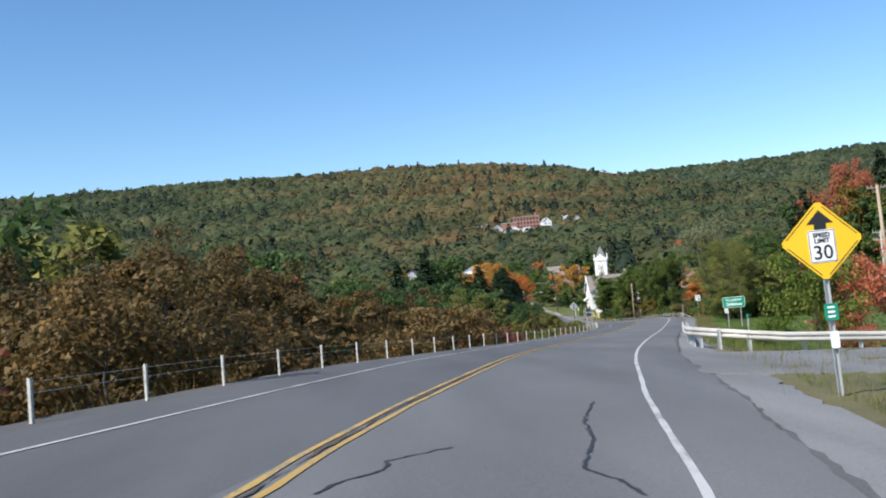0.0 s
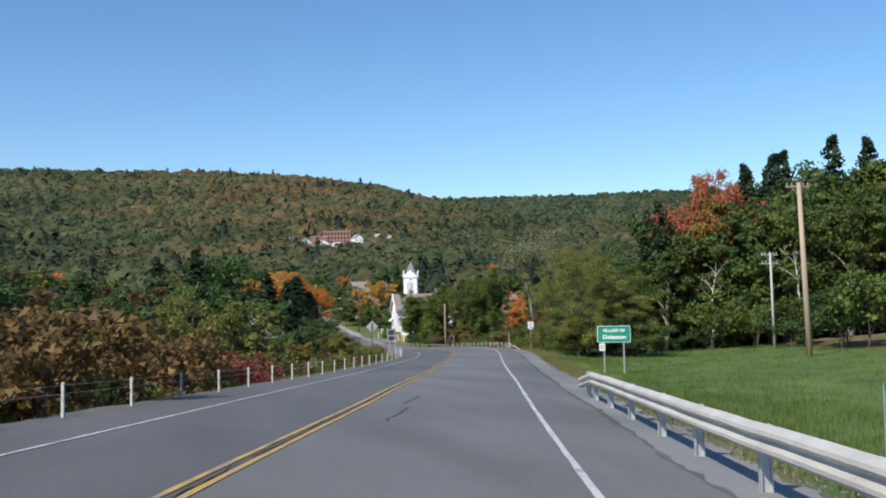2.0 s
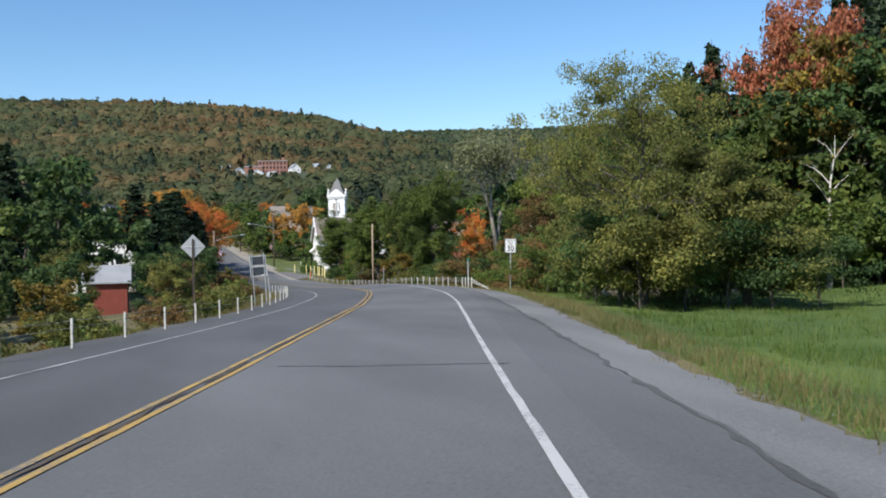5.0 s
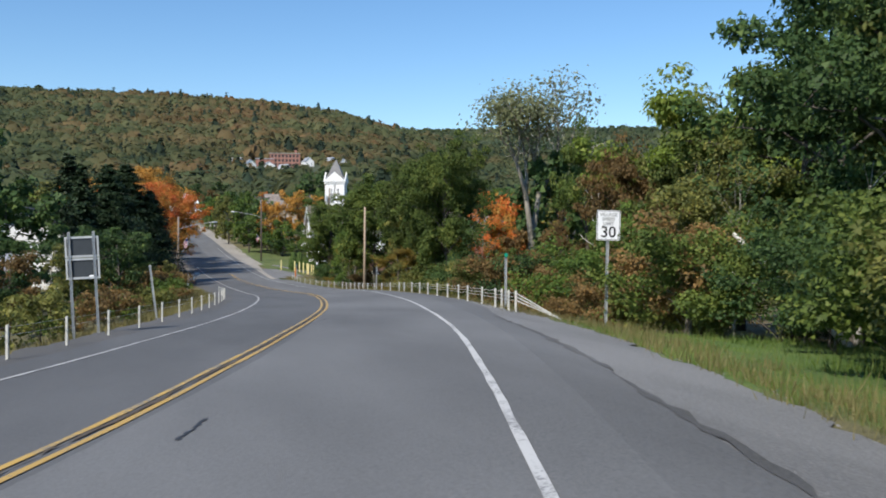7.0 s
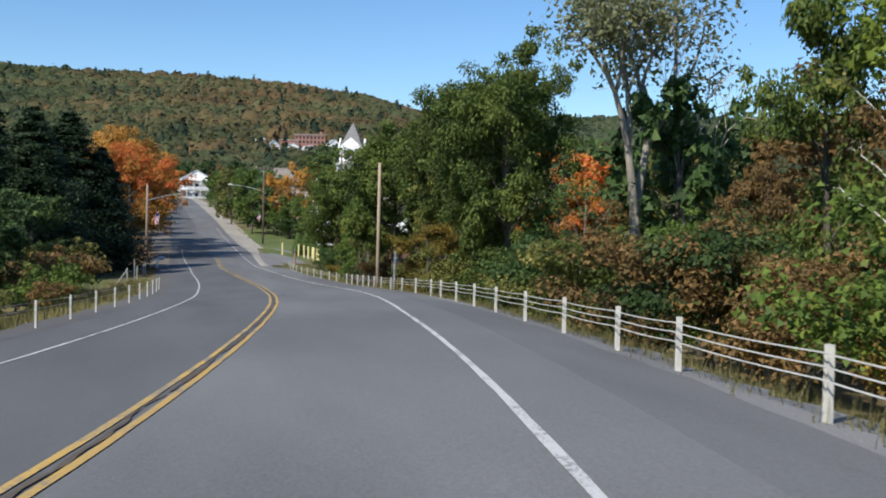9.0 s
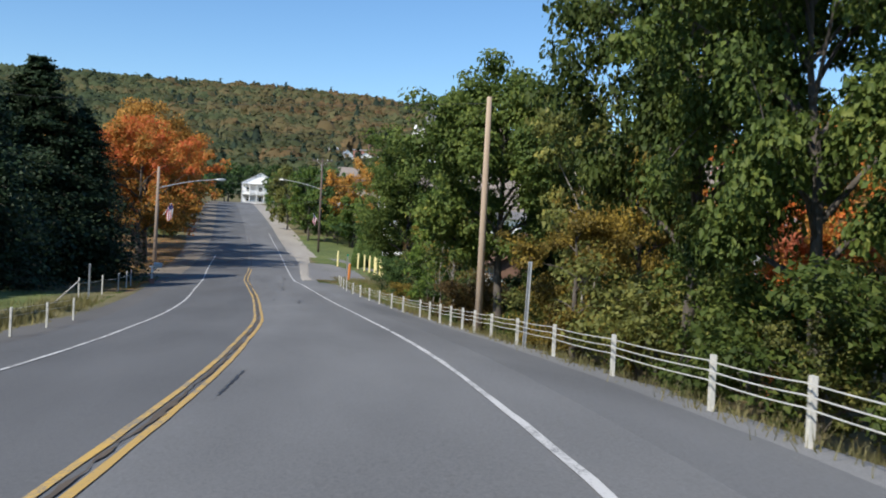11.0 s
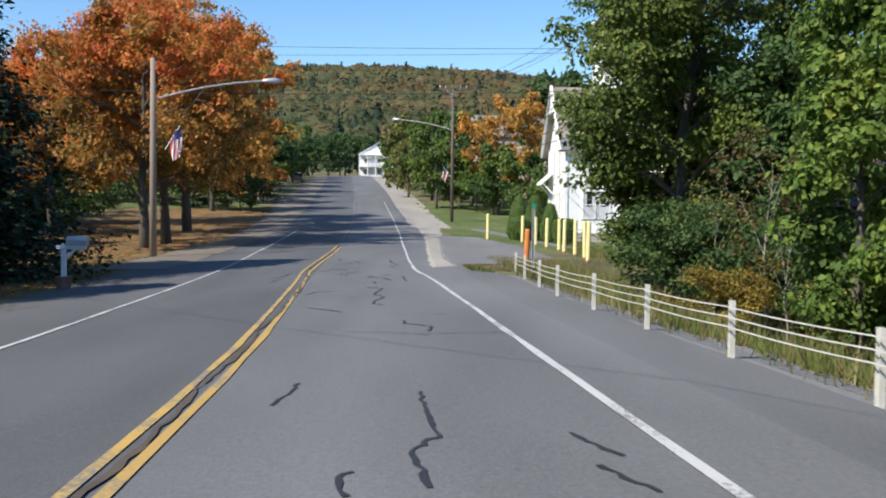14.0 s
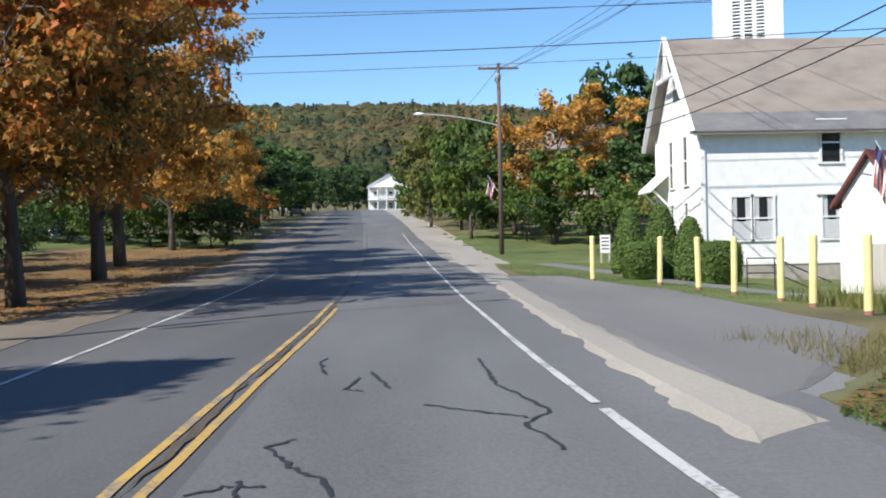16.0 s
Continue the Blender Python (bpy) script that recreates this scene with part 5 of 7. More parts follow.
def valley_woods(rows):
    """The trees past the village, standing as close as a wood, joined into one."""
    V, F, M, k = [], [], [], 0
    names = sorted(set(COLOURS))
    for key, x, y, scale, turn, colour in rows:
        for me, slot in ((tree_kinds[key][1], names.index(colour)),):
            m = Matrix.LocRotScale((x, y, gz(x, y)), Euler((0, 0, turn)), (scale, scale, scale))
            co = np.empty(len(me.vertices) * 3)
            me.vertices.foreach_get("co", co)
            V.append(co.reshape(-1, 3) @ np.array(m.to_3x3()).T + np.array(m.translation))
            F += [tuple(k + v for v in p.vertices) for p in me.polygons]
            M += [slot] * len(me.polygons)
            k += len(me.vertices)
    me = bpy.data.meshes.new("valley_woods")
    me.from_pydata(np.concatenate(V).tolist(), [], F)
    for mat in [leaf[q] for q in names]:
        me.materials.append(mat)
    me.polygons.foreach_set("material_index", M)
    return tagged(new("valley_woods", me), "mixed autumn trees of the valley behind the village", "wood", "", "stuff")


valley_woods(distant)


def far_woods():
    """Thousands of crowns on the far slopes: a lumpy body with ragged leaf masses over it, every tree in a colour of its own."""
    rnd = np.random.RandomState(8)
    g = (1 + 5 ** 0.5) / 2
    ico = np.array([(-1, g, 0), (1, g, 0), (-1, -g, 0), (1, -g, 0), (0, -1, g), (0, 1, g), (0, -1, -g), (0, 1, -g), (g, 0, -1), (g, 0, 1), (-g, 0, -1), (-g, 0, 1)]) / math.hypot(1, g)
    tri = np.array([(0, 11, 5), (0, 5, 1), (0, 1, 7), (0, 7, 10), (0, 10, 11), (1, 5, 9), (5, 11, 4), (11, 10, 2), (10, 7, 6), (7, 1, 8), (3, 9, 4), (3, 4, 2), (3, 2, 6), (3, 6, 8), (3, 8, 9), (4, 9, 5), (2, 4, 11), (6, 2, 10), (8, 6, 7), (9, 8, 1)])
    V, F, N, C, base = [], [], [], [], 0
    # nearest and farthest ring, bearings, spacing, leaf masses on a crown, their size, crown's size
    for r0, r1, a0, a1, gap, m, size, big in ((292, 640, -0.52, 0.80, 9.2, 64, 0.21, 1.3), (640, 1150, -0.50, 0.80, 11.0, 30, 0.29, 1.55), (1150, 1700, -0.48, 0.78, 12.5, 14, 0.38, 1.65), (1700, 2360, -0.46, 0.78, 14.5, 7, 0.45, 1.8), (3000, 4150, 0.06, 0.80, 21.0, 3, 0.5, 2.3)):
        rr = np.arange(r0, r1, gap)
        polar = [(q, t) for q in rr for t in np.arange(a0, a1, gap / q)]
        r, az = np.array(polar).T
        r = r + rnd.uniform(-0.5, 0.5, len(r)) * gap
        az = az + rnd.uniform(-0.5, 0.5, len(r)) * gap / r
        x, y = 10 + r * np.sin(az), 44 + r * np.cos(az)
        s, d = foot(x, y)
        keep = ~(((np.abs(d) < 30) & (y < 560)) | ((np.abs(x - 128) < 38) & (y > 880) & (y < 1000)))
        x, y, r, az = x[keep], y[keep], r[keep], az[keep]
        n = len(x)
        patch = sum(np.sin(x * kx + y * ky + p) for kx, ky, p in ((0.011, 0.017, 1.0), (-0.019, 0.008, 2.2), (0.031, -0.022, 0.4), (0.045, 0.05, 3.0))) / 4
        rust = np.clip(1 - np.abs(np.degrees(az) - 4) / 11, 0, 1) * np.clip((r - 600) / 700, 0, 1)
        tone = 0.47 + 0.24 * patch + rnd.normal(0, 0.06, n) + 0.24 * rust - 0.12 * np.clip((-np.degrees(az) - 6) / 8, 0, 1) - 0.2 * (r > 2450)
        shade = sum(np.sin(x * kx + y * ky + p) for kx, ky, p in ((0.013, -0.009, 0.3), (0.024, 0.015, 1.9), (-0.034, 0.027, 4.0))) / 3
        fir = rnd.uniform(0, 1, n) < (0.06 + 0.4 * np.clip(-shade - 0.1, 0, 1)) * (r < 2400)
        tone = np.where(fir, rnd.uniform(0.0, 0.08, n), np.clip(tone, 0.1, 1))
        w = np.clip(np.exp(rnd.normal(1.42, 0.34, n)), 2.2, 8.5) * big * np.where(fir, 0.72, 1)
        h = w * np.where(fir, rnd.uniform(1.3, 1.9, n), rnd.uniform(0.62, 1.0, n))
        scale, centre = np.stack([w, w, h], 1)[:, None, :], np.stack([x, y, ground(x, y) + h * 0.3 + 3.0], 1)[:, None, :]

        def shape(o):
            """Firs narrow to a point, broad crowns are a little flat below."""
            k = np.where(fir[:, None], 0.12 + 0.62 * (1 - o[:, :, 2]), 1.0)
            return np.stack([o[:, :, 0] * k, o[:, :, 1] * k, np.where(o[:, :, 2] < 0, o[:, :, 2] * 0.8, o[:, :, 2])], 2)

        turn = rnd.uniform(0, 6.28, n)
        o = np.stack([ico[None, :, 0] * np.cos(turn)[:, None] - ico[None, :, 1] * np.sin(turn)[:, None], ico[None, :, 0] * np.sin(turn)[:, None] + ico[None, :, 1] * np.cos(turn)[:, None], np.repeat(ico[None, :, 2], n, 0)], 2)
        body = centre + shape(o) * scale * rnd.uniform(0.66, 0.96, (n, 12, 1))
        V.append(body.reshape(-1, 3))
        N.append((o * 0.8 + np.array([0, 0, 0.9])).reshape(-1, 3))
        F.append((tri[None] + 12 * np.arange(n)[:, None, None]).reshape(-1, 3) + base)
        col = np.stack([tone, rnd.uniform(0.76, 0.94, n) * (1 + 0.2 * shade)], 1)
        C.append(np.repeat(col, 12, 0))
        base += 12 * n
        o = rnd.normal(size=(n, m, 3))
        o /= np.linalg.norm(o, axis=2)[:, :, None]
        o[:, :, 2] = np.abs(o[:, :, 2]) * 1.25 - 0.3
        c = centre + shape(o) * scale * rnd.uniform(0.84, 1.0, (n, m, 1))
        nn = o + rnd.normal(0, 0.22, (n, m, 3))
        nn /= np.linalg.norm(nn, axis=2)[:, :, None]
        a = np.cross(nn, rnd.normal(size=(n, m, 3)))
        a /= np.linalg.norm(a, axis=2)[:, :, None]
        b = np.cross(nn, a)
        k = (w[:, None] * rnd.uniform(0.6, 1.3, (n, m)) * size)[:, :, None]
        V.append(np.stack([c - a * k * 0.9, c + a * k * 0.5 - b * k * 0.8, c + a * k * 0.5 + b * k * 0.8], 2).reshape(-1, 3))
        q = o * 0.75 + nn * 0.06 + np.array([0, 0, 0.9])
        N.append(np.repeat(q.reshape(-1, 3), 3, 0))
        F.append(np.arange(3 * n * m).reshape(-1, 3) + base)
        C.append(np.repeat(col, 3 * m, 0) + np.repeat(rnd.normal(0, 0.03, (n * m, 1)), 3, 0) * np.array([1.0, 1.5]))
        base += 3 * n * m
    v, f, nv, c = (np.concatenate(q) for q in (V, F, N, C))
    me = bpy.data.meshes.new("far_woods")
    me.from_pydata(v.tolist(), [], f.tolist())
    me.polygons.foreach_set("use_smooth", [True] * len(f))
    me.normals_split_custom_set_from_vertices((nv / np.linalg.norm(nv, axis=1)[:, None]).tolist())
    me.color_attributes.new("tone", "FLOAT_COLOR", "POINT").data.foreach_set("color", np.c_[c, np.zeros(len(c)), np.ones(len(c))].astype(np.float32).ravel())
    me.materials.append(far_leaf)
    return tagged(new("far_woods", me), "wooded hillside in early autumn greens and browns", "forest", "", "stuff")


far_woods()


# ---- cable guide posts, rail and signs by the road ----
def guide_post(name, s, d, label, group, height=0.85, width=0.058):
    x, y, z = spot(s, d)
    ob = thing(name, (x, y, z), label, "guide post", group, rz=heading(s))
    B = Build().box((0, 0, height / 2 - 0.15), (0.012, 0.06, height + 0.3)).box((0, 0.032, height / 2 - 0.15), (width, 0.008, height + 0.3)).box((0, -0.032, height / 2 - 0.15), (width, 0.008, height + 0.3))
    part("post", B, post_paint, ob)
    return ob


for k in range(49):
    s = 12.8 + 3.6 * k
    guide_post("guide_post", s, -5.55, "white-painted guide post of the roadside cable fence", "left guide posts", 0.68, 0.05)
RIGHT_POSTS = [129.8, 131.0, 132.2, 133.4, 136.3, 139.8, 142.3, 145.5, 148.8, 152.4, 155.9, 159.4, 162.9, 165.3, 169.3, 173.2, 176.6, 179.4, 181.4, 183.0, 184.7, 186.4, 188.2, 190.0, 193.4, 196.0, 199.2, 202.2, 205.2, 208.4, 211.6, 214.4, 217.6, 220.0]


def fence_d(s):
    return float(np.interp(s, [128, 133, 140, 150, 165, 178, 190, 197, 205, 212, 220], [6.0, 5.86, 5.76, 5.68, 5.95, 6.1, 5.85, 5.62, 5.42, 5.42, 5.86]))


for s in RIGHT_POSTS:
    guide_post("fence_post", s, fence_d(s), "white concrete-grey post carrying three fence cables", "right fence posts", 0.64)


def cable(name, points, r, mat, label, category, sag=0.0, kind="", n=4, group=""):
    pts = []
    for a, b in zip(points, points[1:]):
        a, b = Vector(a), Vector(b)
        steps = 2 if not sag else 10
        pts += [a.lerp(b, i / steps) - Vector((0, 0, sag * 4 * (i / steps) * (1 - i / steps))) for i in range(steps)]
    pts.append(Vector(points[-1]))
    return solo(name, Build().tube(pts, r, n), mat, label, category, kind, group)


for h in (0.35, 0.46, 0.57):
    cable("fence_cable", [Vector(spot(s, fence_d(s) - 0.08)) + Vector((0, 0, h)) for s in RIGHT_POSTS], 0.009, post_paint, "pale steel cable strung along the fence posts", "fence cable", 0.02, group="right fence cables")
    a = Vector(spot(129.8, fence_d(129.8))) + Vector((0, 0, h))
    cable("fence_cable", [a, Vector(spot(127.4, 6.9)) + Vector((0, 0, 0.05))], 0.016, post_paint, "anchored end of the fence cable running into the grass", "fence cable", group="right fence cables")
for h in (0.45, 0.62):
    cable("guide_cable", [Vector(spot(12.8 + 3.6 * k, -5.62)) + Vector((0, 0, h)) for k in range(49)], 0.005, galvanised, "thin steel cable along the white guide posts", "fence cable", group="left fence cables")


def guard_rail():
    """W-beam rail: along the road, then round the corner of the drive."""
    pts = [spot(s, 5.46) for s in np.arange(57.0, 34.9, -1.0)]
    a, b = Vector(spot(35, 5.46)), Vector(spot(31.8, 8.4))
    c = Vector(spot(32.6, 16.5))
    curve = [a.lerp(Vector(spot(31.9, 5.9)), t).lerp(Vector(spot(31.9, 5.9)).lerp(b, t), t) for t in np.linspace(0.1, 1, 9)]
    pts = [Vector(p) for p in pts] + curve + [b.lerp(c, t) for t in np.linspace(0.15, 1, 9)]
    ob = thing("guard_rail", tuple(pts[0]), "weathered steel guard rail on posts curving into the drive", "guard rail")
    prof = [(0.0, 0.155), (0.035, 0.13), (0.075, 0.10), (0.08, 0.06), (0.02, 0.03), (0.0, 0.0), (0.02, -0.03), (0.08, -0.06), (0.075, -0.10), (0.035, -0.13), (0.0, -0.155)]
    n, V, F = len(prof), [], []
    base = Vector(pts[0])
    rnd = random.Random(2)
    for i, p in enumerate(pts):
        t = (pts[min(i + 1, len(pts) - 1)] - pts[max(i - 1, 0)]).normalized()
        out = Vector((t.y, -t.x, 0)).normalized()
        hgt = 0.56 * min(1, 0.55 + i * 0.15) + rnd.uniform(-0.008, 0.008)
        for thick in (0.0, -0.006):
            for u, z in prof:
                V.append(p - base + out * (u + thick + rnd.uniform(-0.004, 0.004)) + Vector((0, 0, hgt + z)))
    for i in range(len(pts) - 1):
        q = i * 2 * n
        for k in range(n - 1):
            F += [(q + k, q + k + 1, q + 2 * n + k + 1, q + 2 * n + k), (q + n + k + 1, q + n + k, q + 3 * n + k, q + 3 * n + k + 1)]
        F += [(q, q + 2 * n, q + 3 * n, q + n), (q + n - 1, q + 2 * n - 1, q + 4 * n - 1, q + 3 * n - 1)]
    part("beam", Build().add(V, F), weathered_beam, ob)
    back = [(56, 5.46), (54.4, 5.46), (51.7, 5.48), (48.7, 5.48), (45.6, 5.48), (43, 5.48), (40.1, 5.48), (37.4, 5.48), (34.8, 5.55), (33.6, 5.75), (32.5, 6.3), (32, 7.2), (32.1, 8.9), (32.1, 10.6), (32.3, 12.3), (32.4, 14), (32.5, 15.7)]
    for s, d in back:
        x, y, z = spot(s, d + 0.13)
        B = Build()
        for o, sz in (((0, 0, 0), (0.012, 0.11, 0.95)), ((0, 0.055, 0), (0.1, 0.012, 0.95)), ((0, -0.055, 0), (0.1, 0.012, 0.95))):
            B.box((o[0], o[1], o[2] + 0.2), sz)
        part("post", B, galvanised, ob, m=Matrix.Translation(Vector((x, y, z)) - base) @ pose(0, 0, 0, 0, 0, heading(s) + 90))
    return ob


guard_rail()


def sign_post(parent, height, sz=0.06, where=(0, 0.04), mat=None):
    B = Build()
    w = sz
    for c, s in (((0, 0.022), (w, 0.008)), ((-w / 2, 0), (0.008, 0.045)), ((w / 2, 0), (0.008, 0.045))):
        B.box((where[0] + c[0], where[1] + c[1], height / 2 - 0.2), (s[0], s[1], height + 0.4))
    return part("post", B, mat or galvanised, parent)


def speed_sign(s, d):
    x, y, z = spot(s, d)
    ob = thing("speed_limit_sign", (x, y, z), "white village speed limit 30 sign on a steel post", "road sign", rz=heading(s) + 2)
    sign_post(ob, 2.9)
    m = Matrix.Translation((0, 0, 2.62))
    plate = part("plate", Build().prism(rounded(0.61, 0.76, 0.04), m, 0.006), sign_white, ob)
    rim = Build()
    for (cx, cz), (w, h) in (((0, 0.36), (0.56, 0.014)), ((0, -0.36), (0.56, 0.014)), ((-0.285, 0), (0.014, 0.72)), ((0.285, 0), (0.014, 0.72))):
        rim.box((cx, -0.005, 2.62 + cz), (w, 0.003, h))
    part("border", rim, sign_black, plate)
    for text, size, dz in (("VILLAGE", 0.12, 0.265), ("SPEED", 0.12, 0.15), ("LIMIT", 0.12, 0.04), ("30", 0.4, -0.18)):
        letters("lettering", text, size, sign_black if text == "30" else faded_black, plate, Matrix.Translation((0, -0.006, 2.62 + dz)), 0.004)
    return ob


sl = speed_sign(121.6, 7.0)
sl.matrix_basis = pose(39.07, 123.56, gz(39.07, 123.56), 0, 1.0, heading(122) + 2)


def village_sign():
    x, y = 28.0, 77.1
    ob = thing("village_sign", (x, y, gz(x, y)), "green village name sign with white lettering on two posts", "road sign", rz=-16)
    for px in (-0.52, 0.5):
        sign_post(ob, 2.2, 0.06, (px, 0.05))
    z0 = 2.05
    m = Matrix.Translation((0, 0, z0))
    plate = part("plate", Build().prism(rounded(1.72, 0.86, 0.06), m, 0.006), sign_white, ob, "white edge")
    part("face", Build().prism(rounded(1.67, 0.81, 0.05), Matrix.Translation((0, -0.006, z0)), 0.005), sign_green, plate, "green face")
    letters("lettering", "VILLAGE OF", 0.22, sign_white, plate, Matrix.Translation((0, -0.012, z0 + 0.18)), 0.005)
    letters("lettering", "Delanson", 0.32, sign_white, plate, Matrix.Translation((0.02, -0.012, z0 - 0.15)), 0.008)
    small = part("small_plate", Build().prism(rounded(0.3, 0.38, 0.03), Matrix.Translation((-0.62, -0.02, 1.38)), 0.005), sign_white, ob, "small white plate with dark bars")
    for k in range(3):
        part("bar", Build().box((-0.62, -0.025, 1.47 - 0.09 * k), (0.2, 0.003, 0.035)), sign_black, small)
    return ob


village_sign()


def warning_sign():
    x, y, z = spot(14.8, 6.5)
    ob = thing("warning_sign", (x, y, z), "yellow diamond sign warning of a 30 speed limit ahead", "road sign", rz=-8, ry=-2)
    sign_post(ob, 2.3, 0.07)
    z0, r = 2.36, 0.62
    dia = [(r, 0), (0, r), (-r, 0), (0, -r)]
    soft = []
    for i, (a, b) in enumerate(dia):
        for o in (dia[i - 1], dia[(i + 1) % 4]):
            soft.append((a + (o[0] - a) * 0.06, b + (o[1] - b) * 0.06))
    plate = part("plate", Build().prism(soft, Matrix.Translation((0, 0, z0)), 0.006), sign_yellow, ob)
    edge = Build()
    for i in range(4):
        a, b = dia[i], dia[(i + 1) % 4]
        cx, cz = (a[0] + b[0]) / 2 * 0.93, (a[1] + b[1]) / 2 * 0.93
        ang = math.atan2(b[1] - a[1], b[0] - a[0])
        edge.box((cx, -0.005, z0 + cz), (0.66, 0.003, 0.013), Matrix.Rotation(-ang, 3, "Y"))
    part("border", edge, sign_black, plate)
    arrow = [(0, 0.47), (0.2, 0.26), (0.09, 0.26), (0.09, 0.17), (-0.09, 0.17), (-0.09, 0.26), (-0.2, 0.26)]
    part("arrow", Build().prism(arrow[::-1], Matrix.Translation((0, -0.005, z0)), 0.003), sign_black, plate)
    inset = part("inset", Build().prism(rounded(0.4, 0.50, 0.02), Matrix.Translation((0, -0.007, z0 - 0.08)), 0.004), sign_white, plate)
    rim = Build()
    for (cx, cz), (w, h) in (((0, 0.235), (0.38, 0.009)), ((0, -0.235), (0.38, 0.009)), ((-0.187, 0), (0.009, 0.47)), ((0.187, 0), (0.009, 0.47))):
        rim.box((cx, -0.011, z0 - 0.08 + cz), (w, 0.003, h))
    part("border", rim, sign_black, plate)
    for text, size, dz in (("SPEED", 0.095, 0.085), ("LIMIT", 0.095, 0.0), ("30", 0.3, -0.185)):
        letters("lettering", text, size, sign_black, plate, Matrix.Translation((0, -0.012, z0 + dz)), 0.003)
    tag = part("marker", Build().prism(rounded(0.2, 0.25, 0.02), Matrix.Translation((0, -0.02, 1.28)), 0.004), sign_green, ob, "small green reference marker")
    for k in range(3):
        part("bar", Build().box((0, -0.024, 1.35 - 0.07 * k), (0.11, 0.003, 0.032)), sign_white, tag)
    part("reflector", Build().prism(rounded(0.13, 0.26, 0.03), Matrix.Translation((0, -0.02, 0.86)), 0.01), sign_white, ob, "white plate on the post")
    return ob


warning_sign()


def delineator(s, d, top="green", h=1.3, lean=0.0, label="grey delineator post with a green reflector top"):
    x, y, z = spot(s, d)
    ob = thing("delineator", (x, y, z), label, "marker post", rz=heading(s), ry=lean)
    sign_post(ob, h, 0.07)
    if top:
        part("reflector", Build().prism(rounded(0.11, 0.14, 0.03), Matrix.Translation((0, -0.02, h - 0.04)), 0.012), sign_green, ob, "green reflector")
    return ob


delineator(43.3, 8.2, h=1.35)
delineator(134.2, 6.34, h=1.95)
delineator(175.9, 6.1, "", 1.95, 1.5, "pale wooden marker stake leaning by the fence")
delineator(140, -6.6, "", 2.2, -7, "leaning grey marker stake by the guide posts")
delineator(219.6, 6.3, h=2.1, label="pale steel delineator post with a green top at the fence end")
delineator(201, -7.5, "", 1.6, 0, "grey steel stake on the verge")


def back_sign():
    x, y, z = spot(129.3, -6.5)
    ob = thing("road_sign", (x, y, z), "two stacked road signs on two posts, grey backs facing", "road sign", rz=heading(129) + 4, ry=-3)
    for px in (-0.34, 0.34):
        sign_post(ob, 3.05, 0.06, (px, -0.05))
    for dz in (2.0, 2.62):
        p = part("plate", Build().prism(rounded(0.92, 0.6, 0.04), Matrix.Translation((0, 0, dz)), 0.006), dark_back, ob, "dark grey sign back")
        for c, w in (((0, 0.27), (0.94, 0.06)), ((0, -0.27), (0.94, 0.06)), ((-0.44, 0), (0.05, 0.5)), ((0.44, 0), (0.05, 0.5))):
            part("rib", Build().box((c[0], -0.02, dz + c[1]), (w[0], 0.03, w[1])), galvanised, p)
    part("sticker", Build().box((0.22, -0.006, 1.78), (0.12, 0.002, 0.05)), sign_white, ob)
    return ob


back_sign()


def diamond_back():
    x, y, z = 21.9, 117.6, gz(21.9, 117.6)
    h = 0.5 - z
    ob = thing("road_sign", (x, y, z), "diamond warning sign seen from its weathered back", "road sign", rz=heading(116))
    sign_post(ob, h - 0.2, 0.07, (0, -0.05), dark_wood)
    r = 0.55
    p = part("plate", Build().prism([(r, 0), (0, r), (-r, 0), (0, -r)], Matrix.Translation((0, 0, h - 0.55)), 0.006), sign_back, ob)
    part("rib", Build().box((0, -0.02, h - 0.55), (0.9, 0.02, 0.05)), galvanised, p)
    return ob


diamond_back()


# ---- poles and wires ----
def utility_pole(x, y, top, label, r=0.14, arms=(), mat=None, lean=0.0, z=None):
    z = gz(x, y) if z is None else z
    h = top - z
    ob = thing("utility_pole", (x, y, z), label, "utility pole", ry=lean)
    part("pole", Build().tube([(0, 0, -0.3), (0, 0, h * 0.5), (0, 0, h)], [r * 1.15, r, r * 0.75], 10), mat or pole_wood, ob, smooth=True)
    for dz, w, turn in arms:
        m = Matrix.Rotation(radians(turn), 4, "Z")
        arm = part("crossarm", Build().box((0, 0.12, h - dz), (w, 0.1, 0.12), m.to_3x3()), mat or pole_wood, ob)
        for px in (-0.45 * w, -0.25 * w, 0.25 * w, 0.45 * w):
            B = Build().tube([(px, 0.12, h - dz + 0.06), (px, 0.12, h - dz + 0.16), (px, 0.12, h - dz + 0.24)], [0.03, 0.06, 0.035], 8)
            part("insulator", B, sign_back, arm, m=m)
        B = Build().tube([(-0.3 * w, 0.1, h - dz), (0, 0.1, h - dz - 0.55)], 0.02, 4).tube([(0.3 * w, 0.1, h - dz), (0, 0.1, h - dz - 0.55)], 0.02, 4)
        part("brace", B, galvanised, arm, m=m)
    return ob


utility_pole(46.0, 86.7, 9.7, "tall tan wooden utility pole with a crossarm in the meadow", 0.18, ((0.25, 2.0, 10),), tan_pole, -2.0)
utility_pole(54.2, 103.8, 5.95, "grey wooden utility pole with two crossarms", 0.11, ((0.2, 1.9, 15), (0.95, 1.9, 15)), grey_wood, -1)
utility_pole(54.6, 130.9, 4.3, "grey utility pole before the trees", 0.12, ((0.2, 1.7, 15),), grey_wood)
utility_pole(44.82, 184.0, 1.85, "bare tan wooden utility pole behind the cable fence", 0.105, (), tan_pole)


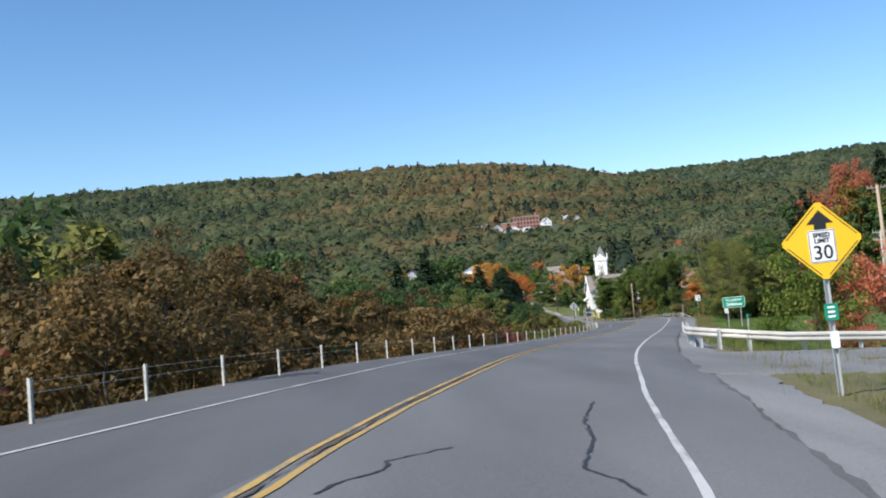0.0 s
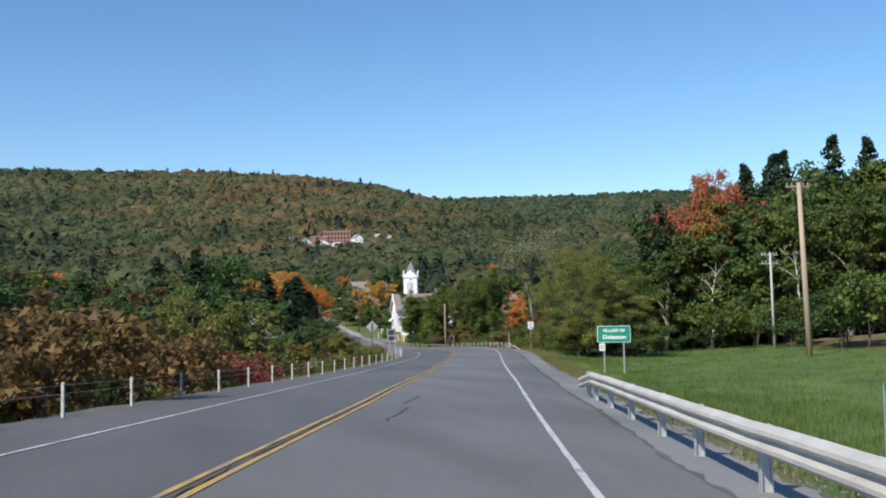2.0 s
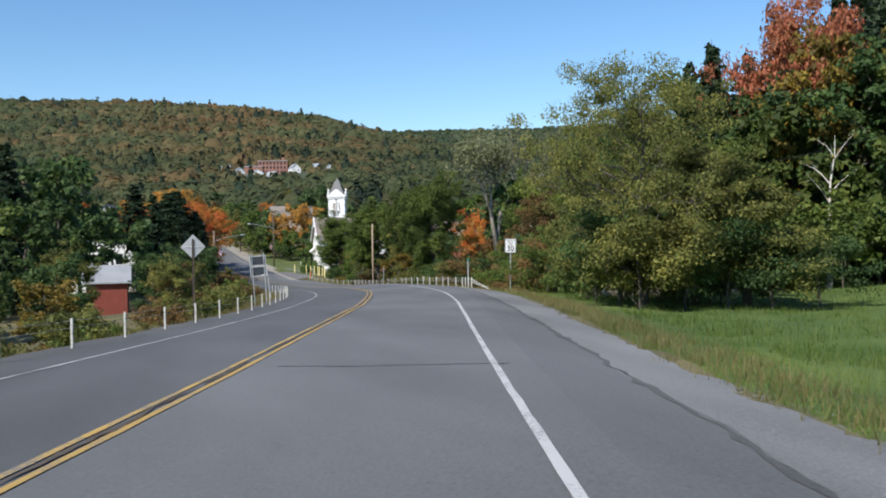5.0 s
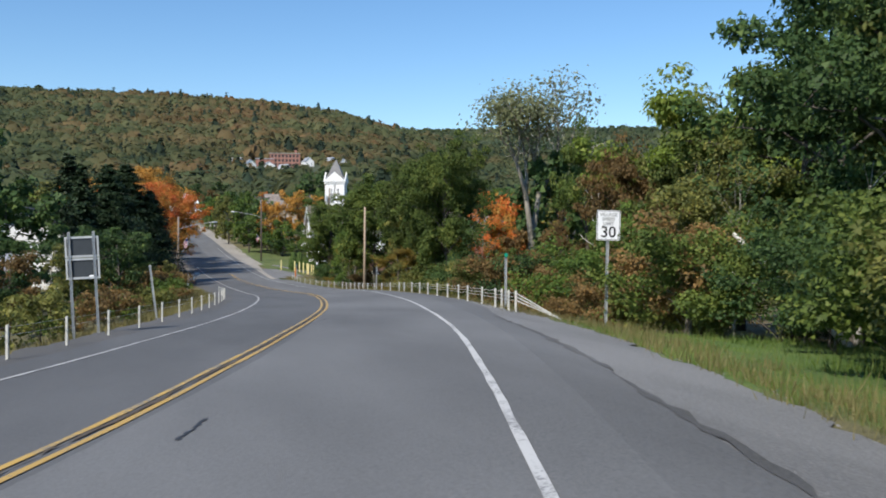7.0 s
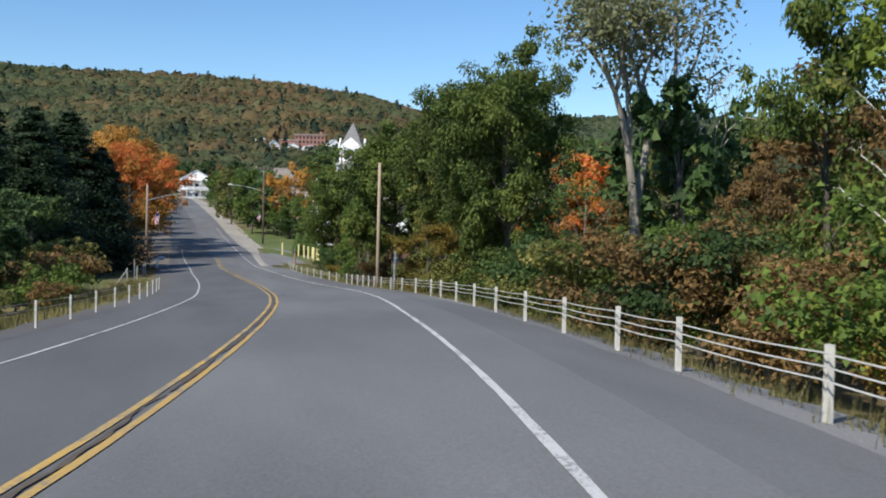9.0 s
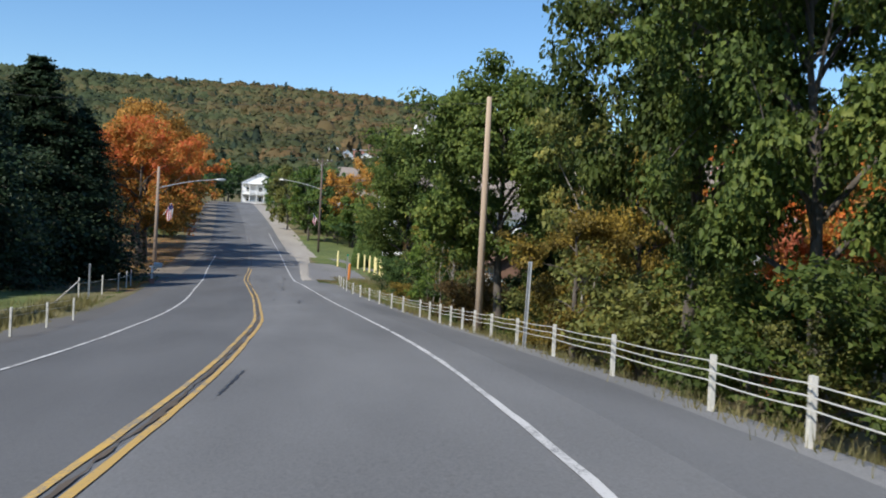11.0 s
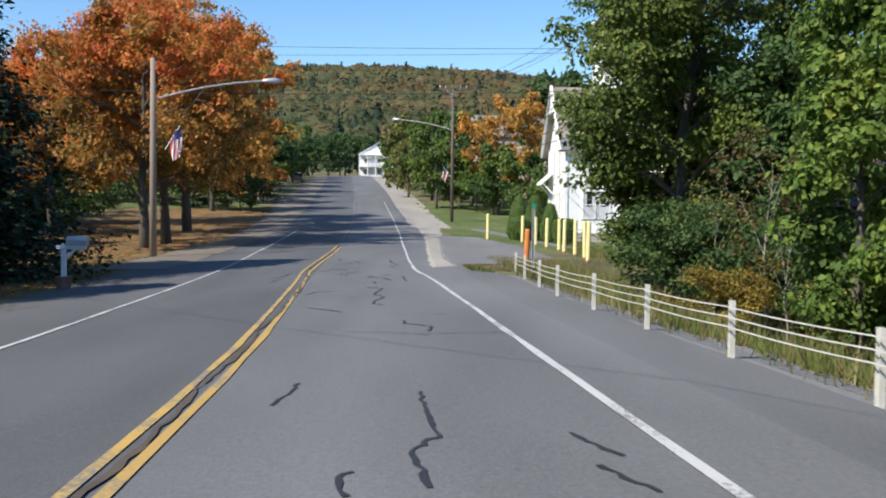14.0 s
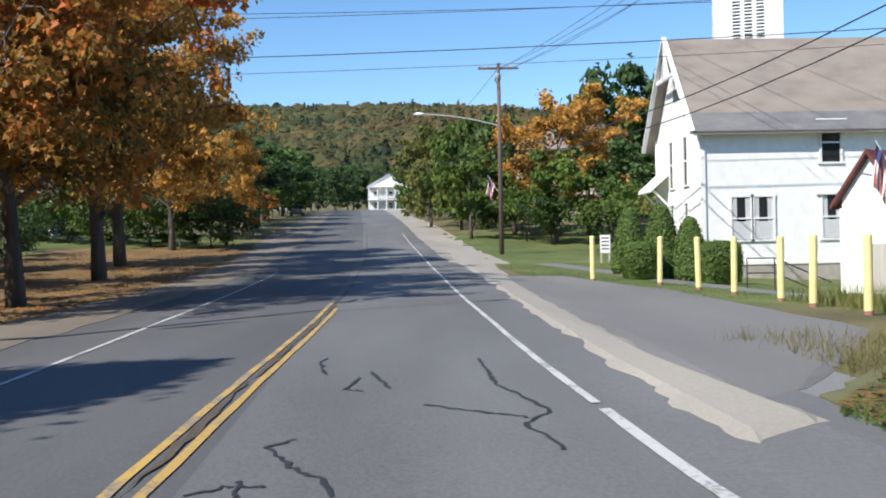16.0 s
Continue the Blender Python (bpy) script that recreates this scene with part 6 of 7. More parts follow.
def lamp_pole(x, y, top, arm_end, label, mat, arms=()):
    ob = utility_pole(x, y, top, label, 0.13, arms, mat)
    z = ob.matrix_basis.translation.z
    e = Vector(arm_end) - Vector((x, y, z))
    a = Vector((0, 0, e.z - 0.95))
    path = [a.lerp(e, t) + Vector((0, 0, 0.35 * math.sin(math.pi * t) * 0.4)) for t in np.linspace(0, 1, 9)]
    arm = part("lamp_arm", Build().tube(path, 0.035, 6), galvanised, ob)
    d = (e - a).normalized()
    d.z *= 0.2
    head = Build().tube([e - d * 0.1, e + d * 0.1, e + d * 0.45, e + d * 0.7], [0.05, 0.1, 0.13, 0.05], 10)
    part("lamp_head", head, galvanised, arm, "grey cobra-head street light", True)
    return ob


lamp_pole(29.7, 231.4, 1.75, (34.0, 232.4, 1.05), "grey-brown wooden pole with a street light arm and a flag", pole_wood)
lamp_pole(44.0, 272.5, 6.2, (39.6, 274.0, 3.45), "dark wooden utility pole with crossarms and a street light", dark_wood, ((0.3, 2.4, 0), (1.0, 2.0, 90)))


def flag(x, y, z, dirx, label):
    ob = thing("flag", (x, y, z), label, "flag")
    stick_end = Vector((dirx * 0.62, -0.15, 0.95))
    part("staff", Build().tube([(0, 0, 0), stick_end], 0.018, 6), white_paint, ob)
    nx, nz, V = 10, 13, []
    for j in range(nz + 1):
        for i in range(nx + 1):
            u, w = i / nx, j / nz
            p = stick_end * (1 - 0.62 * u) * 0.98
            V.append(p + Vector((dirx * 0.1 * w + 0.05 * math.sin(u * 9 + w * 4), 0.07 * math.sin(u * 11 + w * 3), -1.02 * w + 0.1 * u * w)))
    canton, red_f, white_f = [], [], []
    for j in range(nz):
        for i in range(nx):
            q = (j * (nx + 1) + i, j * (nx + 1) + i + 1, (j + 1) * (nx + 1) + i + 1, (j + 1) * (nx + 1) + i)
            (canton if j < 5 and i < 5 else red_f if i % 2 else white_f).append(q)
    for nm, fs, mt in (("canton", canton, flag_blue), ("red_stripe", red_f, flag_red), ("white_stripe", white_f, white_paint)):
        used = sorted({k for q in fs for k in q})
        part(nm, Build().add([V[k] for k in used], [tuple(used.index(k) for k in q) for q in fs]), mt, ob)
    return ob


flag_blue = surface("flag blue", [(0.2, (0.03, 0.04, 0.13)), (0.8, (0.05, 0.06, 0.18))], 4, 40, 0.8)
flag_red = surface("flag red", [(0.2, (0.38, 0.04, 0.05)), (0.8, (0.5, 0.07, 0.08))], 4, 40, 0.8)
flag(30.2, 231.3, -1.9, 1, "faded striped flag on a staff fixed to the pole")
flag(43.85, 272.4, -1.4, -1, "faded striped flag hanging from the dark pole")

# ---- church-like white house, bollards and lot ----
def gable_house(name, x, y, z, w, l, wall, ridge, label, wall_mat, roof_mat, rz=0.0, eave=0.35, windows=(), kind="house", group=""):
    """w across the gable (local x), l along the ridge (local y)."""
    ob = thing(name, (x, y, z), label, kind, group, rz=rz)
    B = Build()
    o = [(-w / 2, -1.0), (w / 2, -1.0), (w / 2, wall), (0, ridge), (-w / 2, wall)]
    B.add([(a, -l / 2, b) for a, b in o] + [(a, l / 2, b) for a, b in o], [(0, 1, 2, 3, 4), (9, 8, 7, 6, 5), (0, 5, 6, 1), (1, 6, 7, 2), (2, 7, 8, 3), (3, 8, 9, 4), (4, 9, 5, 0)])
    part("wall", B, wall_mat, ob)
    k = (ridge - wall) / (w / 2)
    for sx in (-1, 1):
        R = Build()
        a, b = (0, ridge + 0.12), (sx * (w / 2 + eave), wall - k * eave + 0.12)
        R.add([(a[0], -l / 2 - eave, a[1]), (b[0], -l / 2 - eave, b[1]), (b[0], l / 2 + eave, b[1]), (a[0], l / 2 + eave, a[1]), (a[0], -l / 2 - eave, a[1] - 0.14), (b[0], -l / 2 - eave, b[1] - 0.14), (b[0], l / 2 + eave, b[1] - 0.14), (a[0], l / 2 + eave, a[1] - 0.14)], [(0, 1, 2, 3), (7, 6, 5, 4), (0, 4, 5, 1), (1, 5, 6, 2), (2, 6, 7, 3), (3, 7, 4, 0)])
        part("roof", R, roof_mat, ob)
    for side, u, zc, ww, hh in windows:
        m = {"s": Matrix.Translation((u, -l / 2, zc)), "n": Matrix.Translation((u, l / 2, zc)) @ Matrix.Rotation(math.pi, 4, "Z"), "e": Matrix.Translation((w / 2, u, zc)) @ Matrix.Rotation(math.pi / 2, 4, "Z"), "w": Matrix.Translation((-w / 2, u, zc)) @ Matrix.Rotation(-math.pi / 2, 4, "Z")}[side]
        win = part("window", Build().box((0, -0.012, 0), (ww, 0.03, hh)), glass_dark, ob, m=m)
        fr = Build()
        for c, s_ in (((0, hh / 2 + 0.06), (ww + 0.26, 0.12)), ((0, -hh / 2 - 0.04), (ww + 0.3, 0.08)), ((-ww / 2 - 0.05, 0), (0.1, hh)), ((ww / 2 + 0.05, 0), (0.1, hh)), ((0, 0), (ww, 0.06))):
            fr.box((c[0], -0.045, c[1]), (s_[0], 0.06, s_[1]))
        part("window_frame", fr, white_paint, win)
    return ob




def clapboard(name):
    m, n, l, b = material(name, 0.7)
    tc, w, nz, r = n.new("ShaderNodeTexCoord"), n.new("ShaderNodeTexWave"), n.new("ShaderNodeTexNoise"), None
    w.wave_type, w.bands_direction, w.wave_profile = "BANDS", "Z", "SAW"
    w.inputs["Scale"].default_value = 2.6
    nz.inputs["Scale"].default_value, nz.inputs["Detail"].default_value = 3, 6
    l.new(tc.outputs["Object"], w.inputs["Vector"])
    l.new(tc.outputs["Object"], nz.inputs["Vector"])
    r = ramp_of(n, [(0.25, (0.80, 0.80, 0.78)), (0.6, (0.88, 0.88, 0.87))])
    l.new(nz.outputs[0], r.inputs[0])
    l.new(r.outputs[0], b.inputs["Base Color"])
    bp = n.new("ShaderNodeBump")
    bp.inputs["Strength"].default_value, bp.inputs["Distance"].default_value = 0.5, 0.02
    l.new(w.outputs[0], bp.inputs["Height"])
    l.new(bp.outputs[0], b.inputs["Normal"])
    return m


clap = clapboard("white clapboard")
# the hall: its gable looks on the road, its ridge runs away from it


hall = gable_house("hall", 57.4, 257.3, -6.5, 7.0, 14.2, 6.7, 10.6, "white clapboard church hall with a steep brown shingle roof", clap, shingle, 90, 0.5, [("w", u, zc, 0.75, hh) for u, zc, hh in ((5.58, 2.78, 1.7), (4.68, 2.78, 1.7), (1.9, 2.8, 1.72), (1.9, 5.77, 1.56), (-1.2, 5.77, 1.56), (-1.2, 2.8, 1.72), (-4.4, 5.77, 1.56))] + [("n", u, zc, 0.5, hh) for u, zc, hh in ((-1.3, 5.3, 2.0), (0.9, 5.3, 2.0), (-1.3, 2.5, 2.0), (0.9, 2.5, 2.0))], "church")
curtain_cloth = surface("curtain", [(0.25, (0.42, 0.43, 0.45)), (0.7, (0.6, 0.61, 0.62))], 6, 40, 0.9, 0, 0.3, (8, 8, 1))
for win in [q for q in hall.children if q.name.startswith("window")]:
    if win.matrix_basis.translation.z > 4:
        continue
    hh = max(v.co.z for v in win.data.vertices) * 2
    ww = max(v.co.x for v in win.data.vertices) * 2
    part("curtain", Build().box((-ww * 0.36, -0.03, 0), (ww * 0.26, 0.004, hh * 0.98)).box((ww * 0.36, -0.03, 0), (ww * 0.26, 0.004, hh * 0.98)).box((0, -0.03, -hh * 0.28), (ww * 0.46, 0.004, hh * 0.42)), curtain_cloth, win, "pale curtain")
part("foundation", Build().box((0, 0, 0.0), (7.08, 14.28, 1.9)), stone_grey, hall, "tan stone foundation")
for zc in (3.74, 6.66):
    for u in (1.9,):
        part("window_hood", Build().box((-3.58, u, zc), (0.14, 1.25, 0.12)), white_paint, hall)
# open bargeboard and king post in the gable, porch roof, water table
bb = Build()
for sx in (-1, 1):
    bb.tube([(sx * 4.0, 7.62, 6.2), (0, 7.62, 10.75)], 0.13, 4)
bb.box((0, 7.6, 9.0), (2.6, 0.12, 0.16)).box((0, 7.6, 9.7), (0.14, 0.12, 1.5))
for sx in (-1, 1):
    bb.tube([(sx * 0.55, 7.6, 9.05), (0.0, 7.6, 9.9)], 0.07, 4)
part("bargeboard", bb, white_paint, hall, "white decorated gable boards")
part("vent", Build().box((0, 7.12, 8.3), (0.9, 0.05, 0.5)), glass_dark, hall)
part("water_table", Build().box((0, 0, 1.0), (7.16, 14.36, 0.14)), white_paint, hall)
porch = part("porch_roof", Build().add([(1.3, 7.1, 5.1), (3.6, 7.1, 5.1), (3.6, 8.0, 4.3), (1.3, 8.0, 4.3), (1.3, 7.1, 4.95), (3.6, 7.1, 4.95), (3.6, 8.0, 4.16), (1.3, 8.0, 4.16)], [(0, 3, 2, 1), (4, 5, 6, 7), (0, 1, 5, 4), (1, 2, 6, 5), (2, 3, 7, 6), (3, 0, 4, 7)]), white_paint, hall)
for px in (3.4, 1.5):
    part("porch_bracket", Build().tube([(px, 7.12, 3.5), (px, 7.85, 4.25)], 0.06, 4), white_paint, hall)
part("eave_board", Build().box((-3.56, 0, 6.35), (0.12, 14.9, 0.42)), white_paint, hall)
for px, py in ((-3.53, 7.13), (3.53, 7.13)):
    part("corner_board", Build().box((px, py - 0.04, 3.9), (0.1, 0.16, 5.6)), white_paint, hall)
part("eave_flashing", Build().add([(-3.3, -7.62, 7.06), (-4.03, -7.62, 6.25), (-4.03, 7.62, 6.25), (-3.3, 7.62, 7.06), (-3.3, -7.62, 7.02), (-4.03, -7.62, 6.21), (-4.03, 7.62, 6.21), (-3.3, 7.62, 7.02)], [(0, 1, 2, 3), (7, 6, 5, 4), (0, 4, 5, 1), (1, 5, 6, 2), (2, 6, 7, 3), (3, 7, 4, 0)]), slate, hall, "blue-grey metal strip along the eave")
part("chimney", Build().box((0.4, -3.2, 11.0), (0.6, 0.6, 1.9)), stone_grey, hall)


def bell_tower():
    ob = thing("bell_tower", (55.5, 263.0, -6.5), "white square church bell tower with louvres and a grey spire", "church tower", rz=-18)
    w = 3.2
    part("shaft", Build().box((0, 0, 7.2), (w, w, 15.6)), clap, ob)
    part("cornice", Build().box((0, 0, 14.95), (w + 0.5, w + 0.5, 0.22)).box((0, 0, 14.65), (w + 0.25, w + 0.25, 0.3)), white_paint, ob)
    for k in range(14):
        part("dentil", Build().box((-1.5 + k * 0.23, -w / 2 - 0.15, 14.72), (0.1, 0.1, 0.14)), white_paint, ob)
    for turn in (0, 90, 180, 270):
        m = Matrix.Rotation(radians(turn), 4, "Z")
        part("gable", Build().prism([(-1.7, 15.06), (1.7, 15.06), (0, 16.5)], m @ Matrix.Translation((0, -w / 2 - 0.12, 0)), 0.2), white_paint, ob)
        for px, h in ((-0.55, 2.0), (0, 3.0), (0.55, 2.0)):
            lv = Build()
            for k in range(int(h / 0.16)):
                lv.box((px, -w / 2 - 0.03, 11.7 + k * 0.16), (0.34, 0.07, 0.06), Matrix.Rotation(radians(-30), 3, "X"))
            part("louvre", lv, white_paint, ob, m=m)
            part("opening", Build().box((px, -w / 2 - 0.004, 11.65 + h / 2), (0.34, 0.02, h)), glass_dark, ob, m=m)
    V = [(sx * 1.55, sy * 1.55, 15.1) for sx, sy in ((-1, -1), (1, -1), (1, 1), (-1, 1))] + [(sx * 0.75, sy * 0.75, 17.1) for sx, sy in ((-1, -1), (1, -1), (1, 1), (-1, 1))] + [(0, 0, 18.7)]
    part("spire", Build().add(V, [(i, (i + 1) % 4, 4 + (i + 1) % 4, 4 + i) for i in range(4)] + [(4 + i, 4 + (i + 1) % 4, 8) for i in range(4)]), slate, ob, "grey slate spire")
    return ob


bell_tower()

# ---- lot, bollards, shed, hedges by the hall ----
def ground_patch(name, edge_a, edge_b, mat, label, lift=0.03, across=8, steps=24, category="pavement"):
    """A paved patch that lies on the ground between two edges given as stations and distances."""
    V = []
    for i in range(steps + 1):
        t = i / steps
        sa = np.interp(t, np.linspace(0, 1, len(edge_a)), [e[0] for e in edge_a]), np.interp(t, np.linspace(0, 1, len(edge_a)), [e[1] for e in edge_a])
        sb = np.interp(t, np.linspace(0, 1, len(edge_b)), [e[0] for e in edge_b]), np.interp(t, np.linspace(0, 1, len(edge_b)), [e[1] for e in edge_b])
        for j in range(across + 1):
            u = j / across
            s, d = sa[0] + (sb[0] - sa[0]) * u, sa[1] + (sb[1] - sa[1]) * u
            wob = 0.14 * noise.noise(Vector((s * 0.6, d * 0.6, 3.1))) + 0.13 * noise.noise(Vector((s * 2.3, d * 1.5, 7.7))) if j in (0, across) else 0
            x, y = beside(np.float64(s), d + wob)
            V.append((float(x), float(y), max(gz(x, y), float(deck(np.float64(s), min(d, 6.0))) - 0.02 if d < 6 else -99) + lift))
    n = across + 1
    F = [(i * n + j, i * n + j + 1, (i + 1) * n + j + 1, (i + 1) * n + j) for i in range(steps) for j in range(across)]
    rim = [j for j in range(n)] + [i * n + across for i in range(1, steps + 1)] + [steps * n + j for j in range(across - 1, -1, -1)] + [i * n for i in range(steps - 1, 0, -1)]
    for k in set(rim):
        V[k] = (V[k][0], V[k][1], V[k][2] - 0.035)
    base = len(V)
    V += [(V[k][0], V[k][1], V[k][2] - 0.3) for k in rim]
    F += [(rim[q], base + q, base + (q + 1) % len(rim), rim[(q + 1) % len(rim)]) for q in range(len(rim))]
    return solo(name, Build().add(V, F), mat, label, category, "structure")


ground_patch("pavement_lot", [(222.6, 4.0), (230, 4.25), (240, 4.8), (252, 5.5)], [(223.8, 5.0), (230.2, 9.0), (243, 9.6), (252, 8.2)], old_asphalt, "old grey asphalt parking lot beside the hall", 0.032)
ground_patch("pavement_apron", [(221.3, 3.5), (226, 3.66), (237, 4.2), (250, 4.85), (262, 4.9)], [(221.9, 4.3), (226, 4.25), (237, 5.0), (250, 5.9), (262, 6.6)], sand_mat, "pale sandy apron between road and parking lot", 0.038, 6, 90)
turf = surface("worn turf", [(0.3, (0.10, 0.082, 0.045)), (0.5, (0.12, 0.125, 0.05)), (0.75, (0.18, 0.15, 0.085))], 2, 40, 0.95, 0, 0.5)
ground_patch("verge_corner", [(219.3, 5.3), (221.3, 4.6), (223.2, 4.85), (225.7, 6.7), (229, 8.5)], [(219.3, 6.6), (221.5, 6.7), (223.8, 6.9), (226.2, 7.8), (229.4, 9.3)], turf, "worn grassy corner with fallen leaves beside the parking lot", 0.05, 6, 40)
ground_patch("pavement_path", [(240, 12.4), (252, 10.4), (262, 8.5)], [(240, 13.6), (252.6, 11.8), (262, 9.8)], old_asphalt, "grey path in front of the hall", 0.04, 4)
ground_patch("pavement_verge", [(262, 4.5), (300, 4.4), (350, 4.4), (440, 4.5)], [(262, 7.4), (300, 7.6), (350, 7.2), (440, 7.6)], sand_mat, "pale sandy verge along the village street", 0.05, 3, 60)
ground_patch("pavement_verge", [(224, -7.6), (236, -7.2), (250, -6.9), (300, -8.2), (440, -7.4)], [(224, -5.0), (236, -4.8), (250, -4.7), (300, -4.6), (440, -4.5)], dirt_mat, "brown gravel verge under the maples", 0.045, 4, 60)
ground_patch("pavement_drive", [(20, 5.0), (24, 5.0), (29.5, 5.0)], [(15, 22), (24, 23), (31, 24)], gravel_mat, "gravel drive leaving the road by the guard rail", 0.05, 12)


def bollard(x, y, mat, label, h=1.55, r=0.085, group="yellow bollards", lean=0.0):
    ob = thing("bollard", (x, y, gz(x, y)), label, "bollard", group, ry=lean)
    prof = [(0, 0, -0.2), (0, 0, h - 0.06), (0, 0, h - 0.02), (0, 0, h)]
    part("post", Build().tube(prof, [r, r, r * 0.9, r * 0.45], 14), mat, ob, smooth=False)
    part("rusty_foot", Build().tube([(0, 0, -0.1), (0, 0, 0.08)], [r * 1.06, r * 1.04], 14), brick_mat, ob)
    return ob


for (x, y), lean in zip(((44.8, 248.5), (46.55, 246.3), (46.9, 243.3), (47.1, 240.8), (47.27, 238.0), (47.15, 235.9), (47.23, 233.55), (47.14, 230.9), (46.72, 228.1)), (0, 1, -1, 0.5, 0, 1, 0, -1, 1)):
    bollard(x, y, yellow_paint, "pale yellow steel bollard beside the parking lot", lean=lean)
bollard(44.13, 226.2, orange_paint, "short rusty orange bollard at the fence end", 1.25, 0.1, "orange bollard", 2)


def shed():
    ob = gable_house("shed", 54.1, 244.8, -6.8, 2.1, 4.0, 3.4, 4.7, "small white clapboard shed with a dark red roof edge", clap, red_roof, -62, 0.25)
    part("door", Build().box((0.4, -2.02, 1.0), (0.75, 0.06, 2.0)), grey_wood, ob, "grey weathered door")
    for sx in (-1.05, 1.05):
        part("corner_board", Build().box((sx, -2.01, 1.3), (0.12, 0.05, 3.6)), white_paint, ob)
    return ob


red_roof = surface("dark red roof", [(0.3, (0.09, 0.025, 0.022)), (0.7, (0.17, 0.05, 0.042))], 3, 20, 0.7, 0, 0.2)
shed()


def clipped(name, x, y, shape, size, label):
    """A clipped evergreen: leaves all over a cone, mound or block."""
    rnd = np.random.RandomState(int(x * 100) % 9999)
    n = 6500
    if shape == "cone":
        h = rnd.uniform(0, 1, n)
        a = rnd.uniform(0, 2 * math.pi, n)
        r = size[0] * (np.sqrt(np.clip(1 - h, 0, 1)) * 0.9 + 0.06) * np.where(h < 0.12, 0.7 + h * 2.5, 1)
        c = np.c_[r * np.cos(a), r * np.sin(a), h * size[2]]
        nn = np.c_[np.cos(a), np.sin(a), np.full(n, 0.5)]
    else:
        c = rnd.uniform(-1, 1, (n, 3))
        k = np.abs(c) ** 4
        c = c / (k.sum(1) ** 0.25)[:, None]
        nn = c.copy()
        c = c * np.array(size) * np.array([1, 1, 0.5]) + np.array([0, 0, size[2] * 0.5])
    c = c + rnd.normal(0, 0.035, c.shape)
    ob = thing(name, (x, y, gz(x, y)), label, "hedge")
    part("foliage", leaves_mesh(name, c, nn * 1.4, 0.075, rnd, hedge_leaf), None, ob)
    B = Build()
    if shape == "cone":
        B.tube([(0, 0, 0), (0, 0, size[2] * 0.1), (0, 0, size[2] * 0.5), (0, 0, size[2] * 0.97)], [size[0] * 0.6, size[0] * 0.86, size[0] * 0.62, 0.05], 14)
    else:
        B.box((0, 0, size[2] * 0.5), (size[0] * 1.75, size[1] * 1.75, size[2] * 0.93))
    part("core", B, hedge_leaf, ob)
    return ob


clipped("clipped_yew", 48.0, 251.6, "cone", (0.9, 0.9, 2.75), "tall clipped evergreen cone before the hall")
clipped("clipped_yew", 48.8, 250.6, "cone", (0.75, 0.75, 2.3), "clipped evergreen cone before the hall")
clipped("clipped_yew", 47.2, 253.4, "cone", (0.8, 0.8, 2.6), "dark clipped evergreen cone before the hall")
clipped("hedge", 49.4, 249.2, "block", (0.7, 0.7, 1.45), "block-shaped clipped evergreen hedge")
clipped("hedge", 46.9, 250.4, "block", (0.6, 0.6, 1.3), "low rounded clipped hedge on the lawn")


def handrail():
    ob = thing("handrail", (49.6, 244.5, gz(49.6, 244.5)), "thin black steel handrail by the hall steps", "handrail", rz=-20)
    for px in (-0.8, 0.0):
        part("post", Build().tube([(px, 0, -0.1), (px, 0, 1.0)], 0.022, 6), black_cable, ob)
    for z in (1.0, 0.55):
        part("rail", Build().tube([(-0.8, 0, z), (0, 0, z), (1.6, 0, z - 0.75)], 0.022, 6), black_cable, ob)


handrail()

# ---- near pole with transformers and the wires ----
near = utility_pole(50.4, 238.3, 6.2, "weathered wooden utility pole with three transformers and a flag", 0.125, (), pole_wood)
nz0 = near.matrix_basis.translation.z
for px, py in ((-0.42, -0.1), (0.42, -0.1), (0.1, 0.42)):
    tr = part("transformer", Build().tube([(px, py, 4.0 - nz0), (px, py, 4.06 - nz0), (px, py, 4.9 - nz0), (px, py, 5.0 - nz0)], [0.2, 0.23, 0.23, 0.12], 14), galvanised, near, "grey transformer can")
    part("bushing", Build().tube([(px, py, 5.0 - nz0), (px, py, 5.25 - nz0)], [0.05, 0.03], 8), sign_back, tr)
flag(50.2, 238.1, -3.3, -1, "faded striped flag on a staff fixed to the pole")
WIRES = [((50.4, 238.3, 5.9), (44.0, 272.5, 5.9), 0.7, 0.012), ((50.9, 238.3, 5.9), (44.9, 272.5, 5.95), 0.7, 0.012), ((50.4, 238.3, 1.1), (44.0, 272.5, 1.3), 0.8, 0.022), ((50.4, 238.3, 0.5), (44.0, 272.5, 0.9), 0.9, 0.022), ((50.4, 238.3, 1.0), (61.0, 212.0, 2.2), 0.3, 0.022), ((50.4, 238.3, 0.4), (61.0, 212.0, 1.6), 0.3, 0.022), ((50.4, 238.3, 1.7), (8.0, 233.0, 1.3), 0.6, 0.02), ((44.0, 272.5, 5.9), (40.0, 330.0, 7.5), 0.7, 0.014), ((44.0, 272.5, 1.3), (40.0, 330.0, 4.0), 0.8, 0.022), ((44.0, 272.5, 1.0), (24.0, 300.0, 1.2), 0.6, 0.018), ((46.0, 86.7, 9.5), (54.2, 103.8, 5.8), 0.6, 0.012), ((54.2, 103.8, 5.8), (54.6, 130.9, 4.2), 0.6, 0.012), ((6, 251, 2.3), (64, 250, 3.4), 0.5, 0.02), ((6, 252, 1.9), (64, 251, 3.0), 0.5, 0.012), ((4, 271, 9.2), (72, 270, 9.6), 0.6, 0.02), ((2, 266, 7.4), (70, 265, 8.6), 0.6, 0.018)]
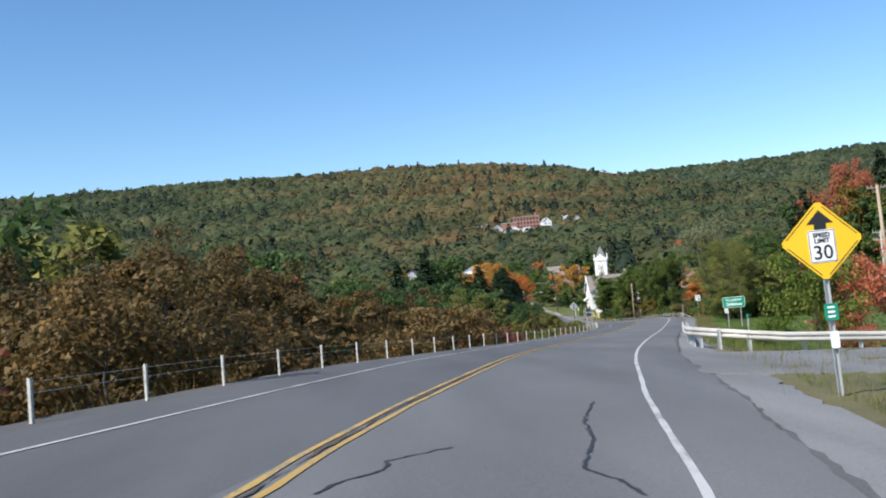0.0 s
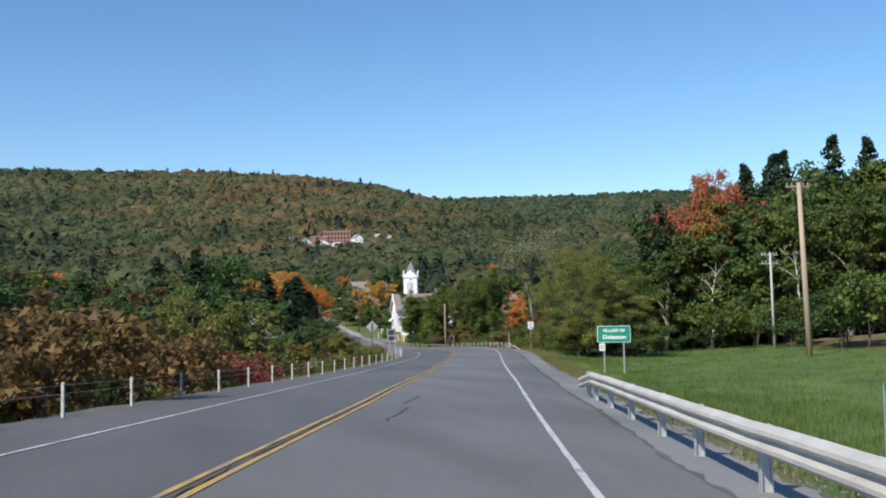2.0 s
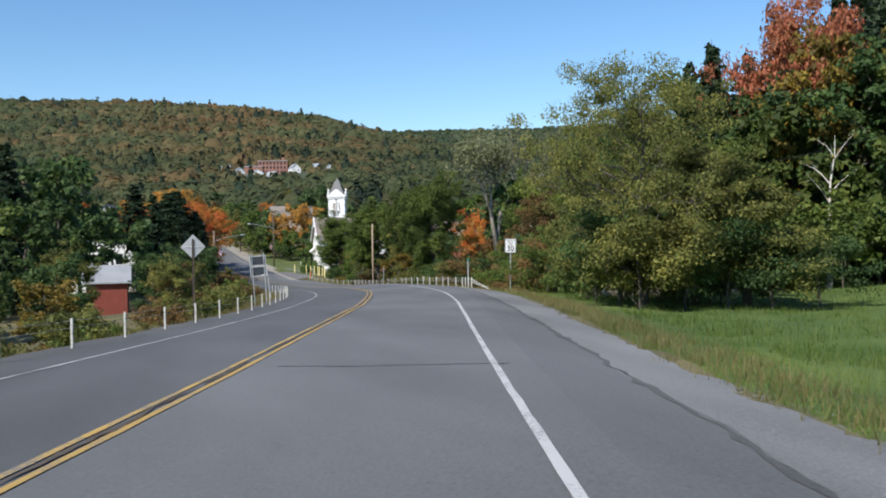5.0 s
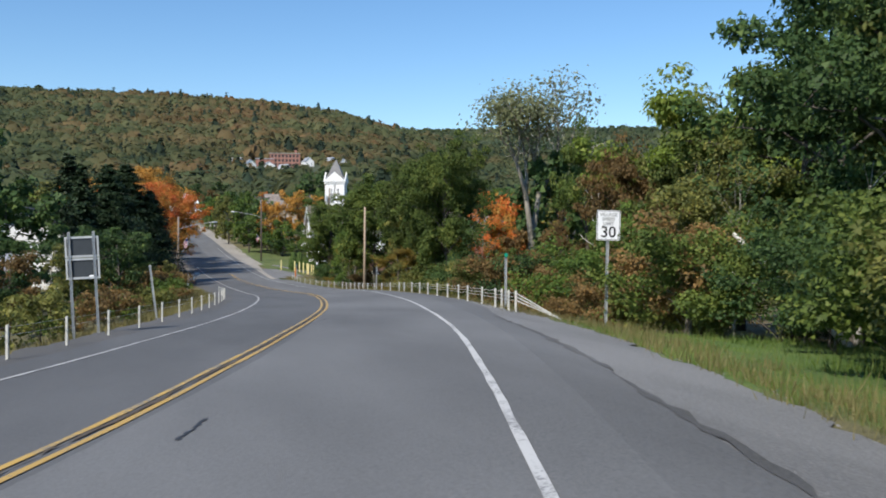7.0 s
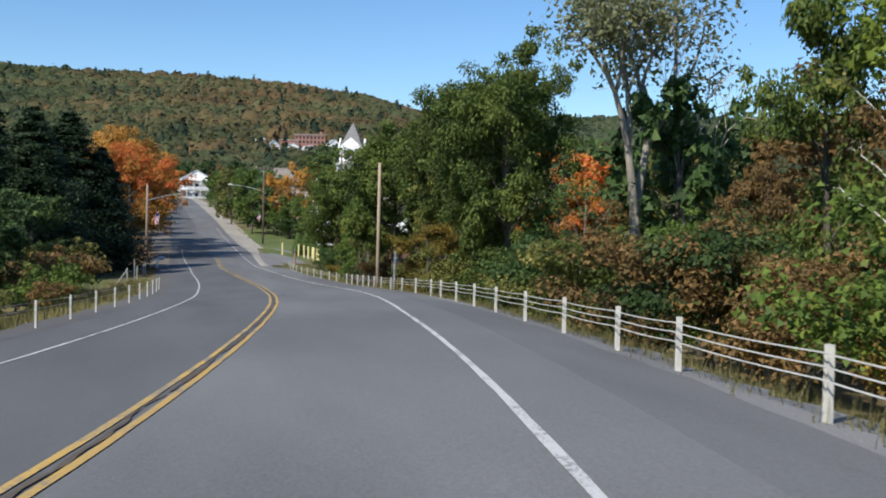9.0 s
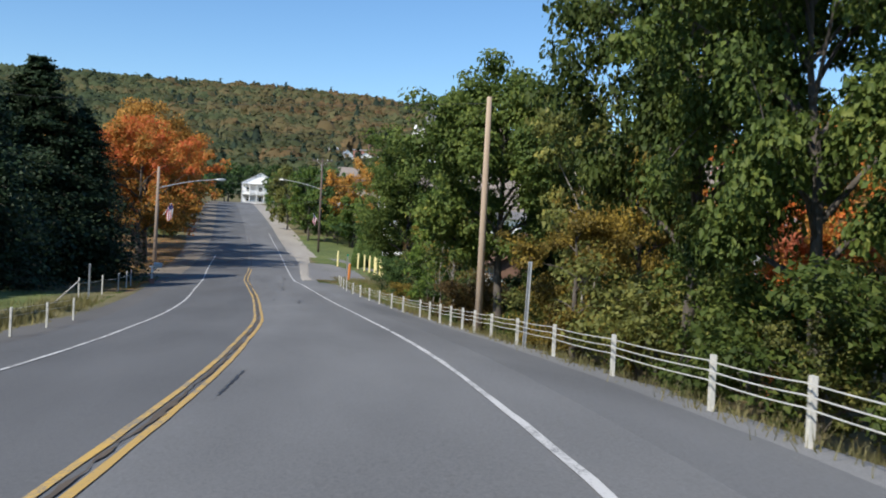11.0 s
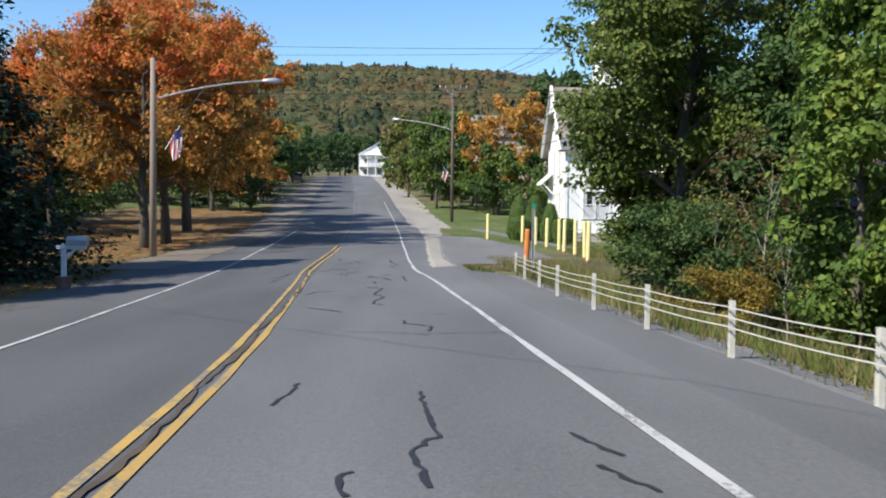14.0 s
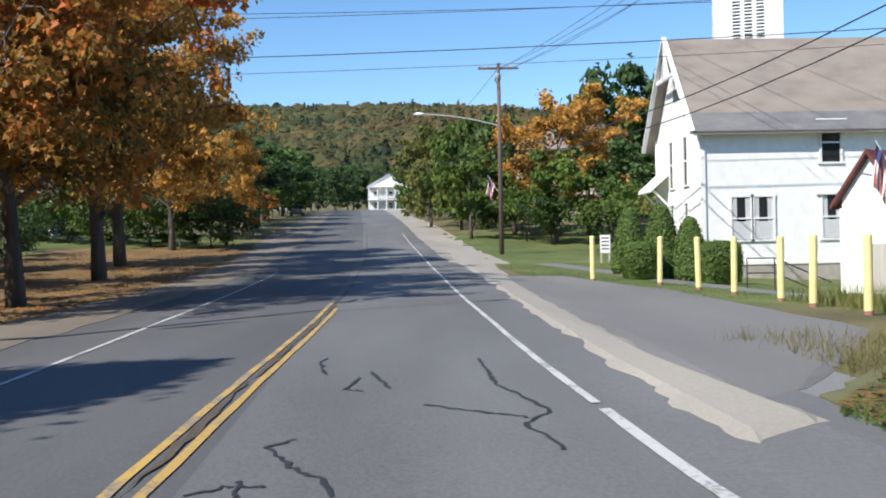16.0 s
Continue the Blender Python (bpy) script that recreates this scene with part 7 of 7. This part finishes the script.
WIRES += [((44.82, 184, 1.65), (20.0, 211.0, 4.2), 0.4, 0.007), ((44.82, 184, 1.6), (50.4, 238.3, 5.5), 0.8, 0.012), ((44, 272.5, 5.8), (52, 240, 7.6), 0.5, 0.012), ((44.6, 272.5, 5.8), (56, 240, 8.6), 0.5, 0.012)]
for a, b, sag, r in WIRES:
    cable("power_line", [a, b], r, black_cable, "black overhead wire hanging between the poles", "overhead wire", sag, "", 4, "overhead wires")


# ---- left verge: mailbox, fence, houses ----
def mailbox():
    x, y = 31.3, 216.2
    z = gz(x, y)
    ob = thing("mailbox", (x, y, z), "grey metal mailbox on a white bracket post in a tub", "mailbox", rz=-8)
    part("post", Build().box((0, 0, 0.5), (0.1, 0.1, 1.2)), white_paint, ob)
    part("bracket", Build().box((0.2, 0, 1.02), (0.75, 0.09, 0.09)).tube([(0.0, 0, 0.72), (0.32, 0, 1.0)], 0.04, 4), white_paint, ob)
    prof = [(-0.09, 0), (0.09, 0), (0.09, 0.14), (0.064, 0.204), (0, 0.23), (-0.064, 0.204), (-0.09, 0.14)]
    bx = part("box", Build().prism(prof, Matrix.Translation((0.35, 0.0, 1.07)) @ Matrix.Rotation(radians(90), 4, "Z"), 0.5), galvanised, ob)
    part("door", Build().prism(prof, Matrix.Translation((0.605, 0, 1.07)) @ Matrix.Rotation(radians(90), 4, "Z"), 0.012), sign_back, bx)
    part("tub", Build().tube([(0, 0, -0.05), (0, 0, 0.3)], [0.16, 0.2], 12), brick_mat, ob, "red-brown tub round the post")
    return ob


mailbox()
FENCE = [(201.5, -8.0), (204.8, -7.4), (208, -7.0), (211, -6.9), (213.3, -6.9)]
for s, d in FENCE:
    guide_post("fence_post", s, d, "grey post of a short cable fence on the verge", "verge fence posts", 0.95)
cable("fence_cable", [Vector(spot(s, d)) + Vector((0, 0, 0.7)) for s, d in FENCE], 0.012, galvanised, "slack cable along the short verge fence", "fence cable", 0.05, group="verge fence cables")
cable("fence_cable", [Vector(spot(201.5, -8.0)) + Vector((0, 0, 0.8)), Vector(spot(199.2, -8.6))], 0.03, grey_wood, "slanting end brace of the verge fence", "fence brace", group="verge fence cables")

dark_roof = surface("dark roof", [(0.3, (0.045, 0.045, 0.05)), (0.7, (0.10, 0.10, 0.105))], 1, 12, 0.85, 0, 0.3)
metal_roof = surface("pale metal roof", [(0.3, (0.30, 0.31, 0.33)), (0.7, (0.42, 0.43, 0.44))], 1, 8, 0.5, 0.2, 0.1)
grey_siding = surface("grey siding", [(0.3, (0.30, 0.31, 0.32)), (0.7, (0.42, 0.43, 0.44))], 1, 10, 0.8, 0, 0.1, (1, 1, 6))
tan_siding = surface("tan siding", [(0.3, (0.40, 0.34, 0.27)), (0.7, (0.54, 0.47, 0.38))], 1, 10, 0.8, 0, 0.1, (1, 1, 6))
rust_roof = surface("rust-brown roof", [(0.3, (0.12, 0.068, 0.046)), (0.7, (0.22, 0.125, 0.085))], 2, 20, 0.8, 0, 0.3)
red_siding = surface("barn red", [(0.3, (0.16, 0.035, 0.022)), (0.7, (0.26, 0.06, 0.04))], 1, 10, 0.85, 0, 0.2, (6, 6, 1))


def house(x, y, w, l, wall, ridge, label, wm, rm, rz=0.0, name="house", lift=0.0, wins=True):
    ws = []
    if wins:
        for side, span in (("s", w), ("w", l), ("e", l), ("n", w)):
            for k in range(max(1, int(span / 3.2))):
                u = (k + 0.5) * span / max(1, int(span / 3.2)) - span / 2
                for zc in ((1.7,) if wall < 4.4 else (1.7, 4.4)):
                    ws.append((side, u, zc, 0.9, 1.4))
    return gable_house(name, x, y, gz(x, y) + lift, w, l, wall, ridge, label, wm, rm, rz, 0.4, ws, "house")


house(15.9, 175.5, 5.0, 3.8, 3.3, 4.7, "small barn-red shed with a pale metal roof below the road", red_siding, metal_roof, 90, "shed", 0, False)
house(14.5, 238, 8, 7.5, 4.8, 7.8, "grey two-storey house with a dark roof below the road", grey_siding, dark_roof, 90)
house(-18, 200, 9, 12, 3.2, 6.0, "white house with a dark roof among trees", clap, dark_roof, 20)
house(14.0, 215.5, 8, 10, 5.6, 8.6, "white house with a porch behind the spruces", clap, dark_roof, 0)
house(4, 250, 8, 14, 3.0, 5.4, "grey house behind the maples", grey_siding, dark_roof, 85)
house(5.5, 300, 6, 7, 3.4, 5.6, "small white house beyond the lawn", clap, slate, 10)
house(78, 247.5, 11, 20, 5.0, 7.2, "long white building with a pale metal roof behind the trees", clap, metal_roof, 98)
garage = house(56.2, 215.8, 9.0, 12.0, 3.9, 6.3, "low white garage with a rust-brown roof behind the fence", clap, rust_roof, -4, "garage", 0, False)
part("gable_boards", Build().add([(-4.35, -6.05, 3.0), (4.35, -6.05, 3.0), (4.35, -6.05, 3.95), (0, -6.05, 6.2), (-4.35, -6.05, 3.95), (-4.35, -6.0, 3.0), (4.35, -6.0, 3.0), (4.35, -6.0, 3.95), (0, -6.0, 6.2), (-4.35, -6.0, 3.95)], [(0, 1, 2, 3, 4), (9, 8, 7, 6, 5), (0, 5, 6, 1), (1, 6, 7, 2), (2, 7, 8, 3), (3, 8, 9, 4), (4, 9, 5, 0)]), rust_roof, garage, "dark red-brown boards in the gable")
for u in (-2.9, 1.6):
    vent = part("louvre", Build().box((u, -6.03, 1.5), (1.1, 0.06, 1.6)), grey_siding, garage, "grey louvred opening")
    for k in range(6):
        part("slat", Build().box((u, -6.08, 0.85 + 0.26 * k), (1.0, 0.03, 0.1)), dark_roof, vent)
house(60.8, 201.5, 6.5, 7, 6.8, 10.0, "white clapboard house half hidden by maples", clap, shingle, 20)
house(80, 286, 12, 26, 5.0, 8.2, "long low tan building with a pale roof", tan_siding, shingle, 100)
house(-60, 214, 10, 22, 3.6, 5.2, "long building with a pale metal roof in the valley", tan_siding, metal_roof, 85)
house(2, 153, 4.6, 5.6, 5.6, 7.4, "low house with a grey roof in the thicket", grey_siding, slate, 90)
house(-110, 330, 10, 14, 5.4, 9.0, "white house on the wooded slope", clap, metal_roof, 15)
house(-132, 342, 9, 12, 5.0, 8.4, "white house on the wooded slope", clap, metal_roof, 60)
inn = house(34.2, 456, 10.6, 9, 6.6, 9.6, "white two-storey house with columned porches at the top of the street", clap, metal_roof, 3, "house", -0.5)
for zc in (3.0, 6.1):
    part("porch_roof", Build().box((0, -5.6, zc), (11.2, 2.4, 0.22)), white_paint, inn)
for k in range(6):
    part("porch_column", Build().tube([(-5.3 + k * 2.12, -6.6, -0.2), (-5.3 + k * 2.12, -6.6, 6.0)], 0.14, 8), white_paint, inn)
for zc in (0.55, 3.75):
    part("porch_rail", Build().box((0, -6.6, zc + 0.4), (10.6, 0.08, 0.08)).box((0, -6.6, zc - 0.1), (10.6, 0.06, 0.5)), white_paint, inn)
house(56, 322, 9, 13, 7.4, 10.2, "tan house behind the street trees", tan_siding, shingle, 90)
house(6, 455, 10, 12, 5.6, 8.8, "grey house at the end of the street", grey_siding, dark_roof, -10)


def school():
    x, y = 127.0, 960.0
    z = gz(x, y) - 1.5
    ob = thing("school_building", (x, y, z), "large red brick building with flat roofs on the hillside", "building", rz=-8)
    part("wall", Build().box((0, 0, 8.0), (26, 16, 16)), brick_mat, ob)
    part("wing", Build().box((-17, -2, 5.5), (16, 14, 11)), brick_mat, ob)
    part("roof", Build().box((0, 0, 16.3), (27, 17, 0.6)), stone_grey, ob)
    part("roof", Build().box((-17.2, -2, 11.3), (16.6, 15, 0.6)), metal_roof, ob)
    for r in range(4):
        for k in range(8):
            part("window", Build().box((-11 + k * 3.1, -8.03, 2.5 + r * 3.8), (1.7, 0.1, 2.2)), glass_dark, ob)
    part("stack", Build().box((9, 3, 18), (2, 2, 4)), brick_mat, ob)
    return ob


school()
for x, y, w, rz in ((92, 925, 12, 20), (106, 905, 16, 5), (84, 950, 11, 60), (150, 985, 11, 10), (172, 1000, 12, 30), (186, 1005, 8, 5), (118, 890, 9, 40)):
    house(x, y, w * 0.8, w, 6.5, 10.5, "white house on the far hillside near the brick building", clap, metal_roof, rz, "house", 0.5)


# ---- parked cars at the far end of the street ----
def car(x, y, rz, paint, label):
    ob = thing("car", (x, y, gz(x, y) + 0.02), label, "car", rz=rz)
    side = [(-2.2, 0.35), (2.2, 0.35), (2.25, 0.75), (1.5, 0.92), (0.85, 1.42), (-1.0, 1.45), (-1.8, 0.98), (-2.25, 0.9)]
    part("body", Build().prism(side[::-1], Matrix.Identity(4), 1.7), paint, ob)
    part("window", Build().prism([(-1.55, 0.98), (1.3, 0.95), (0.75, 1.36), (-0.95, 1.38)][::-1], Matrix.Identity(4), 1.72), glass_dark, ob)
    for px in (-1.35, 1.4):
        for py in (-0.78, 0.78):
            wh = part("wheel", Build().tube([(px, py - 0.1, 0.32), (px, py + 0.1, 0.32)], 0.32, 14), black_cable, ob)
            part("rim", Build().tube([(px, py - 0.11, 0.32), (px, py + 0.11, 0.32)], 0.19, 10), galvanised, wh)
    return ob


car_white = surface("white car paint", [(0.2, (0.7, 0.7, 0.7)), (0.8, (0.78, 0.78, 0.78))], 1, 5, 0.25, 0, 0)
car_dark = surface("dark car paint", [(0.2, (0.03, 0.035, 0.04)), (0.8, (0.05, 0.055, 0.06))], 1, 5, 0.2, 0.3, 0)
car(float(xc(372.0)) + 9, 372, 88, car_white, "white car parked by the street")
car(float(xc(352.0)) - 9, 352, 92, car_dark, "dark car parked by the street")


def sawhorse():
    x, y = 24.6, 300.0
    ob = thing("yard_sign", (x, y, gz(x, y)), "white angled wooden frame on the lawn", "yard frame", rz=15)
    part("leg", Build().box((-0.5, 0, 0.5), (0.2, 0.15, 1.1)), white_paint, ob)
    part("leg", Build().box((0.5, 0, 0.35), (0.2, 0.15, 0.8)), white_paint, ob)
    part("beam", Build().box((0, 0, 1.0), (1.25, 0.18, 0.22), Matrix.Rotation(radians(14), 3, "Y")), white_paint, ob)


sawhorse()
bx_, by_ = 48.3, 263.5
hall_sign = thing("hall_sign", (bx_, by_, gz(bx_, by_)), "white notice board on two legs on the lawn", "notice board", rz=-5)
part("board", Build().box((0, 0, 0.95), (0.5, 0.08, 0.9)), sign_white, hall_sign)
for k in range(4):
    part("bar", Build().box((0, -0.045, 1.25 - 0.18 * k), (0.36, 0.01, 0.06)), sign_black, hall_sign)
for px in (-0.2, 0.2):
    part("leg", Build().box((px, 0, 0.25), (0.08, 0.08, 0.7)), grey_wood, hall_sign)


# ---- grass, weeds, stones and fallen leaves ----
def blades(name, spots, mat, label, height, width, seed, kind="grass"):
    rnd = np.random.RandomState(seed)
    n = len(spots)
    a = rnd.uniform(0, 2 * math.pi, n)
    h = height * rnd.uniform(0.4, 1.3, n)
    lean = rnd.normal(0, 0.3, (n, 2)) * h[:, None]
    w = np.c_[np.cos(a), np.sin(a), np.zeros(n)] * width
    top = spots + np.c_[lean, h]
    V = np.empty((n, 3, 3))
    V[:, 0], V[:, 1], V[:, 2] = spots - w, spots + w, top
    me = bpy.data.meshes.new(name)
    me.from_pydata(V.reshape(-1, 3).tolist(), [], np.arange(3 * n).reshape(n, 3).tolist())
    me.materials.append(mat)
    return tagged(new(name, me), label, kind, "", "stuff")


def scatter(n, s0, s1, d0, d1, seed, bunch=0.0):
    rnd = np.random.RandomState(seed)
    s, d = rnd.uniform(s0, s1, n), d0 + (d1 - d0) * rnd.uniform(0, 1, n) ** 1.4
    if bunch:
        c = rnd.randint(0, n // 12, n)
        s, d = s[c] + rnd.normal(0, bunch, n), d[c] + rnd.normal(0, bunch, n)
    x, y = beside(s, d)
    return np.c_[x, y, ground(x, y) - 0.02]


blades("verge_grass", np.r_[scatter(52000, 58, 128, 6.5, 12, 1), scatter(6000, 2, 20, 6.5, 14, 2)], blade_mat, "green grass on the verge beside the shoulder", 0.11, 0.005, 1)
blades("meadow_grass", np.r_[scatter(34000, 40, 128, 9, 30, 31, 0.3), scatter(9000, 36, 62, 6.6, 14, 32, 0.25)], blade_mat, "rough tufted grass of the meadow", 0.24, 0.012, 5)
blades("verge_weeds", np.r_[scatter(13000, 58, 130, 6.55, 7.9, 3, 0.15), scatter(26000, 128, 222, 6.0, 9.5, 4, 0.2), scatter(2500, 217, 223, 6.3, 9.5, 14, 0.2), scatter(2600, 221.5, 229, 6.2, 10, 15, 0.2), scatter(3500, 8, 60, 6.4, 10, 6, 0.2)], weed_mat, "dry yellow weeds and grass by the fence", 0.26, 0.007, 2, "weeds")
blades("bank_weeds", scatter(20000, 5, 200, -6.7, -10.5, 5, 0.25), weed_mat, "dry brown weeds below the guide posts", 0.4, 0.016, 3, "weeds")
blades("lawn_grass", np.r_[scatter(14000, 196, 236, -6.6, -14, 7), scatter(9000, 238, 262, 6.6, 15, 8)], blade_mat, "short lawn grass by the village street", 0.07, 0.012, 4)

blades("tall_weeds", np.r_[scatter(9000, 196, 221, 6.3, 15, 41, 0.3), scatter(5000, 221, 238, 11.2, 17, 42, 0.3)], weed_mat, "tall dry weeds behind the cable fence", 0.5, 0.012, 6, "weeds")
blades("tall_grass", np.r_[scatter(9000, 196, 221, 6.3, 15, 43, 0.3), scatter(5000, 221, 238, 11.2, 17, 44, 0.3)], blade_mat, "long uncut grass behind the cable fence", 0.45, 0.012, 7)

corner = np.random.RandomState(51)
cs = corner.uniform(219.6, 225.2, 3400)
cd = 4.5 + np.clip(cs - 222.2, 0, 9) * 0.68 + 2.4 * corner.uniform(0, 1, 3400) ** 1.3
corner = np.c_[(*beside(cs, cd), deck(cs, cd) + 0.01)]
blades("corner_grass", corner, blade_mat, "worn grass at the corner of the parking lot", 0.07, 0.012, 8)


def litter(name, places, size, mat, label, seed, category):
    rnd = np.random.RandomState(seed)
    me = leaves_mesh(name, places + np.array([0, 0, 0.03]), np.tile([0, 0, 3.0], (len(places), 1)), size, rnd, mat)
    return tagged(new(name, me), label, category, "", "stuff")


litter("fallen_leaves", scatter(12000, 210, 290, -6.4, -18, 11), 0.13, leaf["orange"], "fallen orange leaves under the maples", 1, "fallen leaves")
litter("fallen_leaves", scatter(1200, 190, 226, 6.0, 8.5, 12), 0.10, leaf["gold"], "fallen yellow leaves along the fence", 2, "fallen leaves")

litter("fallen_leaves", corner[:700] + np.array([0, 0, 0.03]), 0.08, leaf["rust"], "fallen leaves at the corner of the parking lot", 3, "fallen leaves")

gravel_stone = surface("gravel stone", [(0.3, (0.13, 0.125, 0.12)), (0.7, (0.26, 0.25, 0.24))], 6, 40, 0.9, 0, 0.3)


def stones(name, places, size, mat, label, seed):
    rnd = np.random.RandomState(seed)
    V, F, k = [], [], 0
    base = np.array([(1, 0, 0), (-1, 0, 0), (0, 1, 0), (0, -1, 0), (0, 0, 1)], float)
    tri = np.array([(0, 2, 4), (2, 1, 4), (1, 3, 4), (3, 0, 4)])
    for p in places:
        V.append(base * rnd.uniform(0.5, 1.2, (5, 1)) * size * rnd.uniform(0.4, 1.5) * np.array([1, 1, 0.6]) + p)
        F.append(tri + k)
        k += 5
    me = bpy.data.meshes.new(name)
    me.from_pydata(np.concatenate(V).tolist(), [], np.concatenate(F).tolist())
    me.materials.append(mat)
    return tagged(new(name, me), label, "gravel", "", "stuff")


def on_deck(n, s0, s1, d0, d1, seed):
    rnd = np.random.RandomState(seed)
    s, d = rnd.uniform(s0, s1, n), rnd.uniform(d0, d1, n)
    x, y = beside(s, d)
    return np.c_[x, y, deck(s, d) - 0.015]


stones("loose_gravel", np.r_[on_deck(14000, 30, 132, 5.0, 6.8, 1), on_deck(2600, 130, 222, 5.4, 6.4, 2), on_deck(1500, 5, 150, -6.0, -5.0, 3)], 0.016, gravel_stone, "loose grey stones on the gravel shoulder", 1)
stones("drive_stones", np.array([(*beside(np.float64(s), d), gz(*beside(np.float64(s), d)) + 0.1) for s, d in ((23.5, 12.5), (24.2, 13.4), (25, 14.2), (24.6, 15.2), (26, 13.2), (23.2, 14.6))]), 0.42, stone_grey, "rough grey culvert stones beside the drive", 5)
